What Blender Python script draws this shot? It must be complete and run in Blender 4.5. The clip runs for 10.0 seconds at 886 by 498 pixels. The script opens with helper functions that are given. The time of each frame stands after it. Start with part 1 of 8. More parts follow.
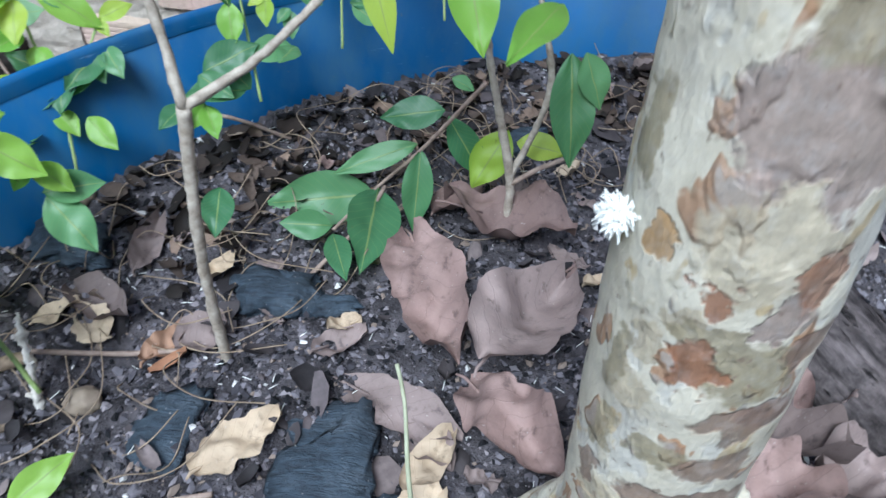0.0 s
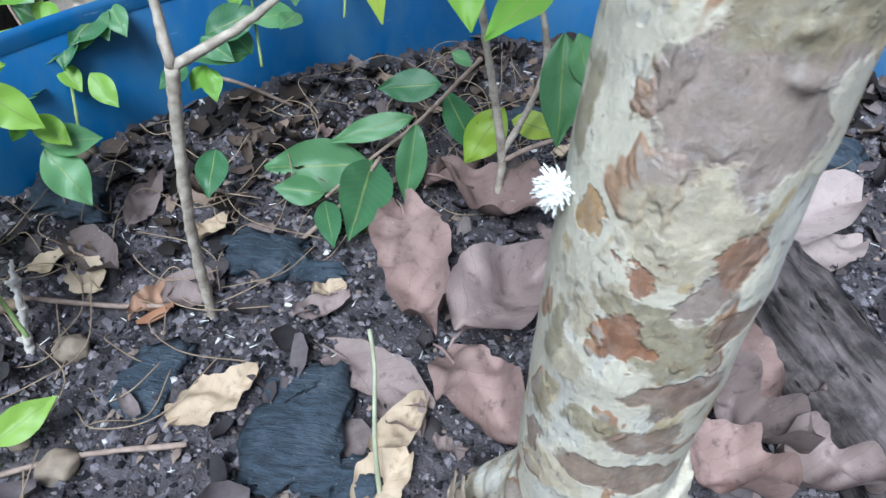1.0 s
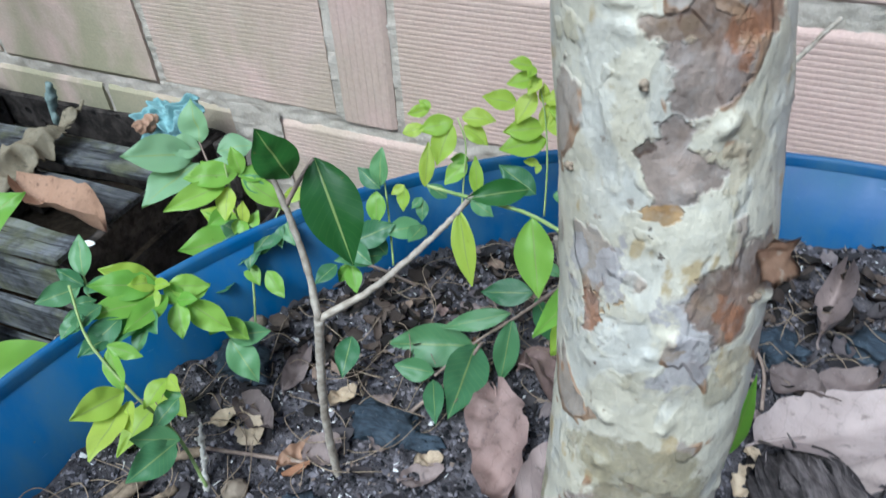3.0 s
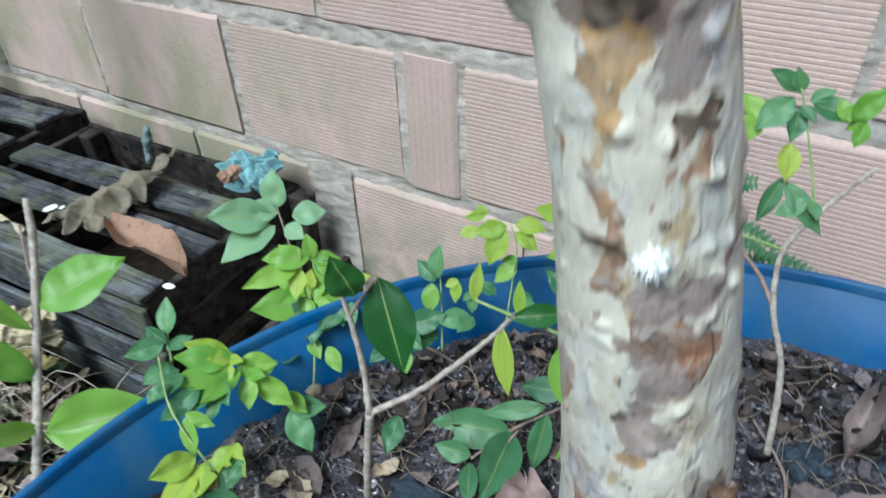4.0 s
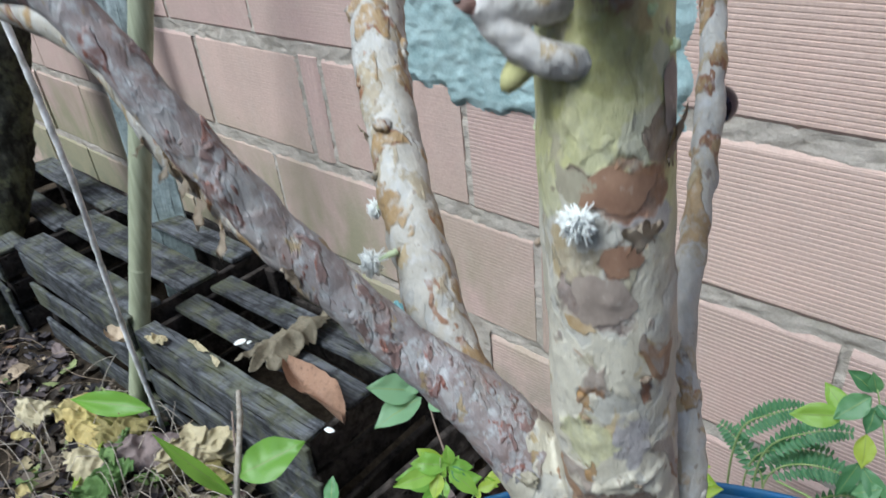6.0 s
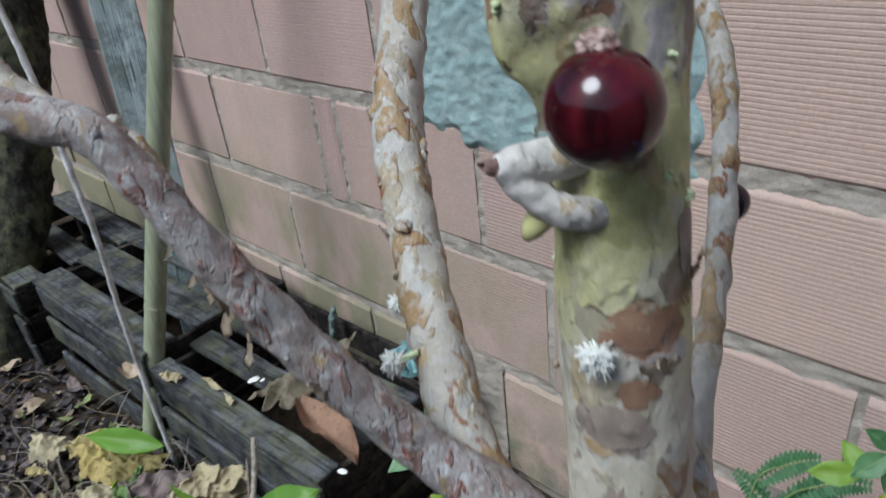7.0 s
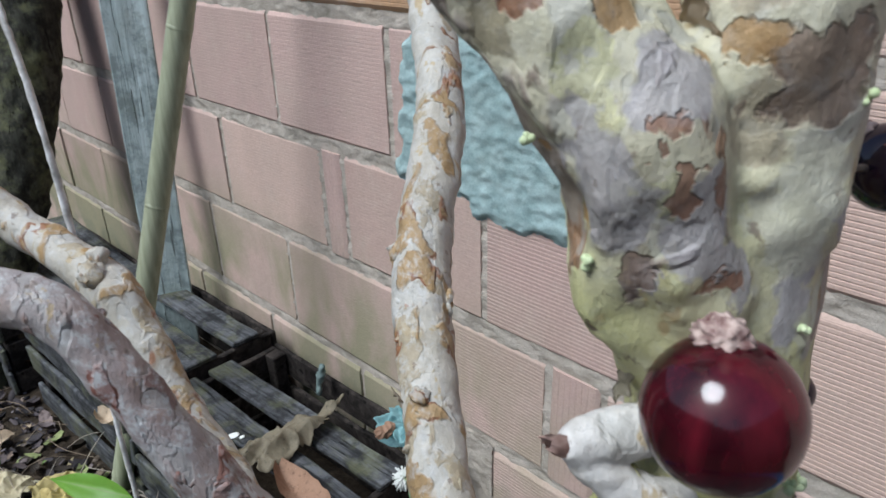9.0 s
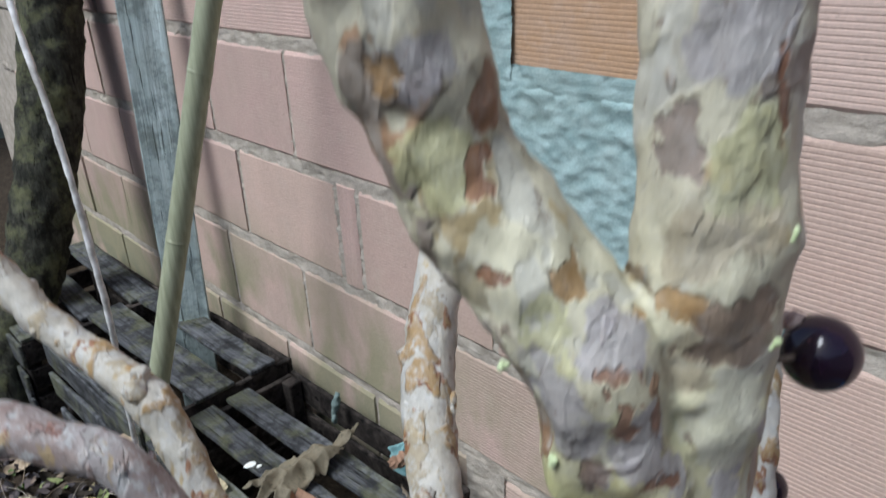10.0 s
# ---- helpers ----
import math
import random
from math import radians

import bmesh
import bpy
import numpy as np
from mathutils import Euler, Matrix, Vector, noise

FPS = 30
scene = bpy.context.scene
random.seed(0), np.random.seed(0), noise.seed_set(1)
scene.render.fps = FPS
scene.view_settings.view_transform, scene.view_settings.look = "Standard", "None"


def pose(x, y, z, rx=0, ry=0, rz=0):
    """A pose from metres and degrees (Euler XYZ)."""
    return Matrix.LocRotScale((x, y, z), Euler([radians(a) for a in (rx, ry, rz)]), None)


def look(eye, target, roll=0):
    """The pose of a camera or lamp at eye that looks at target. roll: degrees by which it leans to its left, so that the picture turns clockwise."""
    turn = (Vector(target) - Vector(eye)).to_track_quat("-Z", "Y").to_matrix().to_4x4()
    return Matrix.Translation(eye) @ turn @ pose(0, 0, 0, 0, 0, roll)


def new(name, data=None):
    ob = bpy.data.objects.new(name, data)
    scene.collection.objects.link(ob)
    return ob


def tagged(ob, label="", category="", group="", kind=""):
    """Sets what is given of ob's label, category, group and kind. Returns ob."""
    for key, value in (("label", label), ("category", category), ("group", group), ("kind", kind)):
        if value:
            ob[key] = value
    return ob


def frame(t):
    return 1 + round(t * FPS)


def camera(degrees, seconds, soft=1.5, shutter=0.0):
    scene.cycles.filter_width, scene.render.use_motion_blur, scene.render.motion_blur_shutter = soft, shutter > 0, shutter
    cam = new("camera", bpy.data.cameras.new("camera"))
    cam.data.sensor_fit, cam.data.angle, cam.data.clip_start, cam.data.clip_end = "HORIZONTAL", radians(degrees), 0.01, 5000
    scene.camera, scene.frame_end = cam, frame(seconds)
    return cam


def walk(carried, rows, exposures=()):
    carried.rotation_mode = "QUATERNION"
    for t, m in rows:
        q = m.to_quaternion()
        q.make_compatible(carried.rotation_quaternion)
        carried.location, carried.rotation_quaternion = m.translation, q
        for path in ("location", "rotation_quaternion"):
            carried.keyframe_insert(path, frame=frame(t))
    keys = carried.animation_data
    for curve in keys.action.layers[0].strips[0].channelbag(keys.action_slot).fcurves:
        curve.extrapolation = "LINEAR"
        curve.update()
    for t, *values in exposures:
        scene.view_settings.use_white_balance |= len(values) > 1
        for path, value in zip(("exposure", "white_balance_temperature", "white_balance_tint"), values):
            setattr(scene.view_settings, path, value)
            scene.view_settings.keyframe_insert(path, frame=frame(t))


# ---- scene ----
cam = camera(63.80, 10.0, shutter=0.5)
PATH = [
    (0, (0.35238, -0.68638, 0.55634), (0.18480, 0.39760, -0.46684), 1.552),
    (0.5, (0.36136, -0.69291, 0.57514), (0.15151, 0.36061, -0.47179), 3.553),
    (1, (0.36867, -0.68866, 0.55864), (0.17302, 0.35635, -0.49951), 3.481),
    (1.5, (0.37837, -0.69501, 0.56337), (0.12939, 0.34598, -0.48751), 2.454),
    (2, (0.38604, -0.68914, 0.61425), (0.02300, 0.35148, -0.40326), -1.346),
    (2.5, (0.39134, -0.68817, 0.65189), (-0.03583, 0.34949, -0.34350), -2.476),
    (3, (0.40183, -0.68860, 0.67605), (-0.11485, 0.34034, -0.28537), -3.799),
    (3.2, (0.39772, -0.70473, 0.67408), (-0.13304, 0.37359, -0.22343), -2.328),
    (4.3, (0.41643, -0.68627, 0.77134), (-0.26702, 0.29292, -0.13644), -3.326),
    (4.5, (0.41765, -0.68938, 0.78659), (-0.28885, 0.28199, -0.11192), -3.580),
    (5, (0.42930, -0.69341, 0.83716), (-0.37326, 0.24308, -0.01658), -5.132),
    (5.5, (0.43446, -0.69520, 0.89022), (-0.41117, 0.24604, 0.08463), -4.267),
    (5.7, (0.43691, -0.69678, 0.90502), (-0.44137, 0.22833, 0.11583), -5.038),
    (6.8, (0.44557, -0.69626, 0.94804), (-0.51608, 0.19168, 0.21538), -7.443),
    (7, (0.43523, -0.69141, 0.94848), (-0.51455, 0.21649, 0.22486), -6.747),
    (7.5, (0.41606, -0.67604, 0.95555), (-0.51823, 0.29822, 0.30139), -3.399),
    (8, (0.40435, -0.66988, 0.96105), (-0.51694, 0.32523, 0.31997), -2.553),
    (8.5, (0.40274, -0.66690, 0.96494), (-0.52188, 0.32113, 0.31772), -1.947),
    (9, (0.39779, -0.66510, 0.96880), (-0.56904, 0.28450, 0.32576), -1.642),
    (9.5, (0.39945, -0.66768, 0.97652), (-0.58473, 0.26267, 0.33166), -1.409),
    (10, (0.40693, -0.66737, 1.00938), (-0.58860, 0.26890, 0.39107), -2.388),
]
walk(cam, [(t, look(eye, target, roll)) for t, eye, target, roll in PATH],
     exposures=[(0, 1.02, 5250, 5), (1.2, 1.08, 5300, 5), (2, 1.10, 5300, 4), (2.5, 0.93, 5300, 2), (3.2, 0.89, 5300, 2), (4.5, 0.82, 5300, 0), (5.2, 0.87, 5450, 3), (5.7, 0.79, 5500, 4), (6.8, 0.17, 5600, 6), (7, 0.18, 5600, 6), (7.5, 0.43, 5650, 7), (8, 0.47, 5650, 7), (8.5, 0.37, 5650, 7), (10, 0.39, 5700, 7)])
cam.data.dof.use_dof = True
cam.data.dof.focus_distance = 0.42
cam.data.dof.aperture_fstop = 64.0

# ---- world and light ----
world = bpy.data.worlds.new("sky")
scene.world = world
world.use_nodes = True
wn = world.node_tree.nodes
wl = world.node_tree.links
sky = wn.new("ShaderNodeTexSky")
sky.sky_type = 'NISHITA'
sky.sun_disc = False
sky.sun_elevation = radians(52)
sky.sun_rotation = radians(189)
sky.air_density = 1.0
sky.dust_density = 3.0
wl.new(sky.outputs["Color"], wn["Background"].inputs["Color"])
wn["Background"].inputs["Strength"].default_value = 0.087
sun_data = bpy.data.lights.new("sun", 'SUN')
sun_data.energy = 2.7
sun_data.angle = radians(28)
sun_data.color = (1.0, 0.98, 0.95)
sun = new("sun", sun_data)
sun.matrix_world = look((-0.4, -2.6, 4.0), (0, 0, 0))


# ---- material helpers ----
def material(name, rough=0.8, spec=0.3):
    m = bpy.data.materials.new(name)
    m.use_nodes = True
    nt = m.node_tree
    b = nt.nodes["Principled BSDF"]
    b.inputs["Roughness"].default_value = rough
    b.inputs["Specular IOR Level"].default_value = spec
    return m, nt, b


def coords(nt, scale=(1, 1, 1), source="Object"):
    tc = nt.nodes.new("ShaderNodeTexCoord")
    mp = nt.nodes.new("ShaderNodeMapping")
    mp.inputs["Scale"].default_value = scale
    nt.links.new(tc.outputs[source], mp.inputs["Vector"])
    return mp.outputs["Vector"]


def world_coords(nt, scale=(1, 1, 1)):
    g = nt.nodes.new("ShaderNodeNewGeometry")
    mp = nt.nodes.new("ShaderNodeMapping")
    mp.inputs["Scale"].default_value = scale
    nt.links.new(g.outputs["Position"], mp.inputs["Vector"])
    return mp.outputs["Vector"]


def noise_tex(nt, vec, scale, detail=3.0, rough=0.55, distort=0.0):
    n = nt.nodes.new("ShaderNodeTexNoise")
    n.inputs["Scale"].default_value = scale
    n.inputs["Detail"].default_value = detail
    n.inputs["Roughness"].default_value = rough
    n.inputs["Distortion"].default_value = distort
    if vec is not None:
        nt.links.new(vec, n.inputs["Vector"])
    return n.outputs["Fac"]


def ramp(nt, fac, stops, mode='LINEAR'):
    r = nt.nodes.new("ShaderNodeValToRGB")
    r.color_ramp.interpolation = mode
    els = r.color_ramp.elements
    while len(els) < len(stops):
        els.new(0.5)
    for e, (p, c) in zip(els, stops):
        e.position = p
        e.color = (*c, 1) if len(c) == 3 else c
    nt.links.new(fac, r.inputs["Fac"])
    return r.outputs["Color"]


def grey(v):
    return (v, v, v)


def mix(nt, fac, a, b, mode='MIX'):
    n = nt.nodes.new("ShaderNodeMix")
    n.data_type = 'RGBA'
    n.blend_type = mode
    for sock, val in ((0, fac), (6, a), (7, b)):
        if isinstance(val, (int, float)):
            n.inputs[sock].default_value = val
        elif isinstance(val, tuple):
            n.inputs[sock].default_value = (*val, 1)
        else:
            nt.links.new(val, n.inputs[sock])
    return n.outputs[2]


def calc(nt, op, a, b=None, clamp=False):
    n = nt.nodes.new("ShaderNodeMath")
    n.operation = op
    n.use_clamp = clamp
    for i, v in enumerate((a, b)):
        if v is None:
            continue
        if isinstance(v, (int, float)):
            n.inputs[i].default_value = v
        else:
            nt.links.new(v, n.inputs[i])
    return n.outputs[0]


def bump(nt, bsdf, height, strength, distance):
    n = nt.nodes.new("ShaderNodeBump")
    n.inputs["Strength"].default_value = strength
    n.inputs["Distance"].default_value = distance
    nt.links.new(height, n.inputs["Height"])
    nt.links.new(n.outputs["Normal"], bsdf.inputs["Normal"])
    return n.outputs["Normal"]


def set_color(nt, b, col):
    if isinstance(col, tuple):
        b.inputs["Base Color"].default_value = (*col, 1)
    else:
        nt.links.new(col, b.inputs["Base Color"])


def random_value(nt):
    o = nt.nodes.new("ShaderNodeObjectInfo")
    return o.outputs["Random"]


def island_value(nt):
    g = nt.nodes.new("ShaderNodeNewGeometry")
    return g.outputs["Random Per Island"]


# ---- materials ----
def blotch(nt, vec, scale, at, soft, detail=3.5, distort=0.3):
    """Rounded patches with a crisp edge, and the field they come from."""
    soft *= 2.2
    n = noise_tex(nt, vec, scale, detail, 0.55, distort)
    return n, ramp(nt, n, [(at - soft, grey(0)), (at + soft, grey(1))])


# patches left by shed bark plates, and painted dark pits: centre, half width, half height, tone
PATCHES_FOOT = [
    (0.3917, -0.5881, 0.4977, 0.0109, 0.0090, "mauve"), (0.3999, -0.5863, 0.5096, 0.0112, 0.0079, "mauve"),
    (0.4034, -0.5866, 0.4926, 0.0070, 0.0090, "mauve"), (0.4047, -0.5879, 0.4684, 0.0042, 0.0072, "rust"),
    (0.3926, -0.5898, 0.4756, 0.0109, 0.0115, "tan"), (0.3724, -0.5743, 0.4874, 0.0041, 0.0096, "olive"),
    (0.3772, -0.5829, 0.4684, 0.0035, 0.0050, "ochre"), (0.3873, -0.5895, 0.4606, 0.0040, 0.0040, "rust"),
    (0.3894, -0.5904, 0.4414, 0.0044, 0.0074, "rust"), (0.4005, -0.5904, 0.4432, 0.0105, 0.0086, "olive"),
    (0.3764, -0.5820, 0.4306, 0.0037, 0.0086, "olive"), (0.4000, -0.5905, 0.3860, 0.0160, 0.0061, "brown"),
    (0.4043, -0.5895, 0.4246, 0.0095, 0.0054, "brown"), (0.3846, -0.5886, 0.4523, 0.0035, 0.0035, "tan"),
    (0.3768, -0.5813, 0.4044, 0.0037, 0.0075, "olive"), (0.4107, -0.5850, 0.4474, 0.0063, 0.0050, "brown"),
]
PATCHES_BASE = [
    (0.3797, -0.5851, 0.4250, 0.0048, 0.0067, "tan"), (0.3822, -0.5854, 0.3759, 0.0100, 0.0067, "tan"),
    (0.4038, -0.5897, 0.4064, 0.0088, 0.0056, "brown"), (0.3906, -0.5905, 0.4510, 0.0070, 0.0030, "olive"),
    (0.4016, -0.5896, 0.4585, 0.0041, 0.0041, "mauve"), (0.3899, -0.5902, 0.4079, 0.0066, 0.0043, "olive"),
    (0.3805, -0.5861, 0.4428, 0.0032, 0.0049, "tan"), (0.4084, -0.5873, 0.4276, 0.0068, 0.0046, "mauve"),
    (0.3762, -0.5792, 0.3843, 0.0039, 0.0059, "brown"),
]
PATCHES_LOWER = [
    (0.4060, -0.5758, 0.5736, 0.0061, 0.0115, "brown"), (0.4102, -0.5682, 0.5798, 0.0047, 0.0067, "brown"),
    (0.4014, -0.5737, 0.6082, 0.0042, 0.0058, "tan"), (0.3908, -0.5771, 0.6298, 0.0082, 0.0039, "brown"),
    (0.3993, -0.5712, 0.6294, 0.0045, 0.0045, "rust"), (0.3924, -0.5792, 0.6055, 0.0041, 0.0093, "mauve"),
    (0.3888, -0.5794, 0.6105, 0.0028, 0.0026, "dark"), (0.3921, -0.5801, 0.5949, 0.0035, 0.0024, "ochre"),
    (0.3820, -0.5801, 0.5664, 0.0030, 0.0074, "rust"), (0.4007, -0.5803, 0.5669, 0.0044, 0.0134, "lilac"),
    (0.3967, -0.5856, 0.5245, 0.0138, 0.0087, "olive"), (0.4106, -0.5732, 0.5566, 0.0048, 0.0037, "tan"),
    (0.3778, -0.5774, 0.5788, 0.0031, 0.0071, "lilac"), (0.4062, -0.5649, 0.6115, 0.0033, 0.0144, "pale"),
    (0.3776, -0.5775, 0.6205, 0.0040, 0.0151, "pale"),
]
PATCHES_WAIST = [
    (0.3734, -0.5760, 0.6890, 0.0048, 0.0069, "ochre"), (0.3680, -0.5754, 0.7132, 0.0030, 0.0080, "ochre"),
    (0.3781, -0.5742, 0.6999, 0.0068, 0.0044, "brown"), (0.3724, -0.5746, 0.7212, 0.0057, 0.0083, "lilac"),
    (0.3881, -0.5658, 0.6970, 0.0055, 0.0109, "lilac"), (0.3582, -0.5747, 0.7186, 0.0065, 0.0065, "olive"),
    (0.3752, -0.5730, 0.7281, 0.0046, 0.0061, "olive"), (0.3929, -0.5744, 0.6430, 0.0100, 0.0065, "mauve"),
    (0.3950, -0.5763, 0.6215, 0.0070, 0.0067, "mauve"), (0.3802, -0.5712, 0.7141, 0.0048, 0.0127, "pale"),
]
PATCHES_CROTCH = [
    (0.3762, -0.5709, 0.7759, 0.0042, 0.0105, "lilac"), (0.3773, -0.5694, 0.7945, 0.0022, 0.0047, "rust"),
    (0.3647, -0.5772, 0.7908, 0.0022, 0.0027, "ochre"), (0.3771, -0.5705, 0.7508, 0.0061, 0.0058, "dark"),
    (0.3691, -0.5751, 0.7507, 0.0060, 0.0048, "brown"), (0.3727, -0.5740, 0.7375, 0.0112, 0.0037, "olive"),
    (0.3719, -0.5754, 0.7098, 0.0055, 0.0073, "rust"), (0.3696, -0.5752, 0.7234, 0.0083, 0.0069, "mauve"),
    (0.3766, -0.5759, 0.6860, 0.0032, 0.0071, "ochre"), (0.3856, -0.5698, 0.6947, 0.0061, 0.0108, "mauve"),
    (0.3572, -0.5754, 0.7233, 0.0057, 0.0085, "olive"),
]
PATCHES_UPPER = [
    (0.3734, -0.5714, 0.8516, 0.0096, 0.0069, "rust"), (0.3635, -0.5776, 0.8522, 0.0052, 0.0041, "brown"),
    (0.3755, -0.5694, 0.8431, 0.0085, 0.0036, "lilac"), (0.3671, -0.5775, 0.8222, 0.0091, 0.0083, "mauve"),
    (0.3729, -0.5738, 0.8335, 0.0058, 0.0044, "rust"), (0.3753, -0.5638, 0.8630, 0.0041, 0.0082, "brown"),
    (0.3635, -0.5783, 0.8321, 0.0053, 0.0044, "tan"), (0.3701, -0.5735, 0.8631, 0.0106, 0.0080, "green"),
    (0.3651, -0.5748, 0.8768, 0.0129, 0.0077, "green"),
]
PATCHES_FORK = [
    (0.3487, -0.5884, 0.9325, 0.0046, 0.0080, "lilac"), (0.3432, -0.5858, 0.9275, 0.0015, 0.0031, "ochre"),
    (0.3615, -0.5811, 0.9291, 0.0048, 0.0069, "lilac"), (0.3595, -0.5833, 0.9355, 0.0025, 0.0027, "rust"),
    (0.3617, -0.5785, 0.9364, 0.0013, 0.0027, "rust"), (0.3627, -0.5785, 0.9216, 0.0030, 0.0024, "rust"),
    (0.3556, -0.5856, 0.9438, 0.0026, 0.0028, "rust"), (0.3483, -0.5898, 0.9459, 0.0037, 0.0046, "green"),
    (0.3551, -0.5859, 0.9222, 0.0023, 0.0045, "brown"), (0.3685, -0.5661, 0.9253, 0.0041, 0.0198, "pale"),
    (0.3563, -0.5864, 0.9351, 0.0023, 0.0046, "green"), (0.3625, -0.5710, 0.9420, 0.0042, 0.0076, "tan"),
    (0.3545, -0.5850, 0.9479, 0.0038, 0.0046, "lilac"), (0.3474, -0.5841, 0.9145, 0.0021, 0.0018, "brown"),
]
PATCHES_LIMBS = [
    (0.3326, -0.5859, 0.9844, 0.0041, 0.0045, "rust"), (0.3237, -0.6018, 0.9895, 0.0034, 0.0043, "ochre"),
    (0.3295, -0.5975, 0.9902, 0.0051, 0.0055, "lilac"), (0.3340, -0.5902, 0.9748, 0.0035, 0.0044, "rust"),
    (0.3301, -0.5949, 0.9761, 0.0070, 0.0062, "green"), (0.3480, -0.5847, 0.9577, 0.0036, 0.0041, "ochre"),
    (0.3555, -0.5811, 0.9498, 0.0054, 0.0051, "lilac"), (0.3389, -0.5919, 0.9583, 0.0029, 0.0038, "rust"),
    (0.3464, -0.5896, 0.9520, 0.0032, 0.0050, "green"), (0.3337, -0.5930, 0.9560, 0.0047, 0.0047, "olive"),
    (0.3550, -0.5697, 0.9775, 0.0037, 0.0073, "mauve"), (0.3620, -0.5710, 0.9630, 0.0069, 0.0064, "tan"),
    (0.3684, -0.5676, 0.9501, 0.0073, 0.0058, "brown"), (0.3671, -0.5614, 0.9845, 0.0022, 0.0083, "rust"),
    (0.3631, -0.5653, 0.9927, 0.0071, 0.0067, "lilac"), (0.3600, -0.5723, 0.9530, 0.0048, 0.0034, "ochre"),
    (0.3658, -0.5658, 0.9752, 0.0064, 0.0091, "green"), (0.3685, -0.5652, 0.9667, 0.0056, 0.0065, "tan"),
    (0.3489, -0.5895, 0.9391, 0.0043, 0.0067, "lilac"), (0.3560, -0.5866, 0.9345, 0.0039, 0.0039, "green"),
    (0.3519, -0.5682, 0.9905, 0.0032, 0.0082, "pale"),
]
PATCHES_CHEST = [
    (0.3514, -0.5882, 0.9323, 0.0058, 0.0084, "lilac"), (0.3558, -0.5854, 0.9219, 0.0020, 0.0038, "lilac"),
    (0.3589, -0.5830, 0.9197, 0.0030, 0.0064, "green"), (0.3435, -0.5859, 0.9273, 0.0017, 0.0057, "green"),
    (0.3489, -0.5824, 0.9099, 0.0035, 0.0054, "green"), (0.3620, -0.5800, 0.9303, 0.0045, 0.0065, "lilac"),
    (0.3633, -0.5762, 0.9228, 0.0039, 0.0047, "lilac"), (0.3629, -0.5778, 0.9215, 0.0028, 0.0022, "rust"),
    (0.3618, -0.5785, 0.9352, 0.0014, 0.0031, "rust"), (0.3598, -0.5830, 0.9352, 0.0016, 0.0019, "rust"),
    (0.3662, -0.5683, 0.9264, 0.0049, 0.0082, "pale"), (0.3692, -0.5653, 0.9334, 0.0049, 0.0064, "pale"),
    (0.3711, -0.5604, 0.9288, 0.0026, 0.0056, "lilac"), (0.3688, -0.5654, 0.9132, 0.0046, 0.0061, "lilac"),
    (0.3709, -0.5593, 0.9087, 0.0032, 0.0064, "pale"), (0.3554, -0.5863, 0.9416, 0.0022, 0.0013, "rust"),
    (0.3412, -0.5878, 0.9369, 0.0020, 0.0023, "ochre"), (0.3457, -0.5872, 0.9293, 0.0012, 0.0026, "ochre"),
    (0.3677, -0.5725, 0.8813, 0.0076, 0.0087, "moss"), (0.3640, -0.5765, 0.8658, 0.0103, 0.0063, "green"),
    (0.3559, -0.5763, 0.8730, 0.0051, 0.0074, "moss"), (0.3729, -0.5701, 0.8635, 0.0052, 0.0058, "pale"),
    (0.3744, -0.5612, 0.8743, 0.0033, 0.0070, "pale"), (0.3532, -0.5762, 0.8499, 0.0041, 0.0075, "green"),
    (0.3631, -0.5776, 0.8538, 0.0046, 0.0034, "tan"), (0.3753, -0.5619, 0.8653, 0.0024, 0.0041, "brown"),
]
PATCHES_MIDDLE = [
    (0.3815, -0.5791, 0.5984, 0.0058, 0.0082, "pale"), (0.3854, -0.5807, 0.5817, 0.0033, 0.0082, "lilac"),
    (0.3848, -0.5811, 0.5694, 0.0019, 0.0037, "ochre"), (0.3914, -0.5813, 0.5813, 0.0043, 0.0071, "pale"),
    (0.3930, -0.5798, 0.5966, 0.0029, 0.0021, "ochre"), (0.3957, -0.5782, 0.6039, 0.0050, 0.0052, "mauve"),
    (0.4018, -0.5739, 0.6051, 0.0037, 0.0041, "tan"), (0.4078, -0.5725, 0.5800, 0.0046, 0.0087, "mauve"),
    (0.4067, -0.5757, 0.5698, 0.0029, 0.0065, "rust"), (0.3958, -0.5815, 0.5705, 0.0015, 0.0080, "lilac"),
    (0.4006, -0.5811, 0.5588, 0.0043, 0.0063, "lilac"), (0.3898, -0.5825, 0.5629, 0.0057, 0.0082, "pale"),
    (0.4016, -0.5850, 0.5171, 0.0128, 0.0094, "olive"), (0.4088, -0.5753, 0.5576, 0.0029, 0.0035, "tan"),
    (0.3924, -0.5806, 0.5886, 0.0009, 0.0009, "dark"), (0.4014, -0.5784, 0.5801, 0.0008, 0.0008, "dark"),
    (0.3984, -0.5831, 0.5465, 0.0012, 0.0009, "dark"), (0.3842, -0.5816, 0.5537, 0.0009, 0.0009, "dark"),
    (0.3976, -0.5811, 0.5706, 0.0013, 0.0007, "dark"),
]
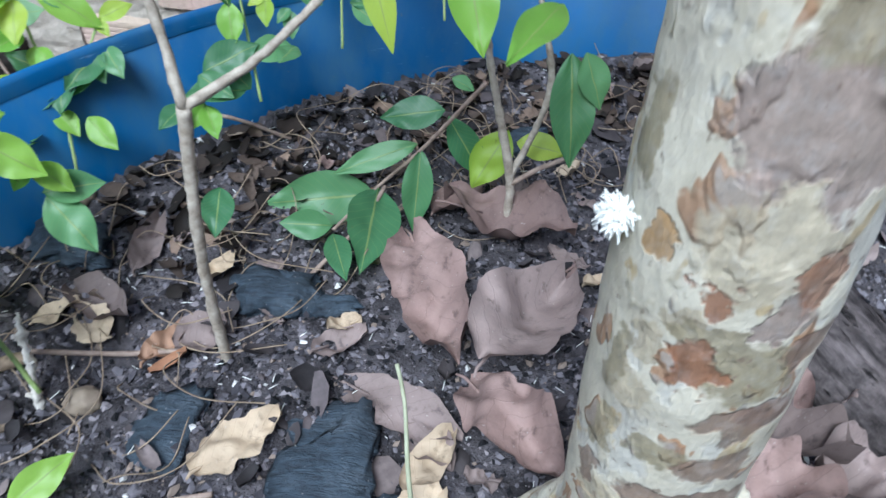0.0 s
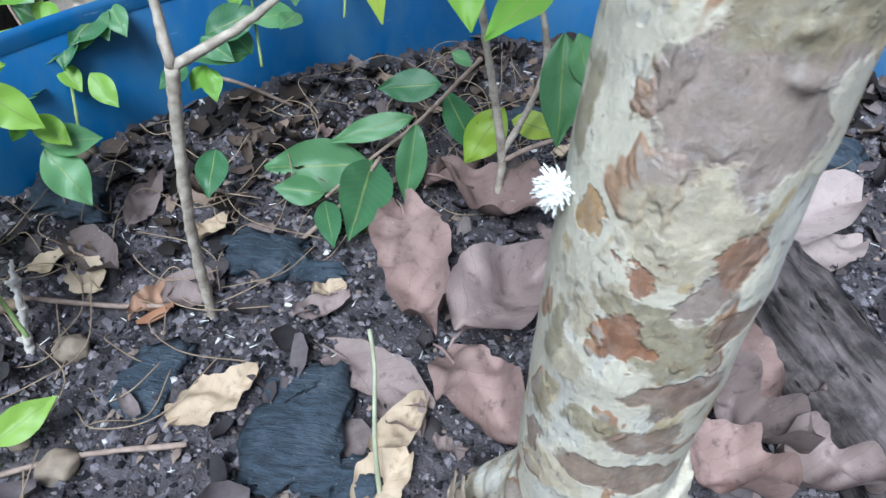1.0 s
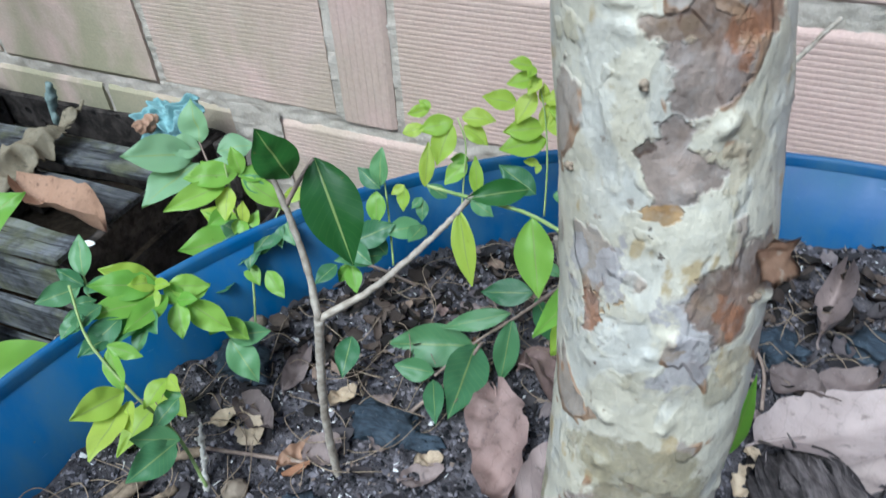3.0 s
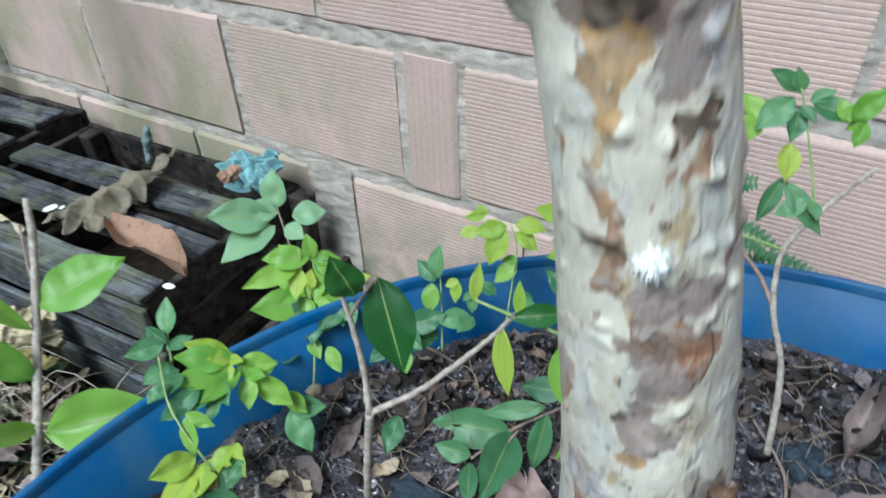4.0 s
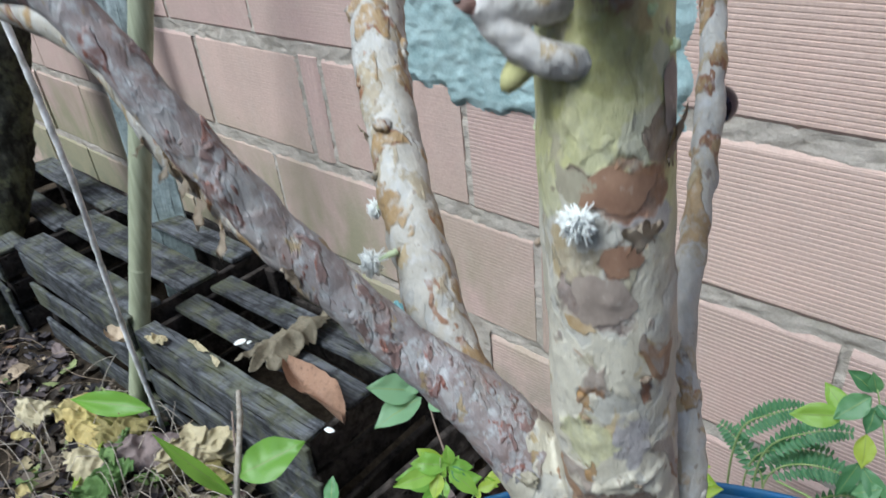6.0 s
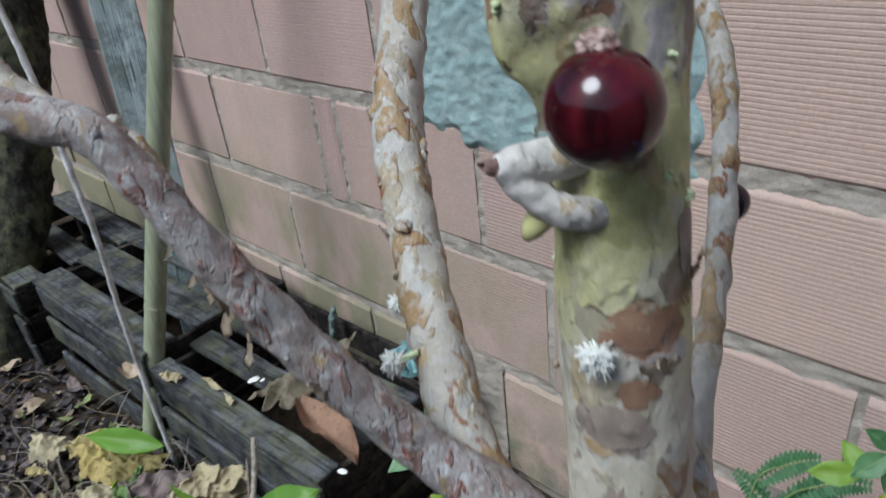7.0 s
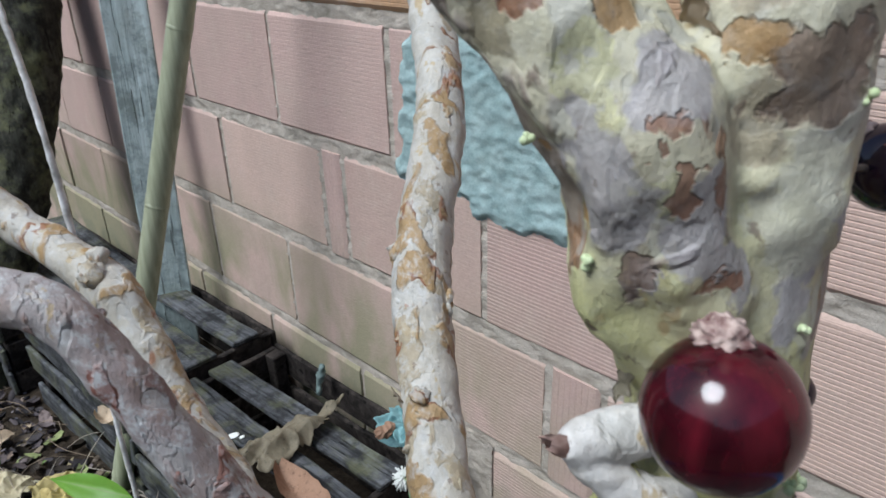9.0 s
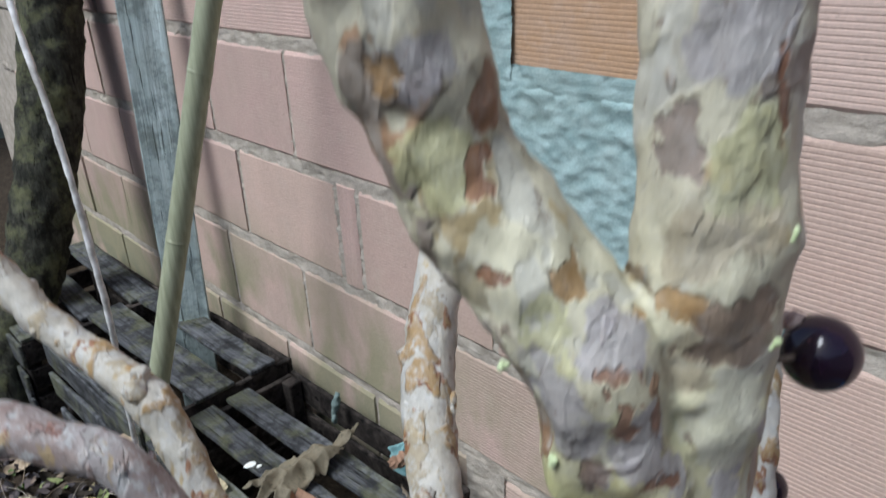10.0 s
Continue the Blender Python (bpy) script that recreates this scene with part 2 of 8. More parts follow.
PATCHES_SCAR = [
    (0.3765, -0.5711, 0.7516, 0.0049, 0.0054, "dark"), (0.3692, -0.5751, 0.7502, 0.0044, 0.0044, "mauve"),
    (0.3763, -0.5707, 0.7759, 0.0041, 0.0090, "lilac"), (0.3658, -0.5764, 0.7759, 0.0081, 0.0099, "green"),
    (0.3648, -0.5771, 0.7911, 0.0024, 0.0030, "ochre"), (0.3735, -0.5736, 0.7366, 0.0072, 0.0046, "moss"),
    (0.3819, -0.5694, 0.7159, 0.0061, 0.0122, "pale"), (0.3705, -0.5751, 0.7231, 0.0048, 0.0064, "lilac"),
    (0.3700, -0.5755, 0.7117, 0.0050, 0.0034, "ochre"), (0.3771, -0.5755, 0.6921, 0.0036, 0.0084, "ochre"),
    (0.3707, -0.5759, 0.7000, 0.0053, 0.0082, "brown"), (0.3823, -0.5722, 0.6989, 0.0064, 0.0053, "mauve"),
    (0.3779, -0.5683, 0.7935, 0.0019, 0.0048, "brown"), (0.3558, -0.5731, 0.7344, 0.0054, 0.0054, "olive"),
    (0.3514, -0.5761, 0.7332, 0.0032, 0.0043, "pale"), (0.3660, -0.5760, 0.7649, 0.0023, 0.0037, "ochre"),
]
# "dark" puts shade of nodule pits and the brown scar hollow into colour
TONES_OF_BARK = [("green", (0.56, 0.545, 0.29), 0.75), ("moss", (0.36, 0.35, 0.125), 0.75), ("pale", (0.62, 0.61, 0.55), 0.42), ("tan", (0.46, 0.395, 0.27), 0.8), ("lilac", (0.40, 0.372, 0.37), 0.85), ("mauve", (0.285, 0.22, 0.185), 0.92), ("olive", (0.28, 0.24, 0.145), 0.85), ("brown", (0.20, 0.13, 0.092), 0.85), ("ochre", (0.37, 0.215, 0.075), 0.85), ("rust", (0.27, 0.125, 0.065), 0.9), ("dark", (0.085, 0.05, 0.035), 0.9)]


def shed_patches(nt, col):
    """Irregular patches of fresh and old bark, and painted dark pits, at fixed places; gives the colour and the relief
    they add.
    """
    w = world_coords(nt)
    wobble = nt.nodes.new("ShaderNodeTexNoise")
    wobble.inputs["Scale"].default_value = 120
    wobble.inputs["Detail"].default_value = 4
    wobble.inputs["Roughness"].default_value = 0.55
    nt.links.new(w, wobble.inputs["Vector"])
    shift = nt.nodes.new("ShaderNodeVectorMath")
    shift.operation = 'MULTIPLY_ADD'
    nt.links.new(wobble.outputs["Color"], shift.inputs[0])
    shift.inputs[1].default_value = (0.017, 0.017, 0.017)
    nt.links.new(w, shift.inputs[2])
    at = shift.outputs[0]
    mottle = noise_tex(nt, coords(nt, (1, 1, 0.7)), 170, 5, 0.65, 0.3)
    relief = None
    for tone, paint, amount in TONES_OF_BARK:
        near = None
        for x, y, z, a, b, t in PATCHES_FOOT + PATCHES_BASE + PATCHES_LOWER + PATCHES_WAIST + PATCHES_CROTCH + PATCHES_UPPER + PATCHES_FORK + PATCHES_LIMBS + PATCHES_CHEST + PATCHES_MIDDLE + PATCHES_SCAR:
            if t != tone:
                continue
            grow = 1.25 if z < 0.56 else 1.12
            a, b = a * grow, b * grow
            n = nt.nodes.new("ShaderNodeVectorMath")
            n.operation = 'MULTIPLY_ADD'
            nt.links.new(at, n.inputs[0])
            n.inputs[1].default_value = (1 / a, 1 / a, 1 / b)
            n.inputs[2].default_value = (-(x + 0.0085) / a, -(y + 0.0085) / a, -(z + 0.0085) / b)
            d = nt.nodes.new("ShaderNodeVectorMath")
            d.operation = 'LENGTH'
            nt.links.new(n.outputs[0], d.inputs[0])
            near = d.outputs["Value"] if near is None else calc(nt, 'MINIMUM', near, d.outputs["Value"])
        faded = calc(nt, 'ADD', near, calc(nt, 'MULTIPLY', calc(nt, 'SUBTRACT', mottle, 0.5), 0.55))
        mask = ramp(nt, faded, [(0.84, grey(1)), (1.02, grey(0))])
        shade = ramp(nt, mottle, [(0.32, tuple(c * 0.70 for c in paint)), (0.52, paint), (0.70, tuple(min(1, c * 1.38) for c in paint))])
        rim = ramp(nt, near, [(0.90, grey(0)), (0.95, grey(0.35)), (1.0, grey(0.35)), (1.06, grey(0))])
        if tone in ("mauve", "brown", "lilac", "olive"):
            col = mix(nt, calc(nt, 'MULTIPLY', rim, mottle), col, (0.24, 0.15, 0.09))
        col = mix(nt, calc(nt, 'MULTIPLY', mask, amount), col, shade)
        if tone in ("mauve", "brown", "rust", "ochre", "dark"):
            relief = mask if relief is None else calc(nt, 'MAXIMUM', relief, mask)
    return col, relief


def bark_material(name, cream, warm, mauve, olive, rust, scale=58.0, cover=0.56, lichen=0.0, green=None, patches=False, along=0.62):
    """Smooth bark that sheds in rounded plates: cream ground, mauve and olive plates, rusty edges."""
    m, nt, b = material(name, 0.55, 0.35)
    v = coords(nt, (1, 1, along))
    soft = noise_tex(nt, v, scale * 0.55, 3, 0.5, 0.4)
    col = ramp(nt, soft, [(0.35, cream), (0.65, warm)])
    pale = noise_tex(nt, coords(nt, (1, 1, 0.8)), 150, 4, 0.6)
    col = mix(nt, ramp(nt, pale, [(0.40, grey(0.0)), (0.70, grey(0.35))]), col, tuple(min(1, c * 1.22) for c in cream))
    if green:
        z = nt.nodes.new("ShaderNodeSeparateXYZ")
        nt.links.new(world_coords(nt), z.inputs[0])
        tall = calc(nt, 'ADD', z.outputs["Z"], calc(nt, 'MULTIPLY', calc(nt, 'SUBTRACT', soft, 0.5), 0.12))
        col = mix(nt, ramp(nt, tall, [(0.835, grey(0)), (0.86, grey(0.85)), (0.895, grey(0.8)), (0.93, grey(0.25)), (0.99, grey(0.1))]), col, green)
    shift = (3.1, 7.7, 1.9)
    vo = nt.nodes.new("ShaderNodeVectorMath")
    vo.operation = 'ADD'
    nt.links.new(v, vo.inputs[0])
    vo.inputs[1].default_value = shift
    vq = nt.nodes.new("ShaderNodeVectorMath")
    vq.operation = 'ADD'
    nt.links.new(v, vq.inputs[0])
    vq.inputs[1].default_value = (9.3, 2.2, 5.5)
    _, e_grey = blotch(nt, vq.outputs[0], scale * 0.9, 0.57, 0.009)
    col = mix(nt, calc(nt, 'MULTIPLY', e_grey, 0.45), col, (0.50, 0.50, 0.47))
    vr = nt.nodes.new("ShaderNodeVectorMath")
    vr.operation = 'ADD'
    nt.links.new(v, vr.inputs[0])
    vr.inputs[1].default_value = (1.3, 6.2, 8.5)
    _, e_ochre = blotch(nt, vr.outputs[0], scale * 1.2, 0.63, 0.008)
    col = mix(nt, calc(nt, 'MULTIPLY', e_ochre, 0.75), col, (0.44, 0.32, 0.14))
    n_olive, e_olive = blotch(nt, vo.outputs[0], scale * 1.15, cover + 0.01, 0.009)
    n_mauve = noise_tex(nt, v, scale, 3.0, 0.5, 0.5)
    e_mauve = ramp(nt, n_mauve, [(cover - 0.018, grey(0)), (cover + 0.018, grey(1))])
    tone = noise_tex(nt, coords(nt, (1, 1, 0.8)), 120, 4, 0.6)
    olive_v = ramp(nt, tone, [(0.33, tuple(c * 0.8 for c in olive)), (0.68, tuple(c * 1.2 for c in olive))])
    mauve_v = ramp(nt, tone, [(0.33, tuple(c * 0.82 for c in mauve)), (0.68, tuple(c * 1.2 for c in mauve))])
    col = mix(nt, calc(nt, 'MULTIPLY', e_olive, 0.8), col, olive_v)
    col = mix(nt, calc(nt, 'MULTIPLY', e_mauve, 0.92), col, mauve_v)
    # rust sits along the margins of the shed plates
    rim = ramp(nt, n_mauve, [(cover - 0.03, grey(0)), (cover - 0.02, grey(1)), (cover + 0.02, grey(1)), (cover + 0.035, grey(0))])
    pick = ramp(nt, noise_tex(nt, coords(nt, (1, 1, 0.7)), scale * 0.9, 2, 0.5), [(0.55, grey(0)), (0.58, grey(0.9))])
    e_rust = calc(nt, 'MULTIPLY', rim, pick)
    col = mix(nt, e_rust, col, rust)
    relief = None
    if patches:
        col, relief = shed_patches(nt, col)
    if lichen:
        spots = ramp(nt, noise_tex(nt, coords(nt), 260, 5, 0.7), [(0.50, grey(0)), (0.64, grey(lichen))])
        col = mix(nt, spots, col, (0.58, 0.59, 0.58))
    scale_cells = nt.nodes.new("ShaderNodeTexVoronoi")
    scale_cells.inputs["Scale"].default_value = 210
    nt.links.new(coords(nt, (1, 1, 0.6)), scale_cells.inputs["Vector"])
    sc = nt.nodes.new("ShaderNodeSeparateColor")
    nt.links.new(scale_cells.outputs["Color"], sc.inputs[0])
    col = mix(nt, 0.25, col, ramp(nt, sc.outputs[0], [(0.0, grey(0.62)), (1.0, grey(1.0))]), 'MULTIPLY')
    smudge = ramp(nt, noise_tex(nt, coords(nt, (1, 1, 0.7)), 38, 5, 0.65), [(0.45, grey(0)), (0.70, grey(0.28))])
    col = mix(nt, smudge, col, (0.30, 0.27, 0.22))
    grain = noise_tex(nt, coords(nt, (1, 1, 0.7)), 420, 5, 0.7)
    col = mix(nt, 0.35, col, ramp(nt, grain, [(0.3, grey(0.55)), (0.65, grey(1.0))]), 'MULTIPLY')
    fleck = ramp(nt, noise_tex(nt, coords(nt, (1, 1, 0.8)), 260, 5, 0.6), [(0.63, grey(0)), (0.69, grey(0.7))])
    col = mix(nt, fleck, col, (0.16, 0.115, 0.085))
    set_color(nt, b, col)
    step = calc(nt, 'ADD', calc(nt, 'MULTIPLY', e_mauve, 0.28), calc(nt, 'ADD', calc(nt, 'MULTIPLY', e_olive, 0.16), calc(nt, 'MULTIPLY', e_grey, -0.16)))
    if relief is not None:
        step = calc(nt, 'ADD', step, calc(nt, 'MULTIPLY', relief, -0.22))
    fine = calc(nt, 'ADD', calc(nt, 'MULTIPLY', grain, 0.4), calc(nt, 'MULTIPLY', sc.outputs[0], 0.12))
    mid = calc(nt, 'MULTIPLY', noise_tex(nt, coords(nt, (1, 1, 0.5)), 70, 3, 0.5, 0.3), 0.8)
    bump(nt, b, calc(nt, 'ADD', calc(nt, 'ADD', step, mid), fine), 1.0, 0.0015)
    return m


bark = bark_material("mottled_bark", (0.625, 0.585, 0.465), (0.53, 0.485, 0.365), (0.33, 0.27, 0.22), (0.40, 0.355, 0.245), (0.33, 0.19, 0.10), 74.0, 0.625, 0.15, green=(0.55, 0.54, 0.215), patches=True)
bark_pale = bark_material("pale_bark", (0.54, 0.515, 0.45), (0.44, 0.40, 0.32), (0.36, 0.235, 0.10), (0.40, 0.33, 0.21), (0.27, 0.12, 0.055), 95.0, 0.575, 0.5, along=0.38)
bark_red = bark_material("mauve_bark", (0.40, 0.365, 0.355), (0.29, 0.205, 0.175), (0.26, 0.16, 0.14), (0.43, 0.40, 0.385), (0.25, 0.095, 0.065), 140.0, 0.585, 0.9, along=0.45)


stub_mat = bark_material("stub_bark", (0.72, 0.69, 0.64), (0.60, 0.57, 0.50), (0.44, 0.39, 0.31), (0.50, 0.46, 0.33), (0.34, 0.23, 0.13), 120.0, 0.70, 0.2)


def plate_material(name, a, c):
    m, nt, b = material(name, 0.6, 0.3)
    n = noise_tex(nt, coords(nt, (1, 1, 0.7)), 130, 5, 0.7)
    col = ramp(nt, n, [(0.32, a), (0.66, c)])
    pale_spots = ramp(nt, noise_tex(nt, coords(nt), 420, 4), [(0.62, grey(0)), (0.70, grey(0.5))])
    col = mix(nt, pale_spots, col, (0.45, 0.40, 0.33))
    set_color(nt, b, col)
    bump(nt, b, noise_tex(nt, coords(nt), 380, 5, 0.7), 0.5, 0.0005)
    return m


plate_mauve = plate_material("mauve_bark_plate", (0.25, 0.20, 0.165), (0.36, 0.30, 0.245))
plate_rust = plate_material("rust_bark_plate", (0.22, 0.125, 0.08), (0.33, 0.205, 0.13))
plate_olive = plate_material("olive_bark_plate", (0.24, 0.21, 0.15), (0.36, 0.33, 0.235))
plate_tan = plate_material("tan_bark_plate", (0.36, 0.25, 0.12), (0.52, 0.42, 0.28))


def brick_material(name="clay_brick", orange=0.0):
    m, nt, b = material(name, 0.85, 0.2)
    rnd = random_value(nt)
    base = ramp(nt, rnd, [(0.0, (0.53, 0.382, 0.328)), (0.35, (0.61, 0.440, 0.380)), (0.65, (0.50, 0.357, 0.310)), (0.85, (0.59, 0.432, 0.352)), (1.0, (0.63, 0.474, 0.408))])
    if orange:
        base = mix(nt, 0.75, base, (0.46, 0.27, 0.11))
    w = world_coords(nt)
    big = noise_tex(nt, w, 7.0, 4, 0.6, 0.3)
    col = mix(nt, ramp(nt, big, [(0.38, grey(0)), (0.68, grey(0.5))]), base, (0.51, 0.398, 0.328))
    # pale lime bloom
    lime = ramp(nt, noise_tex(nt, w, 22.0, 5, 0.65), [(0.52, grey(0)), (0.72, grey(0.45))])
    col = mix(nt, lime, col, (0.56, 0.447, 0.378))
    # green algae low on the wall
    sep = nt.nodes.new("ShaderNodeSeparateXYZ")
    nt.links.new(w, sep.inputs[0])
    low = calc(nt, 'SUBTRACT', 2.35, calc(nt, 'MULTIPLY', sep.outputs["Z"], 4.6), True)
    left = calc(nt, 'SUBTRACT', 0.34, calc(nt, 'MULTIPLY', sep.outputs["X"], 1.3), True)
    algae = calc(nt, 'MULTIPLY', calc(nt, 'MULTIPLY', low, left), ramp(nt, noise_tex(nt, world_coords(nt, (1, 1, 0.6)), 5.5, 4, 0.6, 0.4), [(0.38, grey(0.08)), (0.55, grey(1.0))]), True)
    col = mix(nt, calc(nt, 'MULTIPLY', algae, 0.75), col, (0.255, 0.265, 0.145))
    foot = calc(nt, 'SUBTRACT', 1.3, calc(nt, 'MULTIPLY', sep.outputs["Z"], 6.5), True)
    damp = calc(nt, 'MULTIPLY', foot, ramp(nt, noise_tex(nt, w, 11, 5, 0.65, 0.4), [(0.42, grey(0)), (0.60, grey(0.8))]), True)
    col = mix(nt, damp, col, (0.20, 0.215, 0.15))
    # brown blotches, stronger towards the left
    brown_blotch = calc(nt, 'MULTIPLY', ramp(nt, noise_tex(nt, world_coords(nt, (1, 1, 0.5)), 9, 5, 0.65), [(0.46, grey(0)), (0.70, grey(0.18))]), left, True)
    col = mix(nt, brown_blotch, col, (0.25, 0.205, 0.16))
    grain = noise_tex(nt, w, 260, 4, 0.7)
    col = mix(nt, 0.35, col, ramp(nt, grain, [(0.3, grey(0.5)), (0.7, grey(1.0))]), 'MULTIPLY')
    dark = ramp(nt, noise_tex(nt, w, 60, 4, 0.7), [(0.66, grey(0)), (0.78, grey(0.5))])
    col = mix(nt, dark, col, (0.14, 0.10, 0.075))
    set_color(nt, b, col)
    bump(nt, b, calc(nt, 'ADD', calc(nt, 'MULTIPLY', grain, 0.6), noise_tex(nt, w, 70, 4)), 0.5, 0.0018)
    return m


def mortar_material(name, a, c, amount=1.0):
    m, nt, b = material(name, 0.95, 0.1)
    w = world_coords(nt)
    n = noise_tex(nt, w, 30, 5, 0.65)
    col = ramp(nt, n, [(0.3, a), (0.7, c)])
    moss = ramp(nt, noise_tex(nt, w, 9, 4, 0.6), [(0.5, grey(0)), (0.66, grey(0.5 * amount))])
    col = mix(nt, moss, col, (0.18, 0.18, 0.11))
    g = noise_tex(nt, w, 330, 5, 0.75)
    col = mix(nt, 0.4, col, ramp(nt, g, [(0.3, grey(0.4)), (0.7, grey(1.0))]), 'MULTIPLY')
    set_color(nt, b, col)
    bump(nt, b, calc(nt, 'ADD', g, calc(nt, 'MULTIPLY', n, 1.2)), 0.7, 0.0025)
    return m


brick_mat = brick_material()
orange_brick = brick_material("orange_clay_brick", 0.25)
mortar = mortar_material("grey_mortar", (0.38, 0.335, 0.275), (0.61, 0.545, 0.465), 0.4)
cement = mortar_material("blue_grey_cement", (0.30, 0.42, 0.41), (0.48, 0.61, 0.59), 0.4)


def plastic_blue():
    m, nt, b = material("blue_plastic", 0.38, 0.4)
    w = world_coords(nt)
    col = ramp(nt, noise_tex(nt, w, 5, 3), [(0.3, (0.003, 0.056, 0.165)), (0.7, (0.006, 0.094, 0.255))])
    dirt = ramp(nt, noise_tex(nt, world_coords(nt, (1, 1, 0.4)), 26, 5, 0.7), [(0.42, grey(0)), (0.70, grey(0.6))])
    col = mix(nt, dirt, col, (0.05, 0.115, 0.165))
    grit = ramp(nt, noise_tex(nt, w, 210, 4, 0.7), [(0.66, grey(0)), (0.74, grey(0.6))])
    col = mix(nt, grit, col, (0.10, 0.10, 0.09))
    scratch = ramp(nt, noise_tex(nt, world_coords(nt, (1, 1, 6)), 60, 3), [(0.7, grey(0)), (0.76, grey(0.35))])
    col = mix(nt, scratch, col, (0.2, 0.3, 0.45))
    set_color(nt, b, col)
    nt.links.new(ramp(nt, dirt, [(0, grey(0.48)), (1, grey(0.85))]), b.inputs["Roughness"])
    bump(nt, b, noise_tex(nt, w, 40, 4), 0.25, 0.002)
    return m


blue = plastic_blue()


def soil_material(name, dark, light):
    m, nt, b = material(name, 0.95, 0.15)
    w = world_coords(nt)
    n = noise_tex(nt, w, 55, 6, 0.7)
    col = ramp(nt, n, [(0.3, dark), (0.55, tuple((p + q) / 2 for p, q in zip(dark, light))), (0.72, light)])
    speck = ramp(nt, noise_tex(nt, w, 420, 3, 0.6), [(0.66, grey(0)), (0.72, grey(0.6))])
    col = mix(nt, speck, col, (0.22, 0.18, 0.14))
    set_color(nt, b, col)
    bump(nt, b, calc(nt, 'ADD', n, calc(nt, 'MULTIPLY', noise_tex(nt, w, 260, 5, 0.75), 0.6)), 1.0, 0.006)
    return m


soil = soil_material("dark_soil", (0.012, 0.011, 0.012), (0.17, 0.155, 0.165))
earth = soil_material("garden_earth", (0.02, 0.015, 0.010), (0.09, 0.068, 0.046))


def chips_material():
    m, nt, b = material("soil_crumbs", 0.9, 0.2)
    v = island_value(nt)
    col = ramp(nt, v, [(0.0, (0.012, 0.012, 0.014)), (0.20, (0.045, 0.042, 0.048)), (0.38, (0.100, 0.093, 0.104)), (0.60, (0.165, 0.153, 0.168)), (0.82, (0.23, 0.208, 0.218)), (0.93, (0.24, 0.19, 0.155)), (0.988, (0.64, 0.63, 0.60))], 'CONSTANT')
    col = mix(nt, 0.5, col, ramp(nt, noise_tex(nt, world_coords(nt), 350, 4), [(0.3, grey(0.5)), (0.7, grey(1))]), 'MULTIPLY')
    set_color(nt, b, col)
    return m


chips_mat = chips_material()


def charcoal_material():
    m, nt, b = material("charcoal", 0.7, 0.4)
    n = noise_tex(nt, coords(nt, (1, 6, 1)), 90, 5, 0.7)
    col = ramp(nt, n, [(0.3, (0.009, 0.014, 0.021)), (0.7, (0.048, 0.070, 0.094))])
    ash = ramp(nt, noise_tex(nt, coords(nt), 55, 5, 0.7), [(0.52, grey(0)), (0.72, grey(0.4))])
    col = mix(nt, ash, col, (0.135, 0.165, 0.195))
    bits = ramp(nt, noise_tex(nt, coords(nt), 500, 3), [(0.70, grey(0)), (0.74, grey(0.8))])
    col = mix(nt, bits, col, (0.42, 0.40, 0.37))
    set_color(nt, b, col)
    bump(nt, b, calc(nt, 'ADD', n, noise_tex(nt, coords(nt), 140, 4)), 0.9, 0.0025)
    return m


charcoal = charcoal_material()


def wood_material(name, dark, light, grain=(3, 60, 60), green=0.0, rough=0.85):
    m, nt, b = material(name, rough, 0.2)
    v = coords(nt, grain)
    n = noise_tex(nt, v, 3.0, 6, 0.65, 0.4)
    streak = noise_tex(nt, coords(nt, tuple(g * 0.4 for g in grain)), 3.0, 4, 0.6, 0.6)
    col = ramp(nt, n, [(0.34, dark), (0.64, light)])
    worn = ramp(nt, streak, [(0.50, grey(0)), (0.64, grey(0.75))])
    col = mix(nt, worn, col, tuple(min(1, c * 1.45) for c in light))
    rnd = ramp(nt, random_value(nt), [(0.0, grey(0.62)), (1.0, grey(1.0))])
    col = mix(nt, 1.0, col, rnd, 'MULTIPLY')
    crack = ramp(nt, noise_tex(nt, coords(nt, tuple(g * 1.3 for g in grain)), 3.0, 3, 0.5), [(0.30, grey(0.9)), (0.37, grey(0))])
    col = mix(nt, crack, col, tuple(c * 0.25 for c in dark))
    blot = ramp(nt, noise_tex(nt, world_coords(nt), 26, 6, 0.7), [(0.46, grey(0.0)), (0.60, grey(0.75))])
    col = mix(nt, blot, col, tuple(c * 0.5 for c in dark))
    if green:
        moss = ramp(nt, noise_tex(nt, world_coords(nt), 14, 5, 0.7), [(0.48, grey(0)), (0.64, grey(green))])
        col = mix(nt, moss, col, (0.15, 0.155, 0.075))
    set_color(nt, b, col)
    bump(nt, b, calc(nt, 'ADD', n, calc(nt, 'MULTIPLY', crack, -1.2)), 0.9, 0.003)
    return m


grey_wood = wood_material("weathered_wood", (0.030, 0.031, 0.032), (0.135, 0.14, 0.147), green=0.45)
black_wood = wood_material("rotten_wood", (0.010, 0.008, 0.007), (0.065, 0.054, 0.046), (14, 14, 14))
log_wood = wood_material("old_log_wood", (0.020, 0.017, 0.017), (0.170, 0.145, 0.140), (48, 10, 48))
plank_wood = wood_material("painted_plank", (0.36, 0.44, 0.43), (0.50, 0.585, 0.57), (40, 40, 2), 0.15)
dark_bark = wood_material("dark_bark", (0.020, 0.020, 0.015), (0.075, 0.075, 0.055), (30, 30, 5), 0.6)


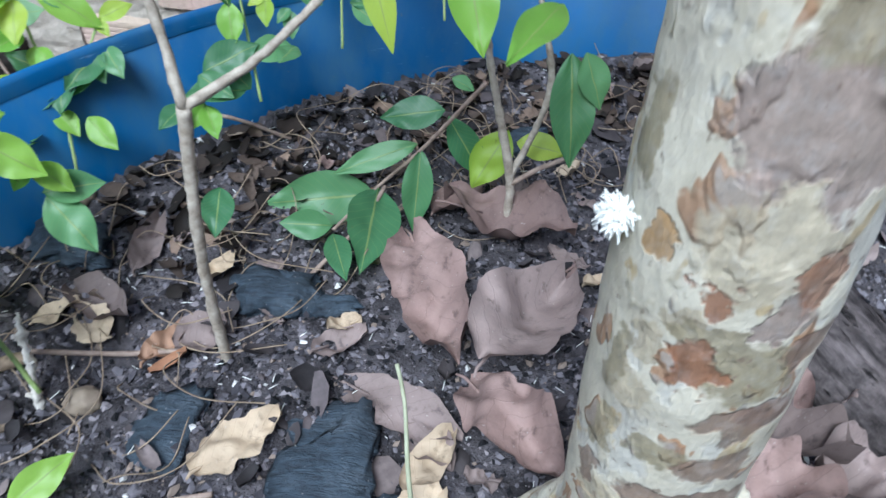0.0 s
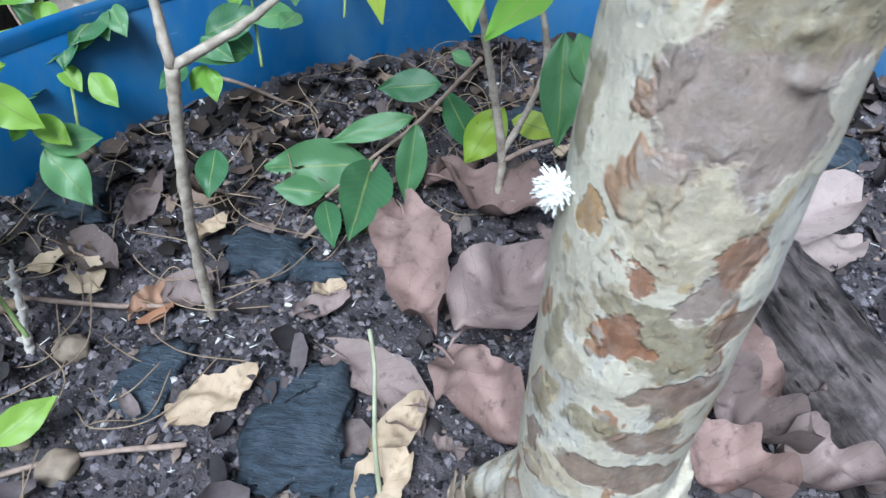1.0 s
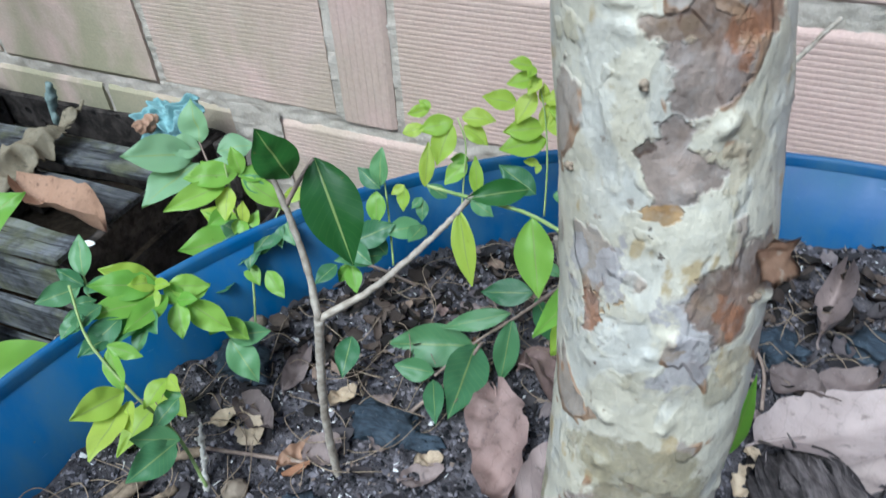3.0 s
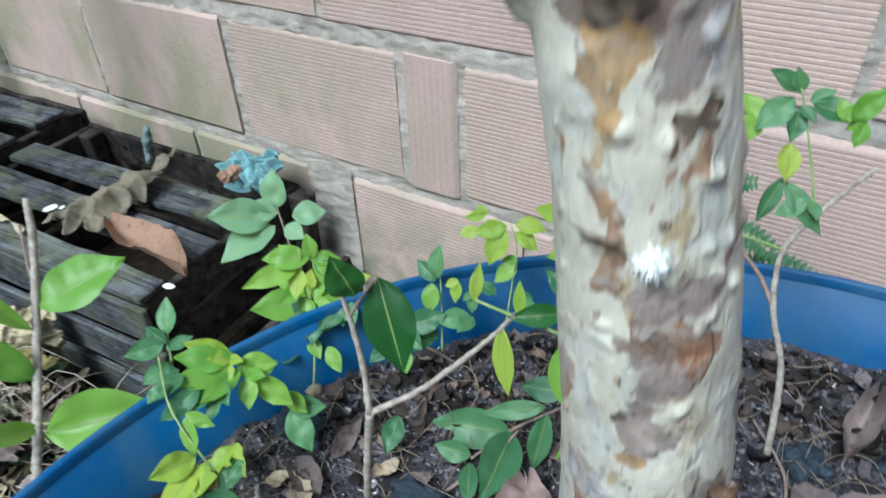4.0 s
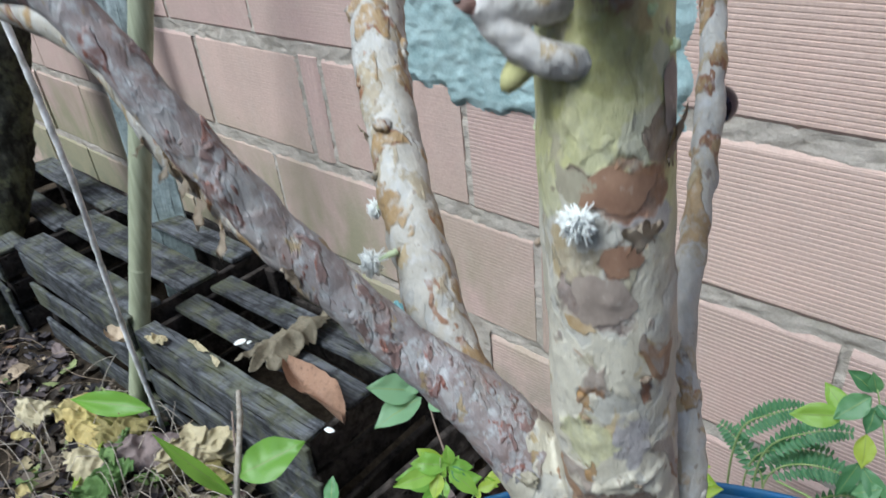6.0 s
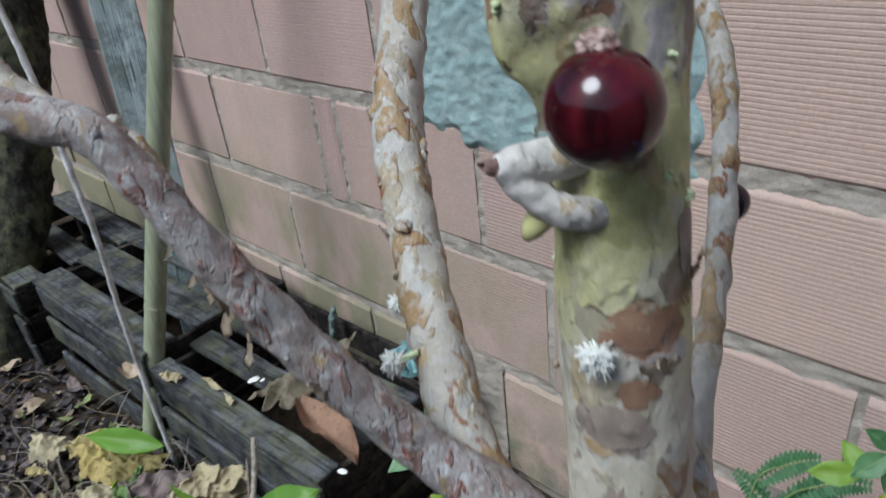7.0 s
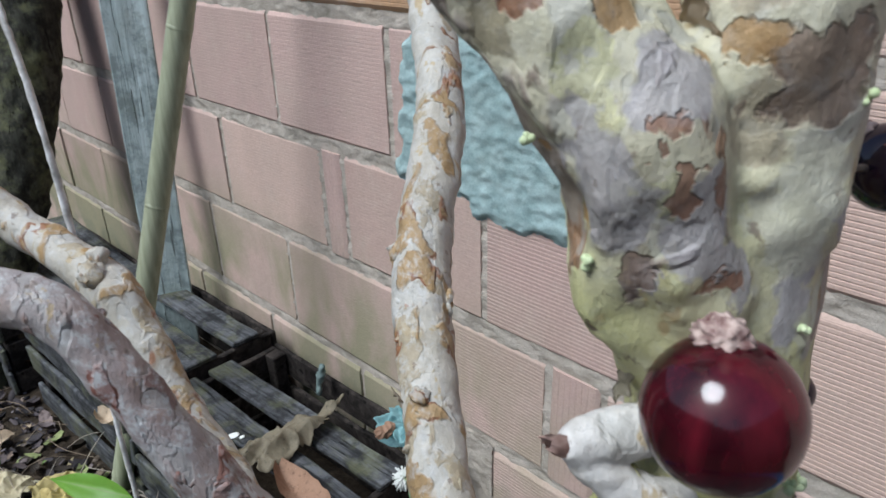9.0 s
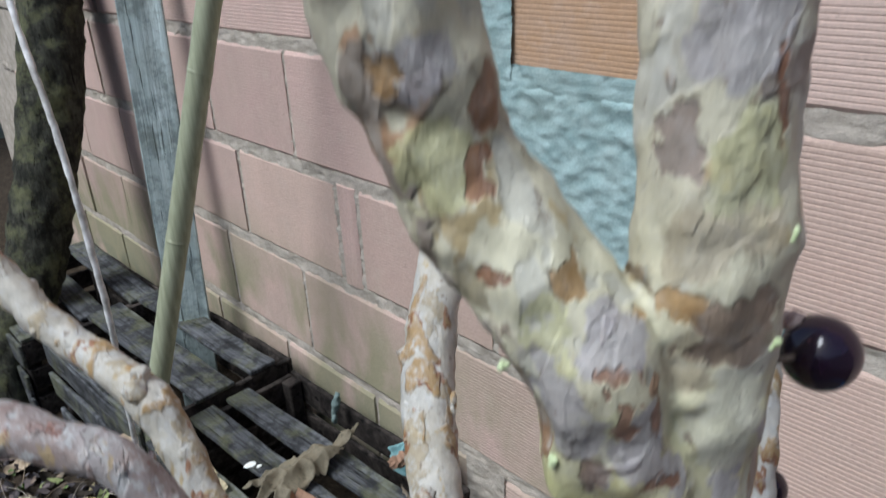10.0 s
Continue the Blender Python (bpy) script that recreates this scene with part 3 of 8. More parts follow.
def cane_material():
    m, nt, b = material("green_cane", 0.5, 0.3)
    n = noise_tex(nt, coords(nt, (40, 40, 2)), 3, 5, 0.6)
    set_color(nt, b, ramp(nt, n, [(0.3, (0.25, 0.265, 0.17)), (0.7, (0.40, 0.42, 0.29))]))
    bump(nt, b, n, 0.3, 0.001)
    return m


cane = cane_material()


def leaf_material(name, a, c, rough=0.35, trans=0.35, vein=(0.28, 0.36, 0.12)):
    m, nt, b = material(name, rough, 0.4)
    uv = nt.nodes.new("ShaderNodeUVMap")
    sep = nt.nodes.new("ShaderNodeSeparateXYZ")
    nt.links.new(uv.outputs["UV"], sep.inputs[0])
    side = calc(nt, 'ABSOLUTE', calc(nt, 'SUBTRACT', sep.outputs["X"], 0.5))
    mid = ramp(nt, side, [(0.012, grey(0.7)), (0.03, grey(0))])
    wave = calc(nt, 'SINE', calc(nt, 'MULTIPLY', calc(nt, 'SUBTRACT', sep.outputs["Y"], calc(nt, 'MULTIPLY', side, 0.45)), 75))
    veins = ramp(nt, wave, [(0.86, grey(0)), (0.99, grey(0.12 if rough > 0.31 else 0.05))])
    rnd = random_value(nt)
    tone = calc(nt, 'ADD', calc(nt, 'MULTIPLY', rnd, 0.75), calc(nt, 'MULTIPLY', noise_tex(nt, coords(nt), 45, 3), 0.3))
    col = ramp(nt, tone, [(0.15, a), (0.85, c)])
    col = mix(nt, veins, col, vein)
    col = mix(nt, mid, col, vein)
    spot = ramp(nt, noise_tex(nt, coords(nt), 190, 3), [(0.70, grey(0)), (0.75, grey(0.45))])
    col = mix(nt, spot, col, (0.12, 0.13, 0.04))
    set_color(nt, b, col)
    bump(nt, b, calc(nt, 'ADD', veins, mid), 0.35, 0.0006)
    t = nt.nodes.new("ShaderNodeBsdfTranslucent")
    nt.links.new(mix(nt, 1.0, col, (1.0, 1.0, 0.45), 'MULTIPLY'), t.inputs["Color"])
    mx = nt.nodes.new("ShaderNodeMixShader")
    mx.inputs[0].default_value = trans
    nt.links.new(b.outputs[0], mx.inputs[1])
    nt.links.new(t.outputs[0], mx.inputs[2])
    nt.links.new(mx.outputs[0], nt.nodes["Material Output"].inputs["Surface"])
    return m


leaf_dark = leaf_material("dark_green_leaf", (0.022, 0.085, 0.018), (0.045, 0.15, 0.03), 0.3, 0.25)
leaf_mid = leaf_material("mid_green_leaf", (0.055, 0.16, 0.068), (0.14, 0.30, 0.125), 0.4, 0.35)
leaf_bright = leaf_material("bright_green_leaf", (0.17, 0.38, 0.05), (0.30, 0.50, 0.08), 0.4, 0.45)
leaf_fern = leaf_material("fern_green_leaf", (0.045, 0.15, 0.06), (0.09, 0.23, 0.10), 0.45, 0.35)
leaf_pale = leaf_material("pale_blue_green_leaf", (0.20, 0.36, 0.19), (0.29, 0.45, 0.25), 0.5, 0.35)
leaf_lime = leaf_material("lime_green_leaf", (0.30, 0.48, 0.05), (0.46, 0.58, 0.09), 0.45, 0.5)


def dry_material(name, a, c):
    m, nt, b = material(name, 0.7, 0.25)
    uv = nt.nodes.new("ShaderNodeUVMap")
    sep = nt.nodes.new("ShaderNodeSeparateXYZ")
    nt.links.new(uv.outputs["UV"], sep.inputs[0])
    side = calc(nt, 'ABSOLUTE', calc(nt, 'SUBTRACT', sep.outputs["X"], 0.5))
    bent = calc(nt, 'MULTIPLY', noise_tex(nt, coords(nt), 70, 3), 0.16)
    wave = calc(nt, 'SINE', calc(nt, 'MULTIPLY', calc(nt, 'ADD', bent, calc(nt, 'SUBTRACT', sep.outputs["Y"], calc(nt, 'MULTIPLY', side, 0.5))), 46))
    veins = ramp(nt, wave, [(0.94, grey(0)), (1.0, grey(0.13))])
    n = noise_tex(nt, coords(nt), 60, 5, 0.65)
    tone = calc(nt, 'ADD', calc(nt, 'MULTIPLY', random_value(nt), 0.5), calc(nt, 'MULTIPLY', n, 0.6))
    col = ramp(nt, tone, [(0.2, a), (0.85, c)])
    col = mix(nt, veins, col, tuple(x * 0.55 for x in a))
    blot = ramp(nt, noise_tex(nt, coords(nt), 140, 5, 0.65), [(0.57, grey(0)), (0.70, grey(0.65))])
    col = mix(nt, blot, col, tuple(x * 0.4 for x in a))
    stain = ramp(nt, noise_tex(nt, coords(nt), 32, 5, 0.65), [(0.44, grey(0)), (0.66, grey(0.6))])
    col = mix(nt, stain, col, tuple(x * 0.75 for x in a))
    dust = ramp(nt, noise_tex(nt, coords(nt), 520, 3), [(0.68, grey(0)), (0.73, grey(0.5))])
    col = mix(nt, dust, col, (0.45, 0.42, 0.38))
    set_color(nt, b, col)
    bump(nt, b, calc(nt, 'ADD', n, veins), 0.6, 0.0012)
    return m


dry_pink = dry_material("dry_pinkish_leaf", (0.115, 0.078, 0.068), (0.30, 0.208, 0.182))
dry_brown = dry_material("dry_brown_leaf", (0.11, 0.085, 0.078), (0.27, 0.21, 0.19))
dry_tan = dry_material("dry_tan_leaf", (0.34, 0.26, 0.17), (0.52, 0.42, 0.30))
dry_orange = dry_material("dry_orange_leaf", (0.20, 0.115, 0.07), (0.33, 0.205, 0.135))
dry_pale = dry_material("dry_pale_leaf", (0.27, 0.215, 0.195), (0.42, 0.35, 0.325))
dry_cream = dry_material("dry_cream_leaf", (0.34, 0.28, 0.15), (0.58, 0.52, 0.35))
dry_olive = dry_material("wilted_olive_leaf", (0.17, 0.14, 0.05), (0.34, 0.30, 0.12))
dry_green = dry_material("wilted_green_leaf", (0.06, 0.12, 0.03), (0.17, 0.25, 0.085))
dry_fibre = dry_material("rotted_fibre", (0.10, 0.085, 0.055), (0.24, 0.205, 0.14))
dry_yellow = dry_material("dry_yellow_leaf", (0.42, 0.33, 0.12), (0.55, 0.47, 0.22))


def plain(name, a, c, scale=60, rough=0.7, spec=0.3):
    m, nt, b = material(name, rough, spec)
    n = noise_tex(nt, coords(nt), scale, 4, 0.6)
    set_color(nt, b, ramp(nt, n, [(0.3, a), (0.7, c)]))
    bump(nt, b, n, 0.4, 0.001)
    return m


twig_brown = plain("twig_bark", (0.17, 0.12, 0.095), (0.32, 0.25, 0.20), 180)
twig_grey = plain("grey_twig_bark", (0.20, 0.165, 0.125), (0.46, 0.41, 0.335), 190)
twig_green = plain("green_shoot", (0.18, 0.28, 0.08), (0.32, 0.38, 0.15), 120)
petal = plain("white_petals", (0.74, 0.76, 0.70), (0.86, 0.87, 0.82), 200, 0.6)
bud_green = plain("pale_green_bud", (0.42, 0.52, 0.25), (0.6, 0.66, 0.42), 200)
pale_wood = plain("pale_dead_wood", (0.36, 0.33, 0.28), (0.66, 0.63, 0.57), 260, 0.8)
# white patches on grey: dappled sunlight on the stalk, put into its colour
straw = plain("sun_flecked_stalk", (0.30, 0.285, 0.25), (0.90, 0.89, 0.86), 34, 0.6)
bud_olive = plain("olive_bud", (0.30, 0.29, 0.10), (0.50, 0.48, 0.22), 120)
scar_mat = plain("fibrous_scar", (0.10, 0.07, 0.05), (0.36, 0.29, 0.21), 300, 0.9)
cloth = plain("teal_rag", (0.15, 0.28, 0.29), (0.23, 0.38, 0.38), 400, 0.9)
scrap_cloth = plain("dull_rag", (0.10, 0.14, 0.13), (0.22, 0.28, 0.26), 90, 0.9)
root_mat = plain("pale_rootlet", (0.14, 0.10, 0.07), (0.33, 0.26, 0.18), 90, 0.9)


def fruit_material(name, a, c):
    m, nt, b = material(name, 0.13, 0.5)
    v = coords(nt, (6, 6, 1))
    n = noise_tex(nt, v, 30, 4, 0.6)
    col = ramp(nt, n, [(0.35, a), (0.7, c)])
    spot = ramp(nt, noise_tex(nt, coords(nt), 700, 3), [(0.70, grey(0)), (0.76, grey(0.35))])
    col = mix(nt, spot, col, (0.35, 0.16, 0.12))
    set_color(nt, b, col)
    b.inputs["Coat Weight"].default_value = 0.0
    b.inputs["Coat Roughness"].default_value = 0.12
    bump(nt, b, noise_tex(nt, coords(nt), 250, 3), 0.08, 0.0006)
    return m


fruit_red = fruit_material("ripe_red_skin", (0.016, 0.002, 0.004), (0.085, 0.006, 0.012))
fruit_black = fruit_material("ripe_black_skin", (0.010, 0.006, 0.014), (0.022, 0.010, 0.022))


# ---- geometry helpers ----
def part(name, bm, mat, parent=None, label="", smooth=True):
    me = bpy.data.meshes.new(name)
    bm.normal_update()
    bm.to_mesh(me)
    bm.free()
    if mat:
        me.materials.append(mat)
    if smooth:
        me.shade_smooth()
    ob = new(name, me)
    if parent is not None:
        ob.parent = parent
    if label:
        ob["label"] = label
    return ob


def thing(name, label, category, group="", kind="", at=None):
    ob = new(name)
    ob.empty_display_size = 0.02
    if at is not None:
        ob.matrix_world = at
    return tagged(ob, label, category, group, kind)


def spline(pts, step):
    """Catmull-Rom through points of any width, resampled."""
    p = np.array(pts, float)
    if len(p) < 3:
        n = max(2, int(np.linalg.norm(p[-1, :3] - p[0, :3]) / step) + 1)
        return [tuple(p[0] + (p[-1] - p[0]) * i / (n - 1)) for i in range(n)]
    q = np.vstack([2 * p[0] - p[1], p, 2 * p[-1] - p[-2]])
    out = []
    for i in range(1, len(q) - 2):
        n = max(1, int(np.linalg.norm(q[i + 1, :3] - q[i, :3]) / step))
        for k in range(n):
            t = k / n
            a, b, c, d = q[i - 1], q[i], q[i + 1], q[i + 2]
            out.append(tuple(0.5 * ((2 * b) + (c - a) * t + (2 * a - 5 * b + 4 * c - d) * t * t + (3 * b - a - 3 * c + d) * t ** 3)))
    out.append(tuple(p[-1]))
    return out


def tube(bm, pts, segs=12, step=0.01, rough=0.0, scale=60.0, caps=True):
    """A tapered limb through (x, y, z, r) with a slightly uneven skin."""
    path = spline(pts, step)
    rings = []
    side = Vector((0.31, 0.95, 0.05))
    for i, c in enumerate(path):
        a, b = path[max(0, i - 1)], path[min(len(path) - 1, i + 1)]
        d = (Vector(b[:3]) - Vector(a[:3])).normalized()
        side = (side - d * side.dot(d)).normalized()
        other = d.cross(side)
        ring = []
        for k in range(segs):
            t = 2 * math.pi * k / segs
            n = side * math.cos(t) + other * math.sin(t)
            co = Vector(c[:3]) + n * c[3]
            if rough:
                co += n * rough * noise.fractal(co * scale, 0.6, 2.0, 3)
            ring.append(bm.verts.new(co))
        rings.append(ring)
    for r, s in zip(rings, rings[1:]):
        for k in range(segs):
            bm.faces.new((r[k], r[(k + 1) % segs], s[(k + 1) % segs], s[k]))
    if caps:
        bm.faces.new(rings[0][::-1])
        bm.faces.new(rings[-1])
    return bm


def box(bm, size, m=Matrix(), bevel=0.0, rough=0.0, cuts=0):
    r = bmesh.ops.create_cube(bm, size=1.0, matrix=m @ Matrix.Diagonal((*size, 1)))
    verts = r["verts"]
    edges = list({e for v in verts for e in v.link_edges})
    if bevel:
        g = bmesh.ops.bevel(bm, geom=edges, offset=bevel, segments=1, affect='EDGES', profile=0.5)
        verts = list({v for f in g["faces"] for v in f.verts} | {v for v in verts if v.is_valid})
    if cuts:
        edges = list({e for v in verts for e in v.link_edges})
        bmesh.ops.subdivide_edges(bm, edges=edges, cuts=cuts, use_grid_fill=True)
        verts = list(bm.verts)
    if rough:
        for v in verts:
            v.co += Vector((noise.noise(v.co * 45), noise.noise(v.co * 45 + Vector((9, 1, 4))), noise.noise(v.co * 45 + Vector((3, 7, 2))))) * rough
    return bm


def basis(at, forward, up):
    """Pose whose y runs along forward and whose z is near up."""
    y = Vector(forward).normalized()
    x = y.cross(Vector(up))
    if x.length < 1e-4:
        x = y.cross(Vector((1, 0, 0.3)))
    x.normalize()
    z = x.cross(y)
    m = Matrix((x, y, z)).transposed().to_4x4()
    return Matrix.Translation(at) @ m


# ---- setting ----
GROUND = -0.045
TUB = (0.494, -0.61)
RIM, TUB_R, SOIL = 0.384, 0.43, 0.285

bm = bmesh.new()
bmesh.ops.create_grid(bm, x_segments=150, y_segments=110, size=1.0, matrix=pose(-0.5, -0.75, 0) @ Matrix.Diagonal((1.9, 1.0, 1, 1)))
for v in bm.verts:
    v.co.z = GROUND + 0.012 * noise.fractal(v.co * 9, 0.7, 2.0, 4) + 0.006 * noise.noise(v.co * 40)
    edge = min(v.co.x + 2.4, 1.4 - v.co.x, v.co.y + 1.75)
    v.co.z = GROUND - 0.0 + (v.co.z - GROUND) * min(1, max(0, edge) * 6)
outer = [e for e in bm.edges if e.is_boundary]
far = bmesh.ops.extrude_edge_only(bm, edges=outer)
for v in [g for g in far["geom"] if isinstance(g, bmesh.types.BMVert)]:
    v.co.x = -0.5 + (v.co.x + 0.5) * 900
    v.co.y = -0.75 + (v.co.y + 0.75) * 900
    v.co.z = GROUND
tagged(part("ground", bm, earth), "dark garden earth strewn with leaf litter", "ground", kind="structure")

# brick wall: a mortar core with separate hollow clay bricks
wall = thing("wall_north", "unplastered hollow clay brick wall with grey mortar joints", "wall", kind="structure")
bm = bmesh.new()
box(bm, (4.6, 0.085, 2.5), pose(-0.6, 0.0525, 1.2))
part("mortar_core", bm, mortar, wall, smooth=False)


def joint_strip(x0, x1, z0, z1, seed):
    """Rough squeezed-out mortar between two courses."""
    bm = bmesh.new()
    nx, nz = max(3, int((x1 - x0) / 0.005)), max(5, int((z1 - z0) / 0.003))
    grid = []
    for i in range(nx + 1):
        col = []
        for k in range(nz + 1):
            x, z = x0 + (x1 - x0) * i / nx, z0 + (z1 - z0) * k / nz
            p = Vector((x * 40, seed, z * 70))
            pit = max(0.0, noise.noise(p * 2.3 + Vector((0, 9, 0))) - 0.25)
            col.append(bm.verts.new((x, 0.0030 - 0.0022 * noise.fractal(p * 0.8, 0.8, 2.0, 4) + 0.006 * pit, z)))
        grid.append(col)
    for a, b in zip(grid, grid[1:]):
        for k in range(nz):
            bm.faces.new((a[k], b[k], b[k + 1], a[k + 1]))
    return bm


# courses: bottom, top, joints between bricks from left to right
COURSES = [
    (-0.02, 0.196, [-2.335, -2.03, -1.725, -1.42, -1.115, -0.81, -0.505, -0.20, 0.105, 0.41, 0.715, 1.02, 1.325, 1.63]),
    (0.214, 0.404, [-2.53, -2.225, -1.92, -1.615, -1.31, -1.010, -0.710, -0.384, -0.081, 0.008, 0.323, 0.628, 0.933, 1.238, 1.543]),
    (0.424, 0.613, [-2.43, -2.125, -1.82, -1.515, -1.21, -0.905, -0.572, -0.511, -0.20, 0.11, 0.42, 0.725, 1.03, 1.335, 1.64]),
    (0.634, 0.828, [-2.20, -1.895, -1.59, -1.287, -0.982, -0.684, -0.382, -0.075, 0.02, 0.322, 0.627, 0.93, 1.235, 1.54]),
    (0.848, 1.038, [-2.43, -2.125, -1.82, -1.515, -1.21, -0.905, -0.590, -0.19, 0.11, 0.415, 0.72, 1.025, 1.33, 1.635]),
]
z = 1.056
while z < 2.3:
    off = 0.15 * (len(COURSES) % 2)
    COURSES.append((z, z + 0.19, [-2.58 + off + 0.305 * k for k in range(15)]))
    z += 0.208
brick_cache = {}


def brick_mesh(w, h, upright, depth):
    """A ribbed hollow-brick face; the ribs run along the brick, or upright on a header."""
    key = (round(w, 3), round(h, 3), upright, depth)
    if key in brick_cache:
        return brick_cache[key]
    bm = bmesh.new()
    span, other = (w, h) if upright else (h, w)
    n = max(4, int(span / (0.0105 if upright else 0.0062)))
    prof = [(-span / 2, 0.004)]
    margin = 0.006
    for i in range(n):
        a = -span / 2 + margin + (span - 2 * margin) * i / n
        d = (span - 2 * margin) / n
        prof += [(a + d * 0.10, 0.0), (a + d * 0.62, 0.0), (a + d * 0.72, -0.0), (a + d * 0.80, depth), (a + d * 0.98, depth)]
    prof.append((span / 2, 0.004))
    rows = []
    for s, y in prof:
        if upright:
            rows.append((bm.verts.new((s, y, -other / 2)), bm.verts.new((s, y, other / 2))))
        else:
            rows.append((bm.verts.new((-other / 2, y, s)), bm.verts.new((other / 2, y, s))))
    for a, b in zip(rows, rows[1:]):
        bm.faces.new((a[0], a[1], b[1], b[0]) if not upright else (a[0], b[0], b[1], a[1]))
    rim = [e for e in bm.edges if e.is_boundary]
    g = bmesh.ops.extrude_edge_only(bm, edges=rim)
    for v in [q for q in g["geom"] if isinstance(q, bmesh.types.BMVert)]:
        v.co.y = 0.05
    bmesh.ops.recalc_face_normals(bm, faces=bm.faces)
    me = bpy.data.meshes.new("brick")
    bm.to_mesh(me)
    bm.free()
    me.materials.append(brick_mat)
    brick_cache[key] = me
    return me


rng = random.Random(4)
seed = 0
for z0, z1, joints in COURSES:
    seed += 1
    near = z0 < 1.0
    if near:
        part("mortar_joint", joint_strip(-2.6, 1.6, z1 - 0.004, z1 + 0.024, seed * 7.3), mortar, wall)
    for a, b in zip(joints, joints[1:]):
        w = b - a - 0.012 - rng.choice((0.0, 0.002))
        upright = w < 0.12
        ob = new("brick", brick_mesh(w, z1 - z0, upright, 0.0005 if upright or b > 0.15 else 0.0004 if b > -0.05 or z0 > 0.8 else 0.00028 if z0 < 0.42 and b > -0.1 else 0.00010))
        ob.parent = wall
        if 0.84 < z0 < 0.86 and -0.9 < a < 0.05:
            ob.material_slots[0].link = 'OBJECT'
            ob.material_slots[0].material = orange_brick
        ob.matrix_world = pose((a + b) / 2, rng.uniform(-0.002, 0.002), (z0 + z1) / 2, rng.uniform(-0.4, 0.4), rng.uniform(-0.25, 0.25), rng.uniform(-0.4, 0.4))
        if near and -1.6 < b < 0.7:
            seed += 1
            part("mortar_joint", joint_strip(b - 0.0098, b + 0.0098, z0 + 0.002, z1 - 0.002, seed * 3.1), mortar, wall)

# smeared cement patch on the wall
bm = bmesh.new()
grid = []
NX, NZ = 150, 80
for i in range(NX + 1):
    col = []
    for k in range(NZ + 1):
        x, zz = -0.40 + 0.54 * i / NX, 0.56 + 0.29 * k / NZ
        p = Vector((x * 14, 3.0, zz * 14))
        low = 0.603 + 0.018 * noise.fractal(p * 1.3, 0.8, 2.0, 4) - 0.028 * math.exp(-((x + 0.14) / 0.07) ** 2)
        left = -0.365 + 0.03 * noise.fractal(p * 0.9 + Vector((0, 4, 0)), 0.8, 2.0, 4) + 0.02 * max(0, zz - 0.7) / 0.1
        top = 0.838 + 0.006 * noise.noise(p * 3)
        right = 0.12 + 0.02 * noise.noise(p * 2)
        inside = min((zz - low) / 0.012, (x - left) / 0.012, (top - zz) / 0.012, (right - x) / 0.012)
        e = max(-1, min(1, inside))
        lump = 0.5 + 0.5 * noise.fractal(Vector((x * 45, 8, zz * 60)), 0.7, 2.0, 4)
        y = 0.006 - 0.008 * (e + 1) / 2 - (0.006 * lump if e > 0 else 0) * max(0, e)
        col.append((bm.verts.new((x, y, zz)), e))
    grid.append(col)
for a, b in zip(grid, grid[1:]):
    for k in range(NZ):
        q = (a[k], b[k], b[k + 1], a[k + 1])
        if max(e for _, e in q) > -1:
            bm.faces.new([v for v, _ in q])
for v in [v for v in bm.verts if not v.link_faces]:
    bm.verts.remove(v)
part("cement_patch", bm, cement, wall, "blue-grey cement smear with a ragged lower edge")

part("cement_patch", joint_strip(-0.215, -0.165, 0.835, 0.985, 55.0), cement, wall, "narrow smear of cement down an upper joint").location.y = -0.0075
part("cement_patch", joint_strip(-0.20, 0.10, 0.824, 0.856, 58.0), cement, wall, "rough ledge of cement over the patch").location.y = -0.0075
# mortar smeared down a joint at the foot of the wall
part("mortar_smear", joint_strip(-0.262, -0.178, -0.04, 0.212, 91.0), mortar, wall, "rough upright smear of mortar").location.y = -0.0075

# unseen walls added round the yard to cut off the low open sky
far_wall = mortar_material("weathered_render", (0.18, 0.19, 0.15), (0.34, 0.34, 0.28))
for nm, size, at in (("wall_south", (9, 0.12, 2.2), (0, -4.2, 1.05)), ("wall_east", (0.12, 5.2, 2.2), (3.2, -1.6, 1.05)), ("wall_west", (0.12, 5.2, 2.2), (-4.5, -1.6, 1.05))):
    bm = bmesh.new()
    box(bm, size, pose(*at))
    tagged(part(nm, bm, far_wall, smooth=False), "plain rendered wall added out of view to cut off low sky", "wall", kind="structure")

# ---- blue tub ----
tub = thing("planter_tub", "round blue plastic tub used as planter", "planter", at=pose(TUB[0], TUB[1], GROUND))


def ring_profile(bm, prof, segs=160, wob=0.0):
    rings = []
    for r, zz in prof:
        rings.append([bm.verts.new(((r + wob * math.sin(3 * t + 1)) * math.cos(t), (r + wob * math.sin(3 * t + 1)) * math.sin(t), zz + 0.004 * math.sin(2 * t + 0.6) * (zz > 0.3))) for t in [2 * math.pi * k / segs for k in range(segs)]])
    for a, b in zip(rings, rings[1:]):
        for k in range(segs):
            bm.faces.new((a[k], a[(k + 1) % segs], b[(k + 1) % segs], b[k]))
    return rings


bm = bmesh.new()
H = RIM - GROUND
ring_profile(bm, [(0.38, 0.0), (0.425, 0.02), (0.431, H - 0.12), (0.4340, H - 0.006), (0.4301, H - 0.006), (0.4265, H - 0.12), (0.42, 0.03), (0.38, 0.02)], wob=0.003)
part("tub_wall", bm, blue, tub)
bm = bmesh.new()
rings = ring_profile(bm, [(0.4345, H - 0.009), (0.4352, H - 0.007), (0.4354, H - 0.003), (0.4348, H - 0.0006), (0.4335, H), (0.4314, H - 0.0006), (0.4302, H - 0.003), (0.4297, H - 0.009)], wob=0.003)
part("rim_band", bm, blue, tub, "cut plastic rim")


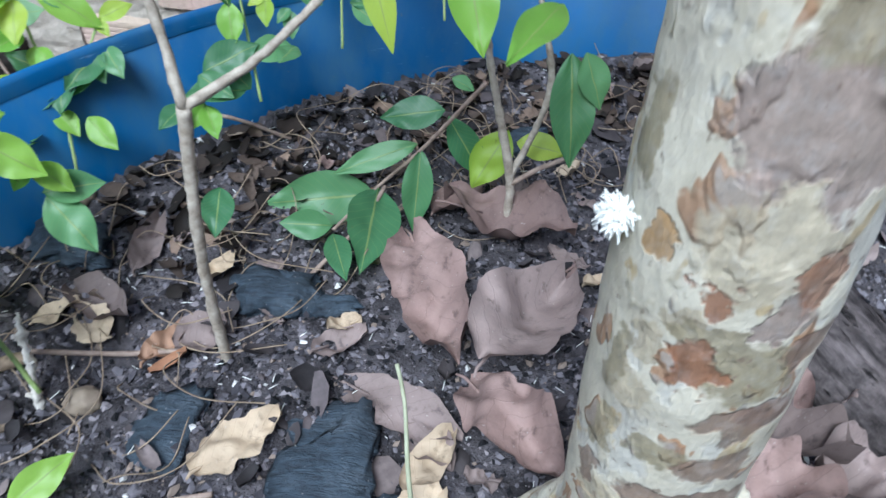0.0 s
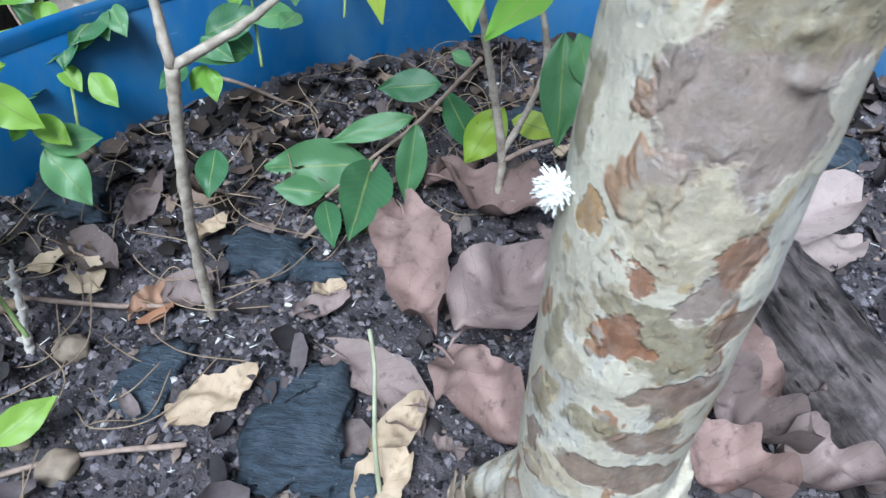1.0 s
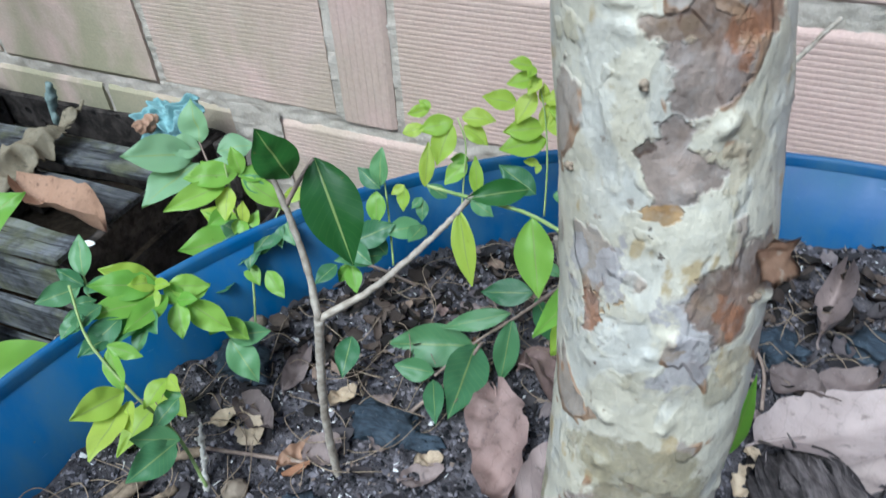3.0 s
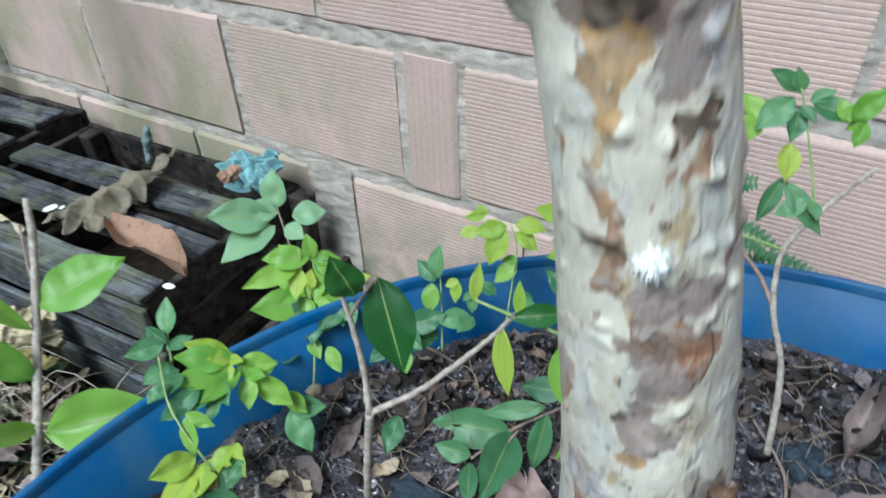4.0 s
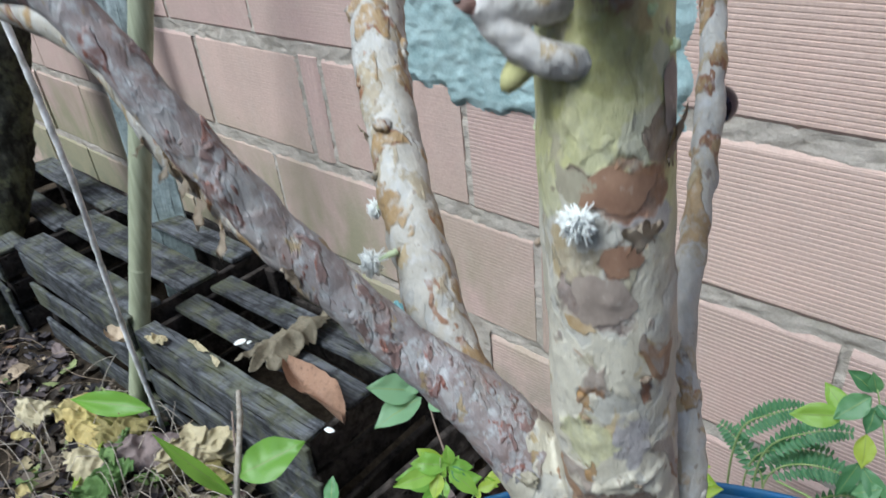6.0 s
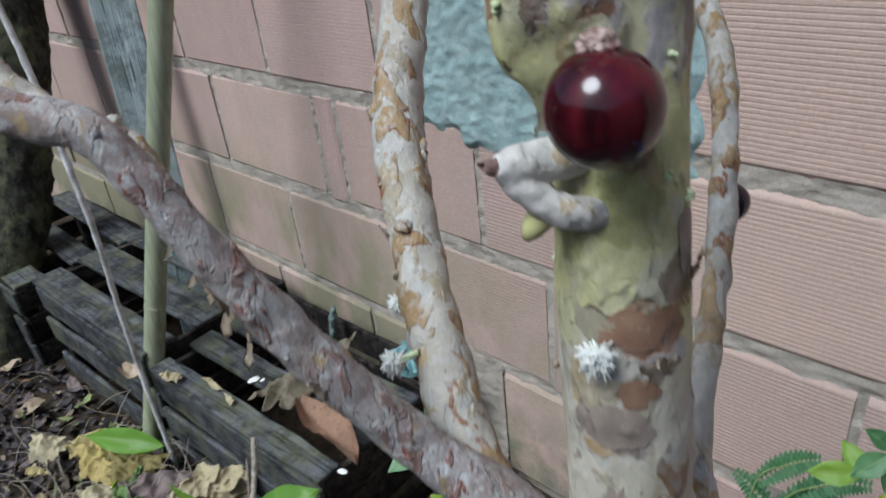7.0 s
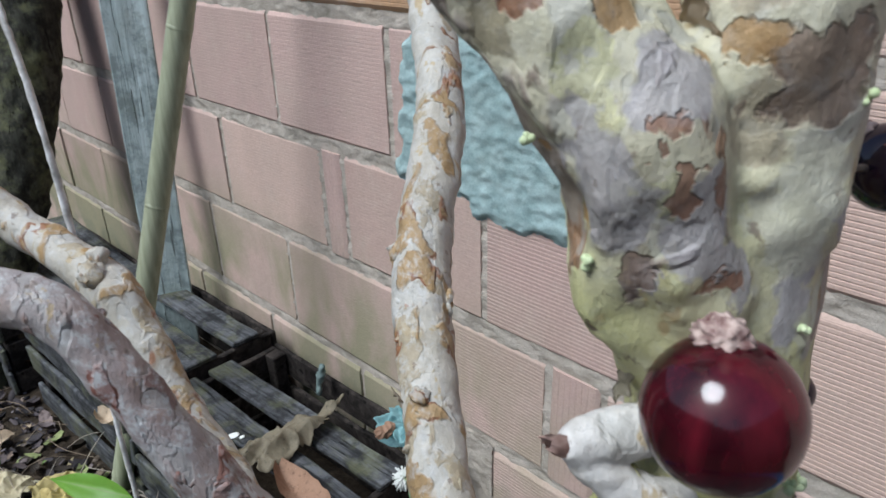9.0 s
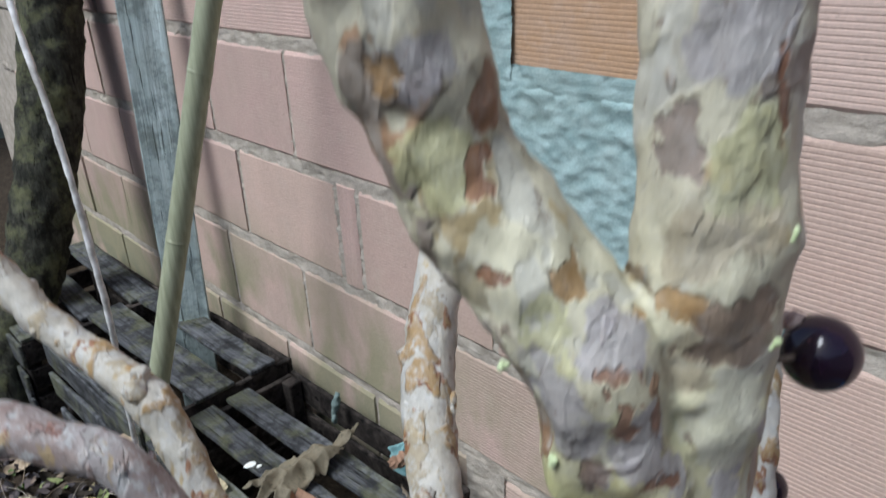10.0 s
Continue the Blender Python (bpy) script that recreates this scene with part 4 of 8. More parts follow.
def soil_height(x, y):
    d = math.hypot(x - TUB[0], y - TUB[1])
    p = Vector((x, y, 0))
    back = max(0.0, (d - 0.33) / 0.09) * 0.02
    return SOIL + back + 0.008 * noise.fractal(p * 14, 0.8, 2.0, 3) + 0.004 * noise.fractal(p * 60, 0.7, 2.0, 3)


bm = bmesh.new()
N = 200
grid = {}
for i in range(N + 1):
    for k in range(N + 1):
        x, y = -0.43 + 0.86 * i / N, -0.43 + 0.86 * k / N
        if math.hypot(x, y) < 0.431:
            grid[i, k] = bm.verts.new((TUB[0] + x, TUB[1] + y, soil_height(TUB[0] + x, TUB[1] + y)))
for (i, k), v in list(grid.items()):
    q = [grid.get(c) for c in ((i, k), (i + 1, k), (i + 1, k + 1), (i, k + 1))]
    if all(q):
        bm.faces.new(q)
tub_soil = tagged(part("soil", bm, soil), "dark crumbly potting soil filling the tub", "soil", kind="structure")

# ---- the fruit tree ----
tree = thing("fruit_tree", "fruit tree with smooth mottled cream and brown flaking bark", "tree", at=pose(0.40, -0.566, SOIL))
inv = tree.matrix_world.inverted()
TRUNK = [(0.412, -0.562, 0.255, 0.029), (0.404, -0.5655, 0.30, 0.0255), (0.398, -0.566, 0.36, 0.0243), (0.3947, -0.567, 0.46, 0.0238), (0.3931, -0.561, 0.56, 0.0228), (0.3820, -0.558, 0.643, 0.0202), (0.366, -0.557, 0.73, 0.0183), (0.3615, -0.562, 0.8355, 0.0162), (0.3565, -0.559, 0.90, 0.0150), (0.354, -0.557, 0.935, 0.0145)]
LIMB_L = [(0.3565, -0.559, 0.895, 0.0135), (0.351, -0.572, 0.919, 0.0132), (0.347, -0.577, 0.9405, 0.0125), (0.325, -0.5843, 0.970, 0.0116), (0.3175, -0.5935, 1.0016, 0.0122), (0.307, -0.604, 1.04, 0.012), (0.29, -0.615, 1.09, 0.0115), (0.265, -0.635, 1.17, 0.011)]
LIMB_R = [(0.356, -0.558, 0.90, 0.0138), (0.358, -0.558, 0.935, 0.0134), (0.358, -0.559, 0.957, 0.0132), (0.355, -0.5555, 0.985, 0.0132), (0.353, -0.554, 1.02, 0.0133), (0.35, -0.55, 1.09, 0.0125), (0.345, -0.54, 1.2, 0.011)]
LIMB_LOW = [(0.362, -0.558, 0.697, 0.0140), (0.352, -0.563, 0.720, 0.0155), (0.342, -0.5672, 0.7400, 0.0130), (0.333, -0.5700, 0.7560, 0.0105)]


def knots(bm, path, count, rng, z0, z1, size=(0.0010, 0.0022)):
    pts = spline(path, 0.004)
    pts = [p for p in pts if z0 < p[2] < z1]
    for _ in range(count):
        c = rng.choice(pts)
        t = rng.uniform(0, 2 * math.pi)
        n = Vector((math.cos(t), math.sin(t), 0.15)).normalized()
        s = rng.uniform(*size)
        at = Vector(c[:3]) + n * (c[3] - s * 0.35)
        long = rng.uniform(0.8, 1.9)
        bmesh.ops.create_icosphere(bm, subdivisions=2, radius=s, matrix=Matrix.Translation(at) @ n.to_track_quat('Z', 'Y').to_matrix().to_4x4() @ Matrix.Rotation(rng.uniform(0, 3), 4, 'Z') @ Matrix.Diagonal((long, 1 / long ** 0.5, rng.uniform(0.7, 1.3), 1)))


rng = random.Random(11)
bm = bmesh.new()
tube(bm, TRUNK, 48, 0.004, 0.0008, 45)
tube(bm, LIMB_L, 40, 0.004, 0.0024, 75)
tube(bm, LIMB_R, 40, 0.004, 0.0016, 70)
tube(bm, LIMB_LOW, 36, 0.004, 0.0007, 50)
knots(bm, TRUNK, 150, rng, 0.50, 0.83, (0.0010, 0.0025))
knots(bm, TRUNK, 14, rng, 0.34, 0.50, (0.0007, 0.0013))
knots(bm, TRUNK, 12, rng, 0.83, 0.93, (0.0010, 0.0018))
knots(bm, LIMB_L, 9, rng, 0.93, 1.1, (0.0010, 0.0021))
knots(bm, LIMB_R, 9, rng, 0.93, 1.1, (0.0010, 0.0021))
# lips of an old branch scar above the low fork, and the ridge beside it
for lip in (
        [(0.3606, -0.5740, 0.7539, 0.0014), (0.3681, -0.5755, 0.7573, 0.0018), (0.3722, -0.5738, 0.7615, 0.0023), (0.3765, -0.5707, 0.7620, 0.0024), (0.3806, -0.5650, 0.7613, 0.0016)],
        [(0.3700, -0.5735, 0.7440, 0.0012), (0.3736, -0.5730, 0.7426, 0.0020), (0.3782, -0.5698, 0.7412, 0.0023), (0.3832, -0.5628, 0.7396, 0.0016)],
        [(0.3800, -0.5630, 0.7640, 0.0014), (0.3812, -0.5637, 0.7504, 0.0026), (0.3832, -0.5622, 0.7356, 0.0028), (0.3836, -0.5640, 0.7221, 0.0016)],
):
    sunk = []
    for x, y, z, r in lip:
        c = min(spline(TRUNK, 0.004), key=lambda c: abs(c[2] - z))
        n = (Vector((c[0], c[1], z)) - Vector((x, y, z))).normalized() * 0.0012
        sunk.append((x + n.x, y + n.y, z, r))
    tube(bm, sunk, 14, 0.0012, 0.0018, 330)
knots(bm, TRUNK, 60, rng, 0.62, 0.80, (0.0011, 0.0028))
# larger nodules
for at, q in (((0.3916, -0.5806, 0.5896), 0.0036), ((0.4008, -0.5785, 0.5821), 0.0031), ((0.4027, -0.5747, 0.5971), 0.0026), ((0.3827, -0.5810, 0.5546), 0.0030), ((0.3867, -0.5828, 0.5485), 0.0028), ((0.3976, -0.5831, 0.5484), 0.0030), ((0.3969, -0.5811, 0.5725), 0.0025), ((0.4108, -0.5742, 0.5494), 0.0025), ((0.4079, -0.5823, 0.5092), 0.0026), ((0.3789, -0.5780, 0.5848), 0.0019), ((0.3927, -0.5796, 0.5994), 0.0017), ((0.3957, -0.5855, 0.5262), 0.0023), ((0.3633, -0.5704, 0.9343), 0.0029), ((0.3608, -0.5794, 0.9387), 0.0014), ((0.3598, -0.5816, 0.9162), 0.0009), ((0.3706, -0.5620, 0.9073), 0.0015), ((0.3711, -0.5584, 0.9235), 0.0019), ((0.3648, -0.5756, 0.7473), 0.0026), ((0.3825, -0.5659, 0.7275), 0.0022), ((0.3892, -0.5656, 0.6938), 0.0030), ((0.3784, -0.5764, 0.6783), 0.0034), ((0.3716, -0.5756, 0.7050), 0.0020), ((0.3496, -0.5766, 0.7217), 0.0026)):
    c = min(spline(TRUNK, 0.004), key=lambda c: abs(c[2] - at[2]))
    n = (Vector(at) - Vector(c[:3])).normalized()
    bmesh.ops.create_icosphere(bm, subdivisions=3, radius=q * 0.8, matrix=Matrix.Translation(Vector(at) - n * q * 0.25) @ n.to_track_quat('Z', 'Y').to_matrix().to_4x4() @ Matrix.Diagonal((1.15, 0.95, 0.85, 1)))
# root flare
for ang, ln in ((166, 0.052), (195, 0.050), (228, 0.050), (262, 0.05), (320, 0.05), (100, 0.04), (30, 0.045)):
    d = Vector((math.cos(radians(ang)), math.sin(radians(ang)), 0))
    c = Vector((0.404, -0.5655, 0))
    tube(bm, [(*(c + d * 0.006 + Vector((0, 0, 0.362))), 0.017), (*(c + d * 0.020 + Vector((0, 0, 0.320))), 0.0155), (*(c + d * 0.036 + Vector((0, 0, 0.292))), 0.013), (*(c + d * ln + Vector((0, 0, 0.265))), 0.010)], 20, 0.005, 0.0022, 75)
bm.transform(inv)
trunk = part("trunk", bm, bark, tree)
mod = trunk.modifiers.new("skin", 'REMESH')
mod.mode = 'VOXEL'
mod.voxel_size = 0.001
mod.use_smooth_shade = True
mod = trunk.modifiers.new("soften", 'SMOOTH')
mod.iterations = 3
mod.factor = 0.5

BRANCH_1 = [(0.352, -0.563, 0.722, 0.0105), (0.342, -0.5672, 0.7405, 0.0114), (0.333, -0.571, 0.754, 0.0116), (0.322, -0.577, 0.770, 0.0102), (0.305, -0.589, 0.792, 0.0080), (0.286, -0.608, 0.8316, 0.0072), (0.273, -0.6215, 0.8660, 0.0060), (0.2592, -0.632, 0.8960, 0.0057), (0.2500, -0.640, 0.9025, 0.0057), (0.2400, -0.6485, 0.9065, 0.0060), (0.226, -0.660, 0.9085, 0.0063), (0.205, -0.675, 0.912, 0.0065), (0.17, -0.695, 0.918, 0.0065)]
BRANCH_2 = [(0.287, -0.608, 0.824, 0.0040), (0.268, -0.606, 0.8285, 0.0052), (0.2430, -0.6035, 0.8350, 0.0056), (0.2284, -0.6043, 0.8436, 0.0058), (0.2190, -0.6051, 0.8541, 0.0060), (0.2105, -0.6055, 0.8645, 0.0062), (0.2030, -0.6070, 0.8735, 0.0072), (0.1930, -0.6095, 0.8780, 0.0062), (0.1780, -0.6130, 0.8825, 0.0060), (0.1640, -0.618, 0.8880, 0.0060), (0.1520, -0.6226, 0.896, 0.0060), (0.136, -0.628, 0.910, 0.0060), (0.11, -0.64, 0.94, 0.0060)]
STICK = [(0.334, -0.571, 0.75, 0.0095), (0.314, -0.572, 0.7709, 0.0097), (0.2891, -0.5594, 0.8042, 0.0097), (0.2669, -0.5437, 0.8319, 0.0093), (0.2441, -0.5241, 0.8638, 0.0097), (0.222, -0.4917, 0.908, 0.0086), (0.1899, -0.4664, 0.9472, 0.0076), (0.165, -0.44, 0.99, 0.007), (0.13, -0.41, 1.06, 0.007)]
BACK = [(0.381, -0.556, 0.58, 0.0080), (0.3785, -0.553, 0.64, 0.0085), (0.3795, -0.548, 0.70, 0.0082), (0.3775, -0.5365, 0.74, 0.0066), (0.3634, -0.5176, 0.7751, 0.0050), (0.3504, -0.4814, 0.8198, 0.0046), (0.3327, -0.4485, 0.8697, 0.0046), (0.3054, -0.4247, 0.9109, 0.0046), (0.28, -0.40, 0.97, 0.0045), (0.25, -0.37, 1.07, 0.004)]
for nm, path, mat, k, lab in (("branch", BRANCH_1, bark_red, 16, "mauve-grey branch with lichen"), ("branch", BRANCH_2, bark_pale, 16, "pale thin branch"), ("branch", STICK, bark_pale, 40, "pale upright branch with ochre patches"), ("branch", BACK, bark_pale, 24, "thin knobbly branch")):
    bm = bmesh.new()
    tube(bm, path, 32, 0.002, 0.0010, 95)
    knots(bm, path, k, rng, path[2][2], path[-2][2], (0.0008, 0.0021))
    for x, y, z, q in ((0.283, -0.6215, 0.862, 0.0042), (0.2035, -0.611, 0.8800, 0.0040), (0.2005, -0.6075, 0.8835, 0.0030), (0.2380, -0.527, 0.8670, 0.0050), (0.2690, -0.5500, 0.8390, 0.0032), (0.2610, -0.6335, 0.8985, 0.0030)):
        if min((Vector(c[:3]) - Vector((x, y, z))).length - c[3] for c in spline(path, 0.004)) < 0.002:
            m = Matrix.Translation((x, y, z)) @ Matrix.Rotation(x * 900, 4, 'Y') @ Matrix.Diagonal((1, 0.9, 0.75, 1))
            g = bmesh.ops.create_icosphere(bm, subdivisions=3, radius=q, matrix=m)
            for v in g["verts"]:
                v.co += (v.co - Vector((x, y, z))) * 0.45 * noise.fractal(v.co * 500, 0.8, 2.0, 3)
    bm.transform(inv)
    part(nm, bm, mat, tree, lab)


# ---- loose matter in the tub ----
def crumbs(name, count, area, height, sizes, rng, mat, label):
    """Many small irregular lumps and chips as one object."""
    oct_v = np.array([(1, 0, 0), (0, 1, 0), (-1, 0, 0), (0, -1, 0), (0, 0, 1), (0, 0, -1), (0.7, 0.7, 0.5), (-0.7, 0.6, -0.4)])
    faces = [(0, 6, 4), (6, 1, 4), (1, 2, 4), (2, 3, 4), (3, 0, 4), (1, 6, 0), (1, 0, 5), (7, 1, 5), (2, 7, 5), (3, 2, 5), (0, 3, 5), (2, 1, 7)]
    vs, fs = [], []
    for i in range(count):
        x, y = area(rng)
        s = sizes[0] + (sizes[1] - sizes[0]) * rng.random() ** 3
        flat = rng.choice((0.25, 0.5, 0.8, 0.9))
        rot = np.array(Euler((rng.uniform(-0.5, 0.5), rng.uniform(-0.5, 0.5), rng.uniform(0, 6.3))).to_matrix())
        v = oct_v * np.array((s * rng.uniform(0.7, 1.5), s * rng.uniform(0.6, 1.0), s * flat)) * (1 + 0.35 * np.array([[rng.uniform(-1, 1)] for _ in range(8)]))
        v = v @ rot.T + (x, y, height(x, y) + s * flat * 0.35)
        vs.append(v)
        fs += [tuple(c + 8 * i for c in f) for f in faces]
    me = bpy.data.meshes.new(name)
    me.from_pydata(np.concatenate(vs).tolist(), [], fs)
    me.materials.append(mat)
    return tagged(new(name, me), label, "debris", kind="stuff")


def in_tub(rng):
    while True:
        x, y = rng.uniform(0.05, 0.80), rng.uniform(-0.66, -0.17)
        if math.hypot(x - TUB[0], y - TUB[1]) < 0.425:
            return x, y


rng = random.Random(21)
crumbs("soil_crumbs", 66000, in_tub, soil_height, (0.0004, 0.0027), rng, chips_mat, "loose crumbs of soil, bark and charcoal")


def flakes(name, count, area, height, sizes, rng, mat, label):
    """Small curled leaf fragments as one object."""
    vs, fs = [], []
    for i in range(count):
        x, y = area(rng)
        s = rng.uniform(*sizes)
        w = s * rng.uniform(0.35, 0.8)
        curl = rng.uniform(-0.5, 0.7)
        loc = []
        for a in range(4):
            for b in range(3):
                u, v = a / 3 - 0.5, b / 2 - 0.5
                k = 1 - 0.6 * abs(u * 2) ** 2
                loc.append((u * s * (1 + rng.uniform(-0.15, 0.15)), v * w * k * (1 + rng.uniform(-0.2, 0.2)), curl * s * (v * v * 2 + u * u) + rng.uniform(-0.06, 0.06) * s))
        rot = Euler((rng.gauss(0, 0.35), rng.gauss(0, 0.35), rng.uniform(0, 6.3))).to_matrix()
        loc = np.array(loc) @ np.array(rot).T + (x, y, height(x, y) + 0.002 + 0.1 * s)
        vs.append(loc)
        for a in range(3):
            for b in range(2):
                q = 12 * i + a * 3 + b
                fs.append((q, q + 3, q + 4, q + 1))
    me = bpy.data.meshes.new(name)
    me.from_pydata(np.concatenate(vs).tolist(), [], fs)
    me.materials.append(mat)
    me.shade_smooth()
    return tagged(new(name, me), label, "debris", kind="stuff")


def flake_material(name, stops):
    m, nt, b = material(name, 0.75, 0.25)
    col = ramp(nt, island_value(nt), stops, 'CONSTANT')
    col = mix(nt, 0.6, col, ramp(nt, noise_tex(nt, world_coords(nt), 260, 4), [(0.3, grey(0.45)), (0.7, grey(1))]), 'MULTIPLY')
    set_color(nt, b, col)
    return m


flake_mat = flake_material("leaf_fragments", [(0.0, (0.024, 0.021, 0.022)), (0.3, (0.055, 0.047, 0.048)), (0.6, (0.100, 0.083, 0.084)), (0.82, (0.17, 0.138, 0.132)), (0.94, (0.30, 0.23, 0.175)), (0.98, (0.26, 0.13, 0.07))])
flakes("leaf_fragments", 480, in_tub, soil_height, (0.005, 0.022), rng, flake_mat, "broken bits of dry brown leaves on the soil")

def by_wall(rng):
    r, a = rng.uniform(0.345, 0.420), rng.uniform(1.2, 2.7)
    return TUB[0] + r * math.cos(a), TUB[1] + r * math.sin(a)


wall_litter = flake_material("bark_litter", [(0.0, (0.012, 0.009, 0.007)), (0.40, (0.040, 0.029, 0.023)), (0.70, (0.085, 0.062, 0.048)), (0.92, (0.19, 0.135, 0.10))])
flakes("bark_litter", 620, by_wall, soil_height, (0.004, 0.018), rng, wall_litter, "brown bark chips and leaf bits along the tub wall")

# bleached slivers of straw
bm = bmesh.new()
for _ in range(420):
    x, y = in_tub(rng)
    a, ln = rng.uniform(0, 6.3), rng.uniform(0.002, 0.006)
    z = soil_height(x, y) + 0.0030
    tube(bm, [(x, y, z, 0.00022), (x + math.cos(a) * ln, y + math.sin(a) * ln, z + rng.uniform(-0.0005, 0.0015), 0.00018)], 4, 0.01)
tagged(part("straw_slivers", bm, petal), "tiny bleached straw slivers scattered on the soil", "debris", kind="stuff")

# dry rootlets along the tub wall
bm = bmesh.new()
for _ in range(190):
    a = rng.uniform(1.5, 3.3)
    r = rng.uniform(0.30, 0.415)
    x, y = TUB[0] + r * math.cos(a), TUB[1] + r * math.sin(a)
    z = soil_height(x, y)
    d = rng.uniform(0, 6.3)
    ln = rng.uniform(0.02, 0.075)
    pts = [(x + math.cos(d + 0.5 * k) * ln * k / 3, y + math.sin(d + 0.5 * k) * ln * k / 3, z + 0.002 + rng.uniform(0, 0.016) * (k > 0), 0.00035) for k in range(4)]
    pts = [p for p in pts if math.hypot(p[0] - TUB[0], p[1] - TUB[1]) < 0.424]
    if len(pts) > 2:
        tube(bm, pts, 4, 0.003)
tagged(part("rootlets", bm, root_mat), "thin dry rootlets tangled on the soil", "debris", kind="stuff")


def rock(bm, size, rng, rough=0.25, sub=3):
    bmesh.ops.create_cube(bm, size=1.0)
    bmesh.ops.subdivide_edges(bm, edges=list(bm.edges), cuts=sub, use_grid_fill=True)
    o = Vector((rng.uniform(0, 50), rng.uniform(0, 50), 0))
    for v in bm.verts:
        c = v.co.copy()
        v.co *= 0.86 + 0.14 * (0.5 / max(abs(c.x), abs(c.y), abs(c.z), 0.01)) / (1 + c.length)
        v.co += Vector((noise.noise(c * 3 + o), noise.noise(c * 3 + o * 2), noise.noise(c * 3 + o * 3))) * rough * 0.5
        v.co += Vector((0, 0, 1)) * noise.noise(Vector((c.x * 2, c.y * 14, 0)) + o) * 0.10
        v.co.xy *= 1 + 0.32 * noise.fractal(Vector((c.x, c.y, 0)) * 2.6 + o, 0.8, 2.0, 4)
        v.co.z *= 1 - 0.35 * max(0, max(abs(c.x), abs(c.y)) - 0.34) / 0.16
        v.co = Vector((v.co.x * size[0], v.co.y * size[1], v.co.z * size[2]))
    return bm


for x, y, sx, sy, sz, rot, lab in ((0.231, -0.453, 0.038, 0.027, 0.022, 5, "chunk of black charcoal half sunk in soil"), (0.263, -0.455, 0.024, 0.010, 0.012, 10, "small splinter of black charcoal"), (0.284, -0.540, 0.037, 0.056, 0.013, 8, "flat slab of blue-black charcoal"), (0.209, -0.538, 0.026, 0.042, 0.010, 4, "flat grey-blue piece of charcoal"), (0.313, -0.560, 0.022, 0.018, 0.014, 20, "rounded lump of charcoal"), (0.345, -0.30, 0.035, 0.02, 0.015, 30, "chunk of black charcoal"), (0.53, -0.27, 0.05, 0.03, 0.02, -20, "chunk of black charcoal by the tub wall"), (0.46, -0.29, 0.03, 0.03, 0.02, 40, "chunk of black charcoal"), (0.12, -0.45, 0.035, 0.03, 0.02, 15, "lump of dark charcoal near the tub wall")):
    bm = rock(bmesh.new(), (sx, sy, sz), rng, 0.4, 9)
    ob = tagged(part("charcoal", bm, charcoal), lab, "charcoal", "charcoal in the tub")
    ob.matrix_world = pose(x, y, soil_height(x, y) + sz * 0.18, rng.uniform(-6, 6), rng.uniform(-6, 6), rot)

pebble_mat = plain("earthy_stone", (0.16, 0.125, 0.095), (0.32, 0.26, 0.19), 90)
for x, y, s in ((0.166, -0.528, 0.013), (0.196, -0.583, 0.014), (0.172, -0.575, 0.010), (0.275, -0.62, 0.012), (0.11, -0.42, 0.013), (0.225, -0.61, 0.01)):
    bm = bmesh.new()
    bmesh.ops.create_icosphere(bm, subdivisions=3, radius=1)
    o = Vector((rng.uniform(0, 40), 0, 0))
    for v in bm.verts:
        v.co *= 1 + 0.25 * noise.fractal(v.co * 1.4 + o, 0.7, 2.0, 3)
        v.co = Vector((v.co.x * s * 0.6, v.co.y * s * 0.52, v.co.z * s * 0.42))
    ob = tagged(part("pebble", bm, pebble_mat), "small brown earthy pebble on the soil", "stone", "pebbles in the tub")
    ob.matrix_world = pose(x, y, soil_height(x, y) + s * 0.25, 0, 0, rng.uniform(0, 360))


def dry_leaf_mesh(L, W, rng, curl, crumple, lobed=0.0):
    bm = bmesh.new()
    uvl = bm.loops.layers.uv.new("UVMap")
    nu, nv = 26, 16
    o = Vector((rng.uniform(0, 90), rng.uniform(0, 90), 0))
    g = []
    for i in range(nu + 1):
        u = i / nu
        half = 0.5 * W * (math.sin(math.pi * min(1, u * 0.97 + 0.015)) ** 0.62) * (1 - 0.22 * u) + 0.0006
        row = []
        for k in range(nv + 1):
            v = 2 * k / nv - 1
            edge = 1 + (0.07 + 0.9 * lobed) * noise.fractal(Vector((u * (5 + 3 * lobed), 2.0 * (v > 0), 0)) + o, 0.9, 2.0, 2) * abs(v) ** 2
            tear = noise.noise(Vector((u * 9, 4.0 * (v > 0), 3)) + o)
            edge -= 0.5 * max(0, tear - 0.28) * abs(v) ** 3
            x, y = v * half * edge, (u - 0.5) * L
            z = curl * W * (abs(v) ** 1.6) * (0.6 + 0.8 * noise.noise(o + Vector((u * 2, 5, 0)))) + 0.35 * curl * L * (u - 0.5) ** 2
            z += 0.10 * W * abs(v) + crumple * (W / 0.04) ** 0.6 * (noise.fractal(Vector((x, y, 0)) * 0.9 / W + o, 0.9, 2.0, 3) * 0.0085 + 0.0009 * noise.noise(Vector((x, y, 0)) * 4 / W + o)) + 0.0012 * math.cos(v * math.pi) * (1 - u)
            row.append((bm.verts.new((x, y, z)), (k / nv, u)))
        g.append(row)
    for a, b in zip(g, g[1:]):
        for k in range(nv):
            q = (a[k], a[k + 1], b[k + 1], b[k])
            f = bm.faces.new([p[0] for p in q])
            for loop, p in zip(f.loops, q):
                loop[uvl].uv = p[1]
    # stalk
    tube(bm, [(0.002, -L * 0.56, 0.002, 0.0006), (0, -L * 0.5, 0.0015, 0.0009), (0, -L * 0.2, 0.001, 0.0006)], 5, 0.01)
    return bm


